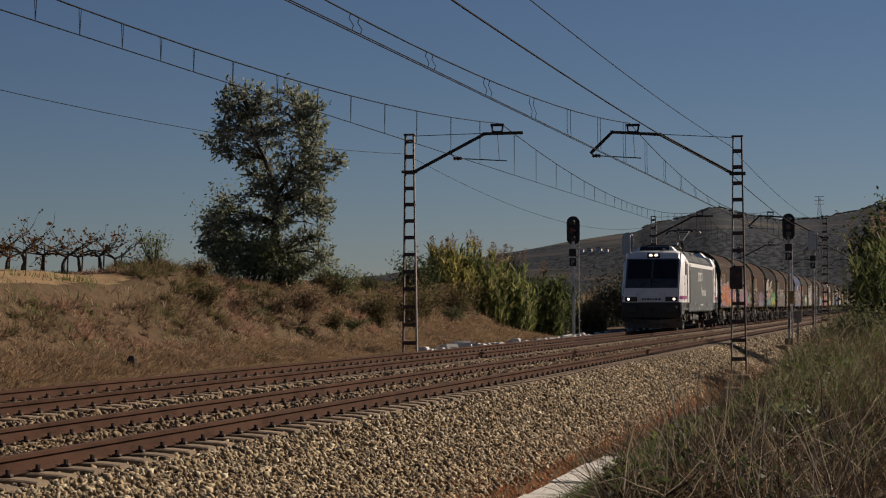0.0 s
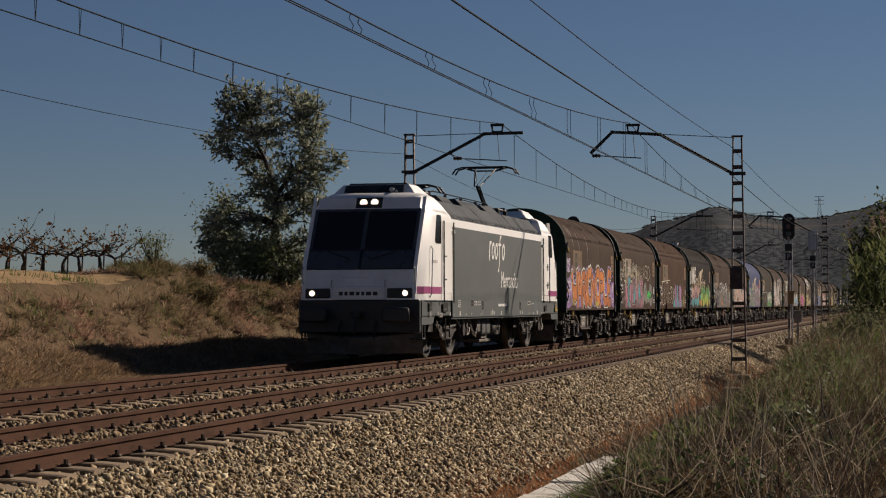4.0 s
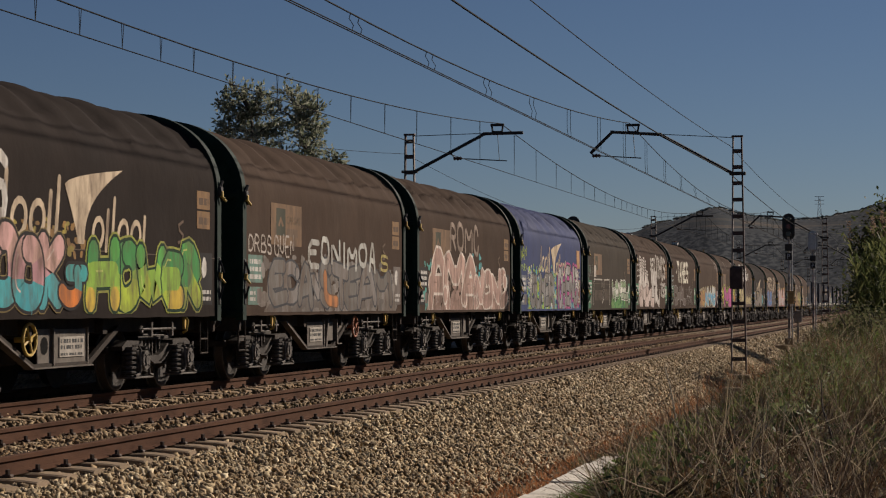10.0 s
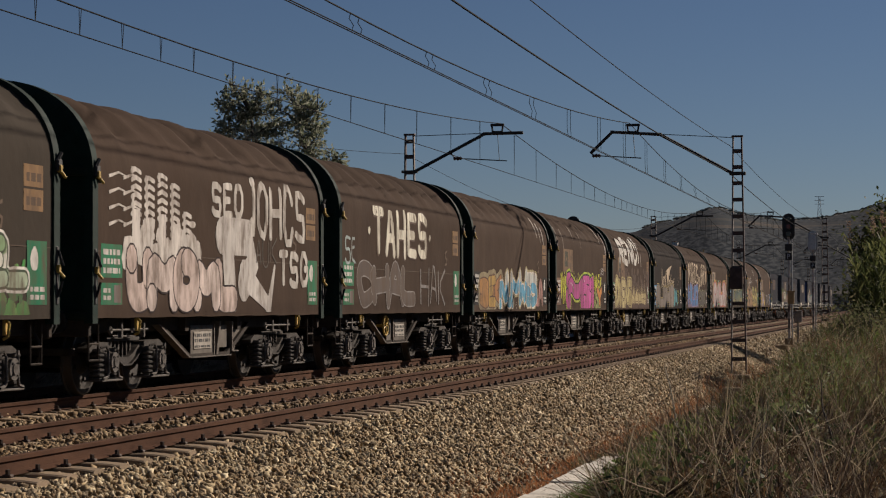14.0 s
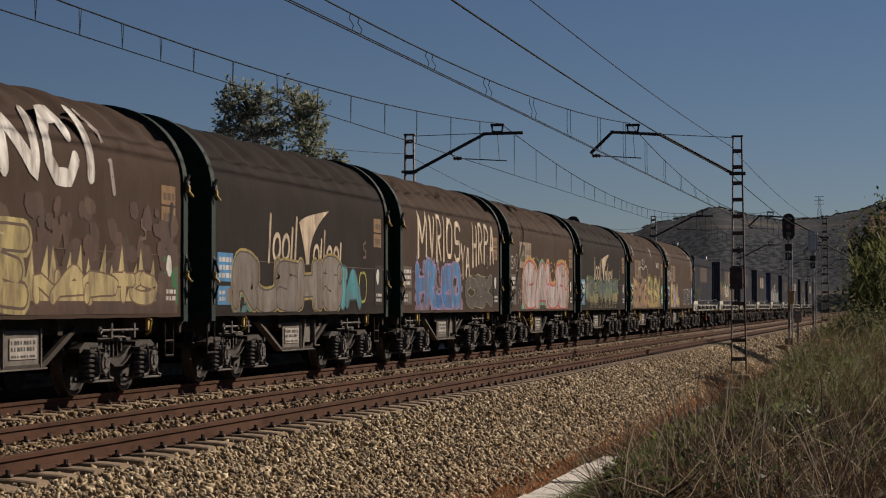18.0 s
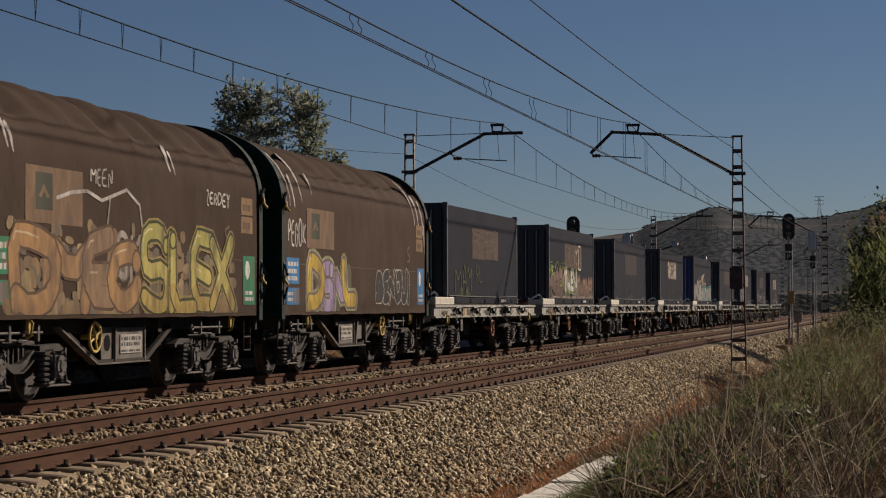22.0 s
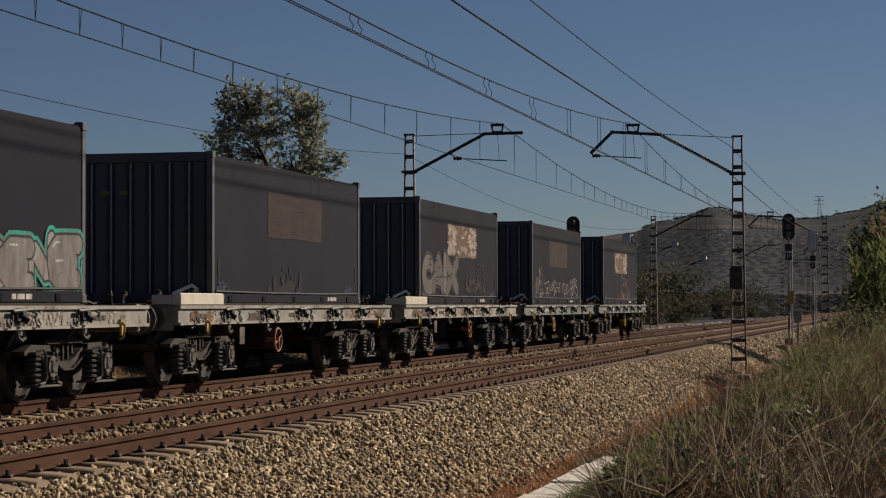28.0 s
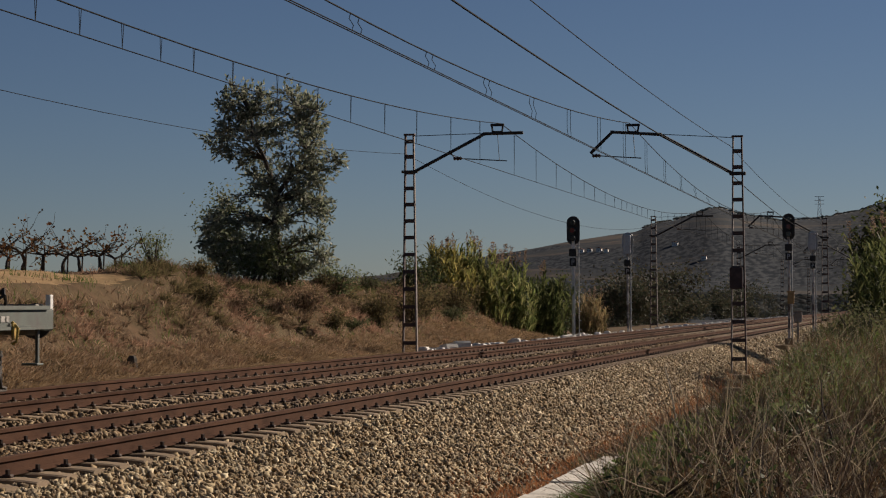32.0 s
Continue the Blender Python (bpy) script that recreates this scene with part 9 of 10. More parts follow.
def limb(g, p, d, length, r, depth, rng, ends, spread=0.55, pieces=4):
    """A crooked, tapering limb that forks; collects where leaves may grow."""
    p, d = Vector(p), Vector(d).normalized()
    for k in range(pieces):
        q = p + d * (length / pieces)
        g.tube(p, q, r * (1 - 0.6 * k / pieces), 6, r * (1 - 0.6 * (k + 1) / pieces), False)
        d = (d + Vector((rng.uniform(-1, 1), rng.uniform(-1, 1), rng.uniform(-0.3, 0.7))) * 0.16).normalized()
        p = q
        if depth <= 1:
            ends.append(tuple(p))
        if depth > 0 and k >= 1:
            for _ in range(2 if k == pieces - 1 else 1):
                nd = (d + Vector((rng.uniform(-1, 1), rng.uniform(-1, 1), rng.uniform(-0.25, 0.8))) * spread).normalized()
                limb(g, p, nd, length * rng.uniform(0.45, 0.66), r * 0.5, depth - 1, rng, ends, spread, 3)


def build_tree(name, label, at, limbs, trunk_r, leaves, leaf_size, mat, seed, fuzz=0.28, depth=2):
    """limbs: list of (direction, length). Leaves sit round the twigs' ends."""
    tree = thing(name, label, "tree", at)
    rng = random.Random(seed)
    g, ends = Geo(), []
    for d, length in limbs:
        limb(g, (rng.uniform(-0.1, 0.1), rng.uniform(-0.1, 0.1), -0.1), d, length, trunk_r * rng.uniform(0.7, 1.0), depth, rng, ends)
    part("trunk", g, BARK, tree)
    nr = np.random.default_rng(seed)
    e = np.array(ends)
    pick = nr.integers(0, len(e), leaves)
    pos = e[pick] + nr.normal(0, fuzz, (leaves, 3)) * np.array([1, 1, 0.8])
    part("crown", fast_mesh("crown", *leaf_arrays(pos, leaf_size, nr, 0.42), mat), None, tree)
    return tree


def twig_leaves(bases, dirs, lengths, per, size, rng, aspect=0.36):
    """Leaves set along the twigs, spreading and pointing outwards."""
    n = len(bases) * per
    u = rng.uniform(0.15, 1.08, n)[:, None]
    d = np.repeat(dirs, per, 0)
    pos = np.repeat(bases, per, 0) + d * np.repeat(lengths, per)[:, None] * u + rng.normal(0, 0.028, (n, 3))
    a = d + rng.normal(0, 0.55, (n, 3))
    a /= np.linalg.norm(a, axis=1, keepdims=True)
    e = np.cross(a, rng.normal(size=(n, 3)))
    e /= np.linalg.norm(e, axis=1, keepdims=True)
    f = np.cross(a, e)
    s = size * rng.uniform(0.55, 1.25, n)[:, None]
    v = np.stack([pos, pos + a * s + e * s * aspect + f * s * 0.1, pos + a * s * 2, pos + a * s - e * s * aspect + f * s * 0.1], 1).reshape(-1, 3)
    t = (np.array([(0, 1, 2), (0, 2, 3)])[None] + 4 * np.arange(n)[:, None, None]).reshape(-1, 3)
    return v, t


def build_bank_tree(x, y):
    """A crooked trunk that forks; boughs lead to leafy sprays that fill an uneven, two-lobed crown."""
    tree = thing("roadside_tree", "bushy silver-green tree on top of the railway bank", "tree", (x, y, float(ground_height(x, y))))
    rng, nr = random.Random(12), np.random.default_rng(12)
    g = Geo()
    spine = [Vector(p) for p in ((0.05, 0, -0.2), (0.1, 0, 0.9), (0.0, 0.05, 1.9), (0.12, 0, 2.7), (-0.05, 0, 3.3))]
    left = [Vector(p) for p in ((-0.05, 0, 3.3), (-0.35, 0.1, 4.0), (-0.7, 0, 4.8), (-0.8, 0.1, 5.4))]
    right = [Vector(p) for p in ((0.1, 0, 2.9), (0.6, -0.1, 3.5), (1.0, 0.1, 4.2), (0.9, 0, 5.0))]
    for line, r0, r1 in ((spine, 0.16, 0.10), (left, 0.085, 0.04), (right, 0.08, 0.035)):
        n = len(line) - 1
        for k in range(n):
            g.tube(line[k], line[k + 1], r0 + (r1 - r0) * k / n, 8, r0 + (r1 - r0) * (k + 1) / n, False)
    nodes = spine[1:] + left[1:] + right[1:]
    # the crown's reach to either side by height
    levels = (0.5, 0.9, 1.4, 2.3, 2.9, 3.4, 3.7, 4.1, 4.4, 4.6, 4.9, 5.15, 5.45, 5.9, 6.2, 6.4)
    west = (-1.8, -2.3, -2.45, -2.4, -1.5, -1.1, -1.05, -1.55, -2.3, -2.8, -2.1, -2.1, -1.5, -2.2, -1.7, -1.2)
    east = (1.5, 2.15, 2.0, 1.9, 1.8, 1.85, 1.95, 2.3, 1.9, 1.8, 1.7, 1.55, 1.8, 1.3, 0.95, 0.7)
    bases, dirs, lens = [], [], []
    made = 0
    while made < 245:
        z = 0.45 + 5.85 * rng.random()
        w, e = float(np.interp(z, levels, west)), float(np.interp(z, levels, east))
        u = rng.betavariate(0.75, 0.75)
        px_, depth = w + 0.15 + (e - w - 0.3) * u, rng.uniform(-1, 1) * 0.42 * (e - w) * math.sqrt(max(0.05, 1 - (2 * u - 1) ** 2))
        # open places where the sky shows through
        if (3.5 < z < 4.4 and -0.1 < px_ < 0.55 and rng.random() < 0.85) or (z > 5.75 and -0.25 < px_ < 0.25) or (2.75 < z < 3.3 and px_ < -1.0) or (1.1 < z < 2.0 and px_ > 1.2 and rng.random() < 0.6):
            continue
        made += 1
        tip = Vector((px_, depth, z))
        root = min(nodes, key=lambda p: (p - tip).length + (2.0 if p.z > z + 0.2 else 0.0))
        bend = Vector((0, 0, 0.12 * (tip - root).length))
        last = root
        for q in range(1, 6):
            p = root.lerp(tip, q / 5) + bend * (4 * q / 5 * (1 - q / 5)) + Vector([rng.uniform(-0.03, 0.03) for _ in range(3)])
            g.tube(last, p, 0.030 * (1.1 - q / 5) + 0.006, 4, 0.030 * (1.0 - q / 5) + 0.006, False)
            last = p
        run = (tip - root).normalized()
        size = rng.uniform(0.24, 0.46)
        for _ in range(10):
            d = (run * 0.45 + Vector((rng.uniform(-1, 1), rng.uniform(-1, 1), rng.uniform(-0.9, 0.9)))).normalized()
            at = tip - run * rng.uniform(0.0, 0.35)
            length = size * rng.uniform(0.7, 1.25)
            g.tube(at, at + d * length, 0.007, 3, 0.003, False)
            bases.append(tuple(at))
            dirs.append(tuple(d))
            lens.append(length)
    part("trunk", g, BARK, tree)
    part("crown", fast_mesh("crown", *twig_leaves(np.array(bases), np.array(dirs), np.array(lens), 8, 0.08, nr, 0.42), TREE_LEAF), None, tree)
    return tree


build_bank_tree(-11.3, 62.0)


def build_bush(label, x, y, r, h, n, mat, seed, leaf=0.06, sink=0.0, name="bush", squash=1.0):
    """A low bush: a stem fan and leaves thinning towards an uneven outline."""
    z = float(ground_height(x, y)) - sink
    bush = thing(name, label, "bush", (x, y, z))
    rng = random.Random(seed)
    nr = np.random.default_rng(seed)
    g = Geo()
    centres = []
    for k in range(9):
        a = rng.uniform(0, 6.28)
        tip = (r * 0.7 * math.cos(a) * rng.uniform(0.2, 1), r * 0.7 * squash * math.sin(a) * rng.uniform(0.2, 1), h * rng.uniform(0.55, 0.95))
        g.tube((tip[0] * 0.1, tip[1] * 0.1, -0.1), tip, 0.03 * h / 2 + 0.01, 5, 0.008)
        for u in (0.35, 0.55, 0.75, 1.0):
            centres.append([c * u for c in tip])
    tagged(part("stem", g, BARK, bush), kind="stuff")
    c = np.array(centres)[nr.integers(0, len(centres), n)]
    pos = c + np.clip(nr.normal(0, 1, (n, 3)), -1.7, 1.7) * np.array([r * 0.26, r * 0.26 * squash, h * 0.15])
    pos[:, 2] = np.abs(pos[:, 2])
    part("foliage", fast_mesh("foliage", *leaf_arrays(pos, leaf, nr, 0.45), mat), None, bush)
    return bush


build_bush("green bush at the foot of the bank tree", -11.6, 60.6, 1.3, 1.5, 2600, LEAF, 31)
build_bush("green bush under the bank tree", -10.9, 62.0, 1.1, 1.5, 2200, LEAF, 44)
build_bush("olive bush beside the bank tree", -13.2, 62.5, 1.2, 2.7, 3200, LEAF, 32)
build_bush("dull green bush on the bank crest", -10.6, 66.5, 1.0, 1.1, 1500, LEAF, 33)
build_bush("thin green weeds on the bank knoll", -11.3, 51.5, 0.8, 0.9, 700, LEAF, 34, 0.04)
build_bush("brown-green bush below the bank crest", -9.6, 60.0, 0.8, 0.9, 1300, SCRUB, 35, 0.05)
build_bush("dark low bush behind the mast", -9.0, 70.5, 1.2, 1.3, 1700, OLIVE_SCRUB, 36, 0.05)
build_bush("dark green bush behind the mast", -9.8, 74.0, 1.4, 1.6, 2000, DARK_LEAF, 37, 0.06)
build_bush("brown tangled bush in front of the reeds", -8.9, 77.5, 1.2, 1.2, 2400, OLIVE_SCRUB, 41, 0.05)
build_bush("dull olive bush beside the mast", -9.4, 67.5, 1.1, 1.1, 2200, OLIVE_SCRUB, 42, 0.05)
build_bush("brown dry bush on the bank slope", -9.0, 72.5, 0.9, 1.0, 1800, OLIVE_SCRUB, 43, 0.045)
build_bush("dark green bush beside the giant reeds", -7.2, 91.0, 1.1, 2.7, 4200, DARK_LEAF, 38, 0.075)
build_bush("tan-brown dry bush beside the signal", -8.6, 108.0, 1.4, 1.5, 1800, WARM_RANK, 39, 0.07)
build_bush("dull green bush beyond the signal", -9.5, 99.0, 1.3, 2.2, 2000, LEAF, 40, 0.08)


rb = random.Random(77)
for k in range(16):
    bx, by = rb.uniform(-11.0, -8.6), 50 + 34 * rb.random()
    build_bush("small %s bush on the railway bank" % ("dull olive", "brown dry", "grey-green")[k % 3], bx, by, rb.uniform(0.5, 0.9), rb.uniform(0.3, 0.6), 1000, (OLIVE_SCRUB, SCRUB, GREY_GREEN)[k % 3], 200 + k, 0.04)


def build_reeds(label, x, y, rx, ry, h, n, seed, leaf_mat, plumed=0.82):
    """Giant reeds: canes with long arching leaves, some with plumes."""
    rng = np.random.default_rng(seed)
    z0 = float(ground_height(x, y))
    clump = thing("giant_reeds", label, "reeds", (x, y, z0), "giant reeds")
    a, r = rng.uniform(0, 2 * np.pi, n), np.sqrt(rng.uniform(0, 1, n))
    bx, by = rx * r * np.cos(a), ry * r * np.sin(a)
    bz = ground_height(x + bx, y + by) - z0 - 0.05
    hh = h * rng.uniform(0.45, 1.05, n) * (1 - 0.30 * r * r)
    lx, ly = rng.normal(-0.03, 0.13, n), rng.normal(0, 0.13, n)
    g = Geo()
    for i in range(n):
        g.tube((bx[i], by[i], bz[i]), (bx[i] + lx[i] * hh[i], by[i] + ly[i] * hh[i], bz[i] + hh[i]), 0.014, 4, 0.006, False)
    tagged(part("cane", g, REED_GREEN, clump), kind="stuff")
    m = 26
    u = rng.uniform(0.04, 1.0, (n, m))
    base = np.stack([bx[:, None] + lx[:, None] * hh[:, None] * u, by[:, None] + ly[:, None] * hh[:, None] * u, bz[:, None] + hh[:, None] * u], 2).reshape(-1, 3)
    v, t = blade_arrays(base, rng.uniform(0.22, 0.6, n * m), rng.uniform(0.04, 0.085, n * m), rng.uniform(0.6, 2.2, n * m), rng)
    tagged(part("leaf", fast_mesh("leaf", v, t, leaf_mat), None, clump), kind="stuff")
    top = hh > np.quantile(hh, plumed)
    k = int(top.sum())
    tips = np.stack([bx + lx * hh, by + ly * hh, bz + hh], 1)[top]
    pts = np.repeat(tips, 36, 0) + np.stack([rng.normal(0, 0.03, k * 36), rng.normal(0, 0.03, k * 36), rng.uniform(-0.05, 0.5, k * 36)], 1)
    tagged(part("plume", fast_mesh("plume", *leaf_arrays(pts, 0.06, rng, 0.3), PLUME), None, clump), kind="stuff")
    return clump


build_reeds("yellowing giant reeds on the top of the bank", -10.1, 81.5, 0.85, 1.3, 2.1, 110, 51, REED_YELLOW, 0.9)
build_reeds("tall yellow-green giant reeds with brown plumes", -9.1, 83.5, 1.0, 1.5, 2.75, 150, 52, REED_MIX, 0.88)
build_reeds("tall green giant reeds with brown plumes", -8.2, 85.5, 0.9, 1.5, 3.1, 130, 56, REED_GREEN, 0.85)
build_reeds("dark green giant reeds thinning out beside the track", -7.3, 88.0, 0.75, 1.6, 2.9, 110, 53, REED_DARK, 0.97)
build_reeds("low tan dry reeds beside the signal", -7.6, 102.0, 0.9, 1.6, 2.0, 90, 57, REED_TAN, 0.95)
build_reeds("tall giant reeds with plumes on the near bank", 7.45, 62.0, 0.7, 4.0, 3.1, 170, 54, REED_DARK, 0.95)
build_bush("dark green bush below the near bank reeds", 6.9, 68.0, 1.2, 2.4, 4200, DARK_LEAF, 55, 0.07)


def build_vine(x, y, seed):
    """A short gnarled trunk with long sprawling canes and few leaves."""
    rng = random.Random(seed)
    vine = thing("grape_vine", "bare gnarled grape vine with few autumn leaves", "vine", (x, y, float(ground_height(x, y)) - 0.03), "grape vines")
    g = Geo()
    p = Vector((0, 0, 0))
    for k in range(4):
        q = p + Vector((rng.uniform(-0.06, 0.06), rng.uniform(-0.06, 0.06), rng.uniform(0.09, 0.15)))
        g.tube(p, q, 0.065 - 0.007 * k, 6, 0.058 - 0.007 * k, False)
        p = q
    part("trunk", g, BARK, vine)
    g = Geo()
    ends = []
    for k in range(6):
        a = (0.0, math.pi)[k % 2] + rng.uniform(-0.7, 0.7)
        d = Vector((math.cos(a), math.sin(a), rng.uniform(0.15, 0.9))).normalized()
        q, r = p, 0.026
        for j in range(6):
            e = q + d * rng.uniform(0.14, 0.24)
            g.tube(q, e, r, 5, r * 0.78, False)
            d = (d + Vector((rng.uniform(-0.35, 0.35), rng.uniform(-0.35, 0.35), rng.uniform(-0.35, 0.3)))).normalized()
            q, r = e, r * 0.78
            if j > 0:
                ends.append(tuple(e))
            if j > 1 and rng.random() < 0.7:
                s = e + Vector((rng.uniform(-0.2, 0.2), rng.uniform(-0.2, 0.2), rng.uniform(0.05, 0.35)))
                g.tube(e, s, 0.008, 4, 0.003, False)
                ends.append(tuple(s))
    tagged(part("cane", g, BARK, vine), kind="stuff")
    nr = np.random.default_rng(seed)
    n = 80
    pos = np.array(ends)[nr.integers(0, len(ends), n)] + nr.normal(0, 0.05, (n, 3))
    tagged(part("leaf", fast_mesh("leaf", *leaf_arrays(pos, 0.05, nr, 0.8), VINE_LEAF), None, vine), kind="stuff")
    part("stake", Geo().tube((0.06, 0, -0.1), (0.08, 0.02, rng.uniform(0.5, 0.8)), 0.022, 6), BARK, vine)
    return vine


for k, (vx, vy) in enumerate([(-14.6, 48.2), (-13.9, 49.0), (-13.1, 49.8), (-12.35, 50.4), (-15.4, 50.5), (-14.5, 51.5), (-13.7, 52.2), (-16.6, 49.0), (-15.9, 47.0), (-12.9, 53.0), (-17.3, 52.0), (-16.2, 53.0)]):
    build_vine(vx, vy, 70 + k)


def stem_arrays(base, length, width, rise, rng, bends=5):
    """Arching ribbons that start at a steep or shallow angle and sag towards the tip."""
    n = len(base)
    az = rng.uniform(0, 2 * np.pi, n)
    d = np.stack([np.cos(az) * np.cos(rise), np.sin(az) * np.cos(rise), np.sin(rise)], 1)
    step = (np.asarray(length) / bends)[:, None]
    p, rows = base.copy(), []
    side = np.cross(d, rng.normal(size=(n, 3)))
    side /= np.linalg.norm(side, axis=1, keepdims=True)
    for k in range(bends + 1):
        w = (np.asarray(width) * np.ones(n) * (1 - 0.75 * k / bends) / 2)[:, None]
        rows += [p - side * w, p + side * w]
        d = d + rng.normal(0, 0.13, (n, 3)) - np.array([0, 0, 0.11])
        d /= np.linalg.norm(d, axis=1, keepdims=True)
        p = p + d * step
    v = np.stack(rows, 1).reshape(-1, 3)
    quad = np.concatenate([[(2 * k, 2 * k + 1, 2 * k + 3), (2 * k, 2 * k + 3, 2 * k + 2)] for k in range(bends)])
    t = (quad[None] + 2 * (bends + 1) * np.arange(n)[:, None, None]).reshape(-1, 3)
    return v, t


def build_right_bank():
    rng = np.random.default_rng(22)

    def strip(n, x0, x1, y0, y1, power, per, spread):
        x, y = tuft_points(n, x0, x1, y0, y1, power, rng, per, spread)
        keep = (x > 8.4 - 0.152 * y) & ((x > 5.0 + 0.3 * wave(x, y, 0.8, 2)) | (y > 30))
        return x[keep], y[keep]

    # rank grass in tufts of several tones, with bare dark gaps between them
    per = 18
    for count, mat, lo, hi, label in ((36000, RANK, -0.4, 9, "rank brown and olive grass on the near bank"), (13000, DARK_RANK, -9, 9, "dark grass tufts on the near bank"), (22000, WARM_RANK, -9, 0.05, "rusty brown dead grass on the near bank")):
        x, y = strip(count, 4.5, 8.4, 10.5, 72, 1.5, per, 0.08)
        patch = wave(x, y, 1.6, 3) + 0.7 * wave(x, y, 3.7, 6)
        keep = (patch > lo) & (patch < hi)
        x, y = x[keep], y[keep]
        tall = 0.12 + 0.3 * (0.5 + 0.5 * wave(x, y, 2.9, 8)) * rng.uniform(0.4, 1.3, len(x))
        h = tall * np.clip(0.45 + (x - 4.5) * 0.5, 0.45, 1.1)
        stuff("bank_grass", blade_arrays(on_ground(x, y), h, rng.uniform(0.005, 0.014, len(x)), rng.uniform(0.6, 2.0, len(x)), rng), mat, label, "grass")
    # brambles and dead stems arching every way
    for count, l0, l1, w0, w1, r0, r1, mat, name, label in (
            (5600, 0.3, 0.98, 0.007, 0.016, 0.2, 1.35, BRAMBLE, "bramble_stems", "brown arching bramble stems on the near bank"),
            (2600, 0.3, 0.8, 0.006, 0.012, 0.1, 1.4, DARK_BRAMBLE, "dead_stems", "dark dead stems tangled in the bank grass"),
            (2700, 0.35, 0.95, 0.006, 0.013, 0.4, 1.5, PALE_STALK, "dead_stalks", "thin pale dead stalks standing in the bank grass")):
        x, y = strip(count, 4.9, 8.3, 13, 62, 1.5, 6, 0.22)
        stuff(name, stem_arrays(on_ground(x, y, 0.02), rng.uniform(l0, l1, len(x)) * np.clip(0.5 + (x - 4.7) * 0.45, 0.5, 1.1), rng.uniform(w0, w1, len(x)), rng.uniform(r0, r1, len(x)), rng), mat, label, "stalks")
    # small leaves of weeds and brambles in dense patches
    for count, x0, x1, y0, y1, mat, top, label in ((34000, 4.5, 6.2, 15.5, 60, LUSH, 0.34, "small green leaves of weeds along the channel"), (14000, 5.2, 8.2, 13, 62, DARK_LEAF, 0.38, "dark green bramble leaves on the near bank"),
                                                  (13000, 6.2, 8.3, 26, 66, LEAF, 0.5, "olive leaves of shrubs on the upper bank")):
        x, y = strip(count, x0, x1, y0, y1, 1.4, 60, 0.17)
        keep = wave(x, y, 1.1, 11) + 0.6 * wave(x, y, 2.7, 1) > -0.25
        x, y = x[keep], y[keep]
        pos = on_ground(x, y, 0.0)
        pos[:, 2] += top * rng.uniform(0.03, 1.0, len(x)) ** 1.4
        stuff("bank_leaves", leaf_arrays(pos, 0.03, rng, 0.5), mat, label, "weeds")
    # weeds lying over the far stretch of the channel, and fringing its near edge
    x, y = tuft_points(9000, 3.75, 4.9, 28.5, 62, 1.3, rng, 20, 0.16)
    stuff("channel_weeds", blade_arrays(on_ground(x, y), rng.uniform(0.1, 0.34, len(x)), 0.011, 1.3, rng), GREY_GREEN, "dull green weeds overgrowing the concrete channel", "weeds")
    x, y = tuft_points(5000, 3.75, 4.9, 28.5, 60, 1.3, rng, 8, 0.2)
    stuff("channel_stems", stem_arrays(on_ground(x, y), rng.uniform(0.2, 0.55, len(x)), 0.009, rng.uniform(0.2, 1.4, len(x)), rng), BRAMBLE, "brown stems lying over the concrete channel", "weeds")
    x, y = tuft_points(13000, 4.62, 5.6, 15.5, 42, 1.2, rng, 26, 0.14)
    stuff("verge_weeds", blade_arrays(on_ground(x, y), rng.uniform(0.12, 0.36, len(x)), 0.010, 1.2, rng), LUSH, "green weeds fringing the concrete channel", "weeds")
    x, y = tuft_points(19000, 3.0, 4.1, 15.5, 80, 1.3, rng, 5, 0.16)
    stuff("ditch_weeds", blade_arrays(on_ground(x, y), rng.uniform(0.04, 0.19, len(x)), 0.014, 1.0, rng), REDWEED, "low reddish dry weeds at the ballast foot", "weeds")
    x, y = tuft_points(500, 3.0, 4.2, 40, 72, 1.0, rng, 14, 0.12)
    stuff("ditch_stalks", blade_arrays(on_ground(x, y), rng.uniform(0.2, 0.6, len(x)), 0.012, 0.6, rng), REDWEED, "reddish stalks in the ditch", "stalks")
    # straw-pale and green grass on the crest
    for count, mat, label in ((5200, RANK, "rank straw-brown grass on the crest of the near bank"), (1500, WARM_RANK, "rusty tall grass on the upper bank"), (2600, LUSH, "tall green grass on the upper bank")):
        x, y = strip(count, 6.2, 8.3, 24, 66, 1.1, 16, 0.16)
        stuff("tall_grass", blade_arrays(on_ground(x, y), rng.uniform(0.3, 0.85, len(x)), 0.012, 0.9, rng), mat, label, "grass")
    for k, (bx, by, r, h) in enumerate([(6.95, 22, 0.5, 0.5), (7.3, 46, 1.0, 1.2), (6.5, 40, 0.6, 0.5)]):
        build_bush("dull olive shrub in the near bank grass", bx, by, r, h, 1500, (LEAF, GREY_GREEN, SCRUB)[k % 3], 80 + k, 0.045, 0.05)


build_right_bank()


STALK = material("bleached_stalk", (0.68, 0.6, 0.46), 0.9, 0, 0.2, 8, 0.1, spec=0.1)


def dead_stem(label, pts, r, mat):
    """A single dead stem standing out of the bank grass, thinning along its way."""
    x, y = pts[0]
    z0 = float(ground_height(x, y))
    g = Geo()
    rise = [(pts[0][0], pts[0][1], z0 - 0.05)] + [(a, b, z0 + c) for a, b, c in pts[1:]]
    n = len(rise) - 1
    for k in range(n):
        g.tube(rise[k], rise[k + 1], r * (1 - 0.7 * k / n), 6, r * (1 - 0.7 * (k + 1) / n), False)
    tagged(part("dead_stem", g, mat), label, "stem", "dead stems on the bank")


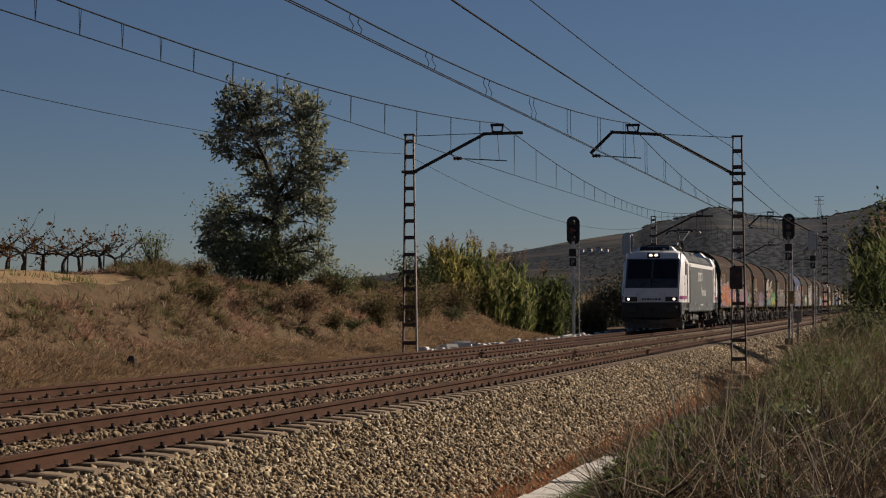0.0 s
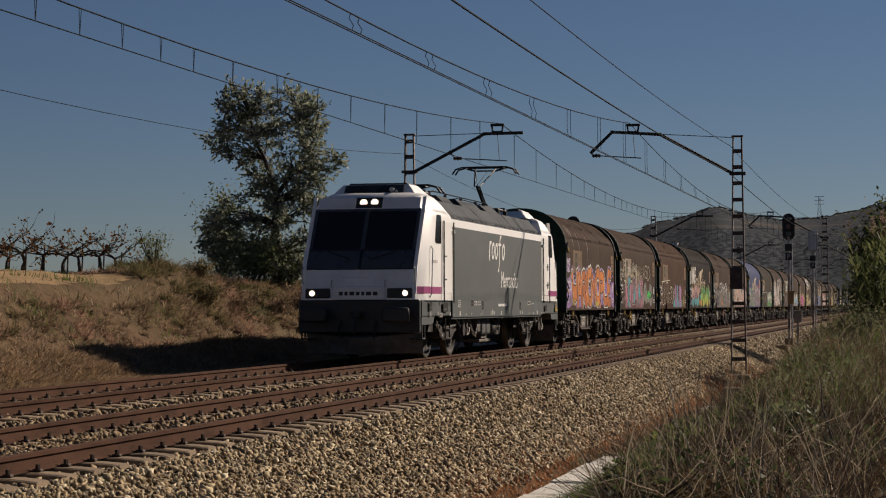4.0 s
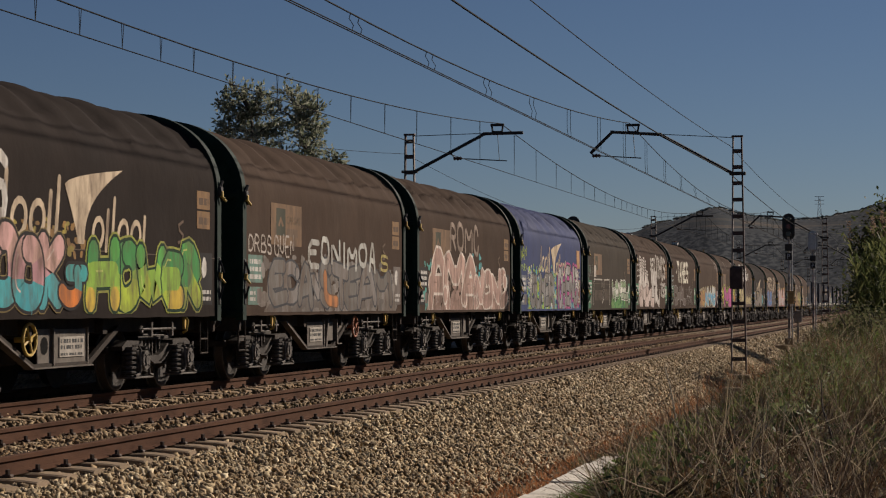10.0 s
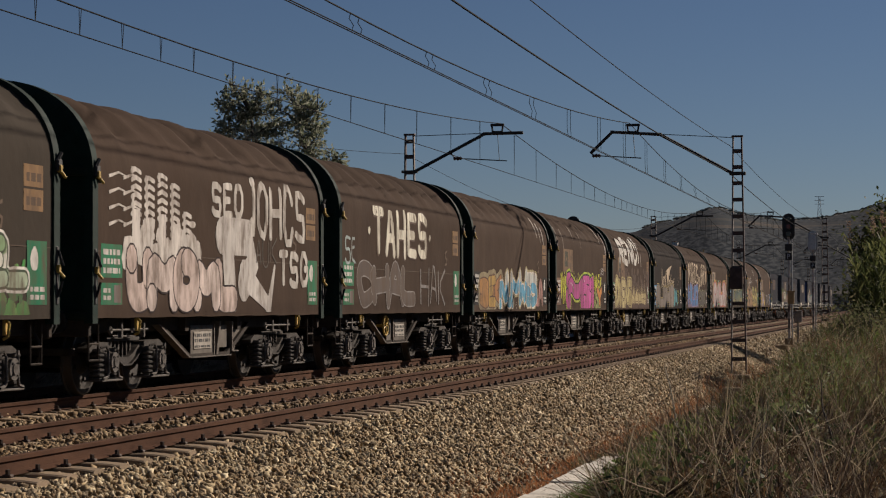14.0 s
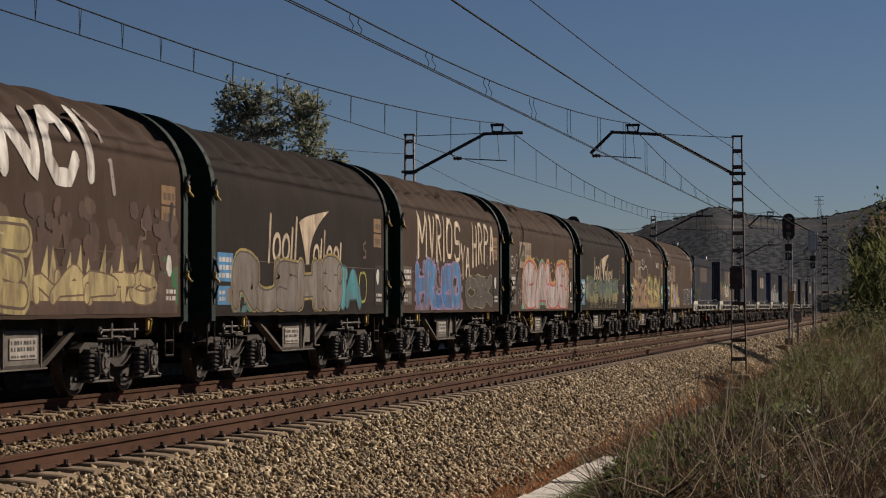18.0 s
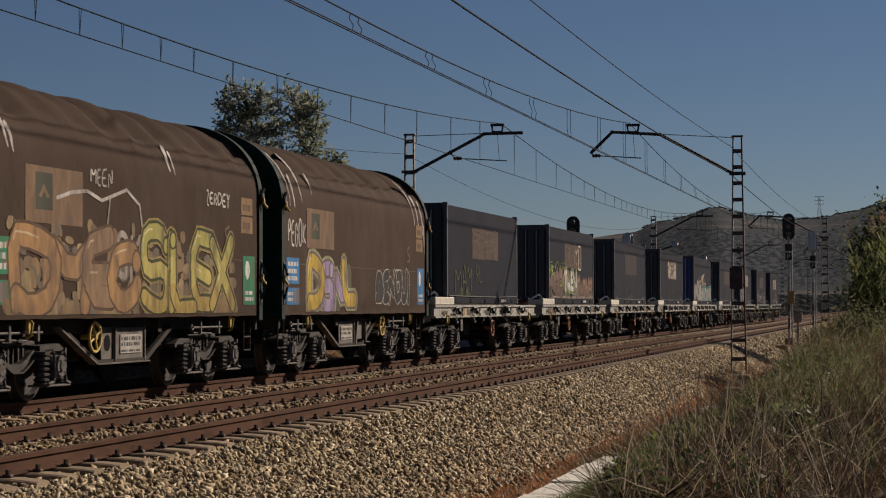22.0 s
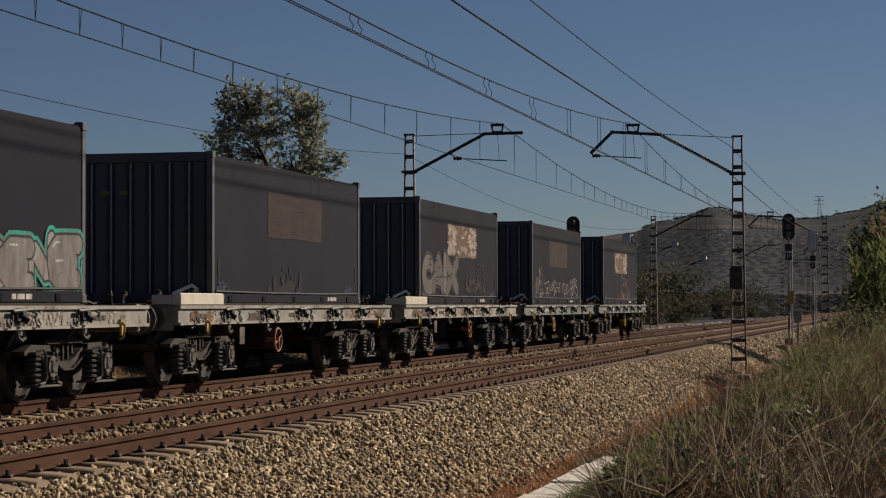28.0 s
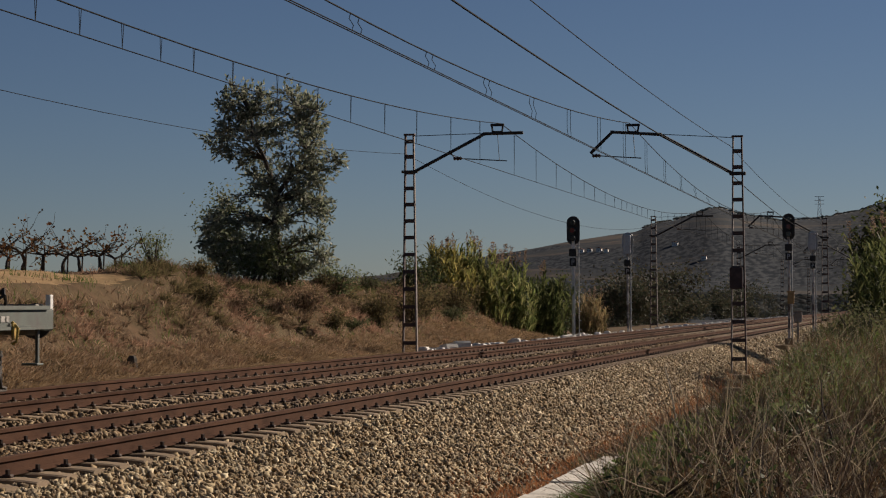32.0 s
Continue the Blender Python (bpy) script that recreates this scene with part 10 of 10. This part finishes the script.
dead_stem("long pale dead stalk leaning over the bank grass", [(6.12, 20.0), (6.07, 20.0, 0.35), (6.01, 20.0, 0.7), (5.95, 20.05, 0.9)], 0.012, STALK)
dead_stem("thick dark dead stem in the bank grass", [(7.62, 19.0), (7.58, 19.0, 0.3), (7.50, 19.05, 0.55), (7.49, 19.1, 0.8)], 0.014, BARK)
dead_stem("thick dark dead stem in the bank grass", [(7.10, 19.4), (7.22, 19.4, 0.22), (7.38, 19.4, 0.38), (7.55, 19.5, 0.62)], 0.013, BARK)
dead_stem("long pale dead stalk leaning over the bank grass", [(6.9, 18.0), (6.98, 18.0, 0.3), (7.1, 18.0, 0.55)], 0.010, STALK)
dead_stem("long pale dead stalk leaning over the bank grass", [(6.6, 17.0), (6.5, 17.0, 0.3), (6.36, 17.0, 0.5)], 0.010, STALK)
build_tree("far_bank_tree", "dark leafy tree behind the near bank reeds", (8.2, 84.0, float(ground_height(8.2, 84.0))), [((0, 0, 1), 2.6), ((-0.4, 0.2, 1), 2.2), ((0.5, 0, 1), 2.2)], 0.12, 5000, 0.13, DARK_LEAF, 61, 0.4)


def far_woods():
    """Trees of the valley and the hills, too many to count."""
    rng = np.random.default_rng(23)
    d = np.concatenate([rng.uniform(400, 900, 9000), rng.uniform(800, 1450, 22000)])
    x, y = 8.34 - rng.uniform(-0.02, 0.3, len(d)) * d, d
    level = ground_height(x, y)
    grove = 0.6 * wave(x, y, 0.025, 1) + 0.5 * wave(x, y, 0.07, 4) + 0.5 * np.sin(level * 0.42 + 1.5 * wave(x, y, 0.012, 2)) + 0.3 * rng.normal(0, 1, len(x)) + 0.9 * smooth_step(42, 60, level) + 0.5 * (d < 800)
    ridge = (d > 1290) & (d < 1400) & (level > 50)
    keep = ((grove > 0.45) & (d < 800)) | (ridge & (rng.uniform(0, 1, len(x)) < 0.6))
    x, y, d = x[keep], y[keep], d[keep]
    n = len(x)
    r = rng.uniform(0.6, 1.7, n) * np.where(d < 800, 1.4, 1.0)
    # each crown is an uneven dome of two rings and a top
    q = 7
    ring = np.linspace(0, 2 * np.pi, q, endpoint=False)
    unit = np.concatenate([np.stack([np.cos(ring), np.sin(ring), np.full(q, -0.25)], 1), np.stack([0.78 * np.cos(ring + 0.4), 0.78 * np.sin(ring + 0.4), np.full(q, 0.55)], 1), [[0, 0, 1.0]]])
    v = (unit[None] * rng.uniform(0.8, 1.25, (n, 2 * q + 1, 1))) * r[:, None, None] * np.array([1.1, 1.1, 0.62])
    v += np.stack([x, y, ground_height(x, y) + 0.35 * r], 1)[:, None, :]
    i, j = np.arange(q), (np.arange(q) + 1) % q
    tri = np.concatenate([np.stack([i, j, q + j], 1), np.stack([i, q + j, q + i], 1), np.stack([q + i, q + j, np.full(q, 2 * q)], 1)])
    tri = tri[None] + (2 * q + 1) * np.arange(n)[:, None, None]
    tagged(new("far_woods", fast_mesh("far_woods", v.reshape(-1, 3), tri.reshape(-1, 3), FAR_TREE, True)), "blue-grey woods on the distant hills, haze painted into their colour", "woods", kind="stuff")
    # nearer trees of the valley, leaf by leaf
    parts = []
    for k in range(70):
        dist = rng.uniform(135, 420)
        bear = rng.uniform(0.045, 0.17)
        px = 8.34 - bear * dist
        if px > -9.5:
            px = -10 - rng.uniform(0, 6)
        h = rng.uniform(2.4, 4.6)
        gz0 = float(ground_height(px, dist))
        m = 1500
        c = np.array([px, dist, gz0 + h * 0.55])
        lumps = c + rng.normal(0, 1, (9, 3)) * np.array([h * 0.28, h * 0.28, h * 0.2])
        pos = lumps[rng.integers(0, 9, m)] + rng.normal(0, 1, (m, 3)) * h * 0.13
        pos[:, 2] = np.maximum(pos[:, 2], gz0)
        parts.append(leaf_arrays(pos, 0.12, rng, 0.6))
    stuff("valley_trees", joined(parts), VALLEY_LEAF, "dark trees in the valley beyond the line", "woods")


far_woods()

# ---- lineside details ----
def build_channel():
    ch = thing("concrete_channel", "pale concrete drainage channel edge beside the ditch", "channel", (0, 0, 0))
    rng = random.Random(4)
    for k in range(34):
        y0 = 13.0 + 1.5 * k
        dz, dx = rng.uniform(-0.015, 0.015), rng.uniform(-0.02, 0.02)
        broken = y0 > 28 and k not in (20, 24, 25)
        if not broken:
            part("slab", Geo().box(3.92 + dx, 4.66 + dx, y0, y0 + 1.48, -1.4, -0.91 + dz, 0.02), SLAB, ch)
    return ch


SLAB = material("pale_concrete_slab", (0.62, 0.58, 0.51), 0.9, 0, 0.12, 3, 0.25, 40, (0.33, 0.28, 0.22), 0.35, 1.4, random=0.08)
RUBBLE = material("white_rubble", (0.62, 0.60, 0.56), 0.9, 0, 0.15, 6, 0.3, 30, (0.42, 0.38, 0.33), 0.35, 4, random=0.15)
build_channel()


def lump(sx, sy, sz, seed):
    rng = random.Random(seed)
    g = Geo().box(-sx, sx, -sy, sy, 0, sz, min(sx, sy, sz) * 0.25)
    g.v = [tuple(c * rng.uniform(0.85, 1.12) for c in v) for v in g.v]
    return g


for k, (bx, by, s) in enumerate([(-6.2, 64.2, 0.16), (-6.0, 63.2, 0.2), (-6.35, 62.4, 0.13), (-6.1, 65.6, 0.12), (-5.9, 78.5, 0.14), (-5.9, 80.5, 0.1), (-5.95, 83.0, 0.13), (-5.9, 84.6, 0.16), (-5.9, 57.0, 0.1), (-6.05, 63.7, 0.11), (-5.95, 64.9, 0.24), (-5.9, 65.8, 0.13), (-5.9, 81.6, 0.12), (-5.9, 85.6, 0.18), (-5.85, 86.4, 0.16), (-5.9, 92.0, 0.1), (-5.9, 95.0, 0.14), (3.9, 76.0, 0.16), (4.2, 77.0, 0.22), (3.6, 75.2, 0.13), (4.75, 29.0, 0.1), (4.8, 33.5, 0.12), (4.85, 39.0, 0.12), (4.7, 25.6, 0.07)]):
    z = float(ground_height(bx, by))
    ob = part("rubble_block", lump(s * 1.3, s, s * 1.5, k), RUBBLE, loc=(bx, by, z - 0.02))
    ob.rotation_euler = (0.1, 0.15 * (k % 3 - 1), k)
    tagged(ob, "pale broken concrete block beside the line", "rubble", "concrete rubble")


def edge_stones():
    rng = random.Random(8)
    g = Geo()
    for k in range(420):
        y = 62 + 180 * rng.random() ** 1.2
        x = -6.2 + rng.uniform(-0.3, 0.25)
        s = rng.uniform(0.04, 0.13) * (1.35 if rng.random() < 0.3 else 1.0)
        z = float(ground_height(x, y))
        g.box(x - s, x + s, y - s * rng.uniform(0.8, 2), y + s, z - 0.02, z + s * 1.5, s * 0.3)
    tagged(part("edge_stones", g, RUBBLE), "pale stones along the ballast edge", "stones", kind="stuff")


edge_stones()
st = float(ground_height(-7.75, 40.9))
ob = part("stump", Geo().loft([[(0.13 * math.cos(a) * k, 0.13 * math.sin(a) * k, z) for a in (0, 0.8, 1.6, 2.4, 3.1, 3.9, 4.7, 5.5)] for z, k in ((-0.08, 1.3), (0.06, 1.0), (0.2, 0.85), (0.27, 0.5))]), BARK, loc=(-7.75, 40.9, st))
tagged(ob, "short dark weathered stump in the dry grass", "stump")

# crossing slabs and cable chamber at the foot of the second signal
for k, (x0, x1, y0, y1, z0, z1) in enumerate([(2.3, 2.9, 91.0, 92.0, -1.2, -0.5), (3.3, 3.9, 87.0, 88.0, -1.5, -0.6), (4.05, 4.5, 46.8, 47.5, -1.4, -0.62)]):
    ob = part("cable_chamber", Geo().box(x0, x1, y0, y1, z0, z1, 0.03), SLAB if k == 1 else CONCRETE)
    tagged(ob, "low weathered concrete cable chamber beside the track", "cable chamber", "cable chambers")
ob = part("relay_box", Geo().box(-0.05, 0.05, -0.05, 0.05, -0.6, 0.65).box(-0.2, 0.2, -0.15, 0.15, 0.6, 1.1, 0.03).box(-0.24, 0.24, -0.19, 0.19, 1.1, 1.15, 0.02), LIGHT_PANEL, loc=(2.75, 101.5, -0.2))
tagged(ob, "small ochre-grey relay cabinet beside the signal", "cabinet")


def build_house(x, y, w, dep, h, seed):
    z = float(ground_height(x, y)) - 0.5
    house = thing("farmhouse", "small distant white farmhouse with tiled roof", "house", (x, y, z), "distant farmhouses")
    part("wall", Geo().box(-w / 2, w / 2, -dep / 2, dep / 2, 0, h), WHITE_PAINT, house)
    part("roof", Geo().prism([(-w / 2 - 0.3, h), (w / 2 + 0.3, h), (0, h + w * 0.22)], "y", -dep / 2 - 0.3, dep / 2 + 0.3), ROOF_TILE, house)
    for k in range(3):
        part("window", Geo().box(-w / 2 + w * (k + 0.5) / 3 - 0.07 * w, -w / 2 + w * (k + 0.5) / 3 + 0.07 * w, -dep / 2 - 0.05, -dep / 2 + 0.02, h * 0.4, h * 0.7), BLACK_PAINT, house)


ROOF_TILE = material("terracotta_roof", (0.22, 0.10, 0.06), 0.9, 0, 0.2, 1, 0.2)
for k, (bear, dist, w) in enumerate([(0.1592, 1088, 4.5), (0.155, 1082, 4.0), (0.1503, 1072, 4.5), (0.1132, 1032, 4.5), (0.0993, 972, 3.5), (0.1467, 1060, 3.0)]):
    build_house(8.34 - bear * dist, dist - 3, w * 0.62, 3.2, 2.1, k)


def build_pylon():
    x, y = 8.34 - 0.0445 * 1390, 1390
    p = thing("transmission_pylon", "distant lattice transmission pylon on the ridge", "pylon", (x, y, float(ground_height(x, y))))
    for sx in (-1, 1):
        for sy in (-1, 1):
            part("leg", Geo().tube((sx * 1.6, sy * 1.6, 0), (sx * 0.4, sy * 0.4, 17), 0.14, 4), GALVANISED, p)
    for z in (12, 14.5, 17):
        part("crossarm", Geo().tube((-3.2, 0, z), (3.2, 0, z), 0.16, 4), GALVANISED, p)
    for k in range(6):
        w = 1.6 - 0.2 * k
        part("brace", Geo().tube((-w, -w, 2.6 * k), (w - 0.2, -w + 0.2, 2.6 * k + 2.6), 0.09, 4).tube((w, -w, 2.6 * k), (-w + 0.2, -w + 0.2, 2.6 * k + 2.6), 0.09, 4), GALVANISED, p)


build_pylon()

# ---- motion of the train ----
def lead(t):
    """Place along the line of the first hooded wagon's front at t seconds."""
    return 116.40 - 13.0165 * t - 0.02278 * t * t - 0.00021976 * t ** 3


def motions():
    for ob, o in MOVING:
        walk(ob, [(t, pose(TRAIN_X, lead(t) + o, TRAIN_Z)) for t in range(0, 33, 2)])
    # wheels roll with the train: one row a frame, shared by all wheels of one size
    for r in (0.46, 0.62):
        same = [w for w, radius in TURNING if radius == r]
        walk(same[0], [(k / FPS, pose(0, 0, 0, math.degrees(lead(0) - lead(k / FPS)) / r % 360)) for k in range(961)])
        keys = same[0].animation_data
        for w in same[1:]:
            w.rotation_mode = "QUATERNION"
            mine = w.animation_data_create()
            mine.action = keys.action
            mine.action_slot = keys.action_slot


motions()
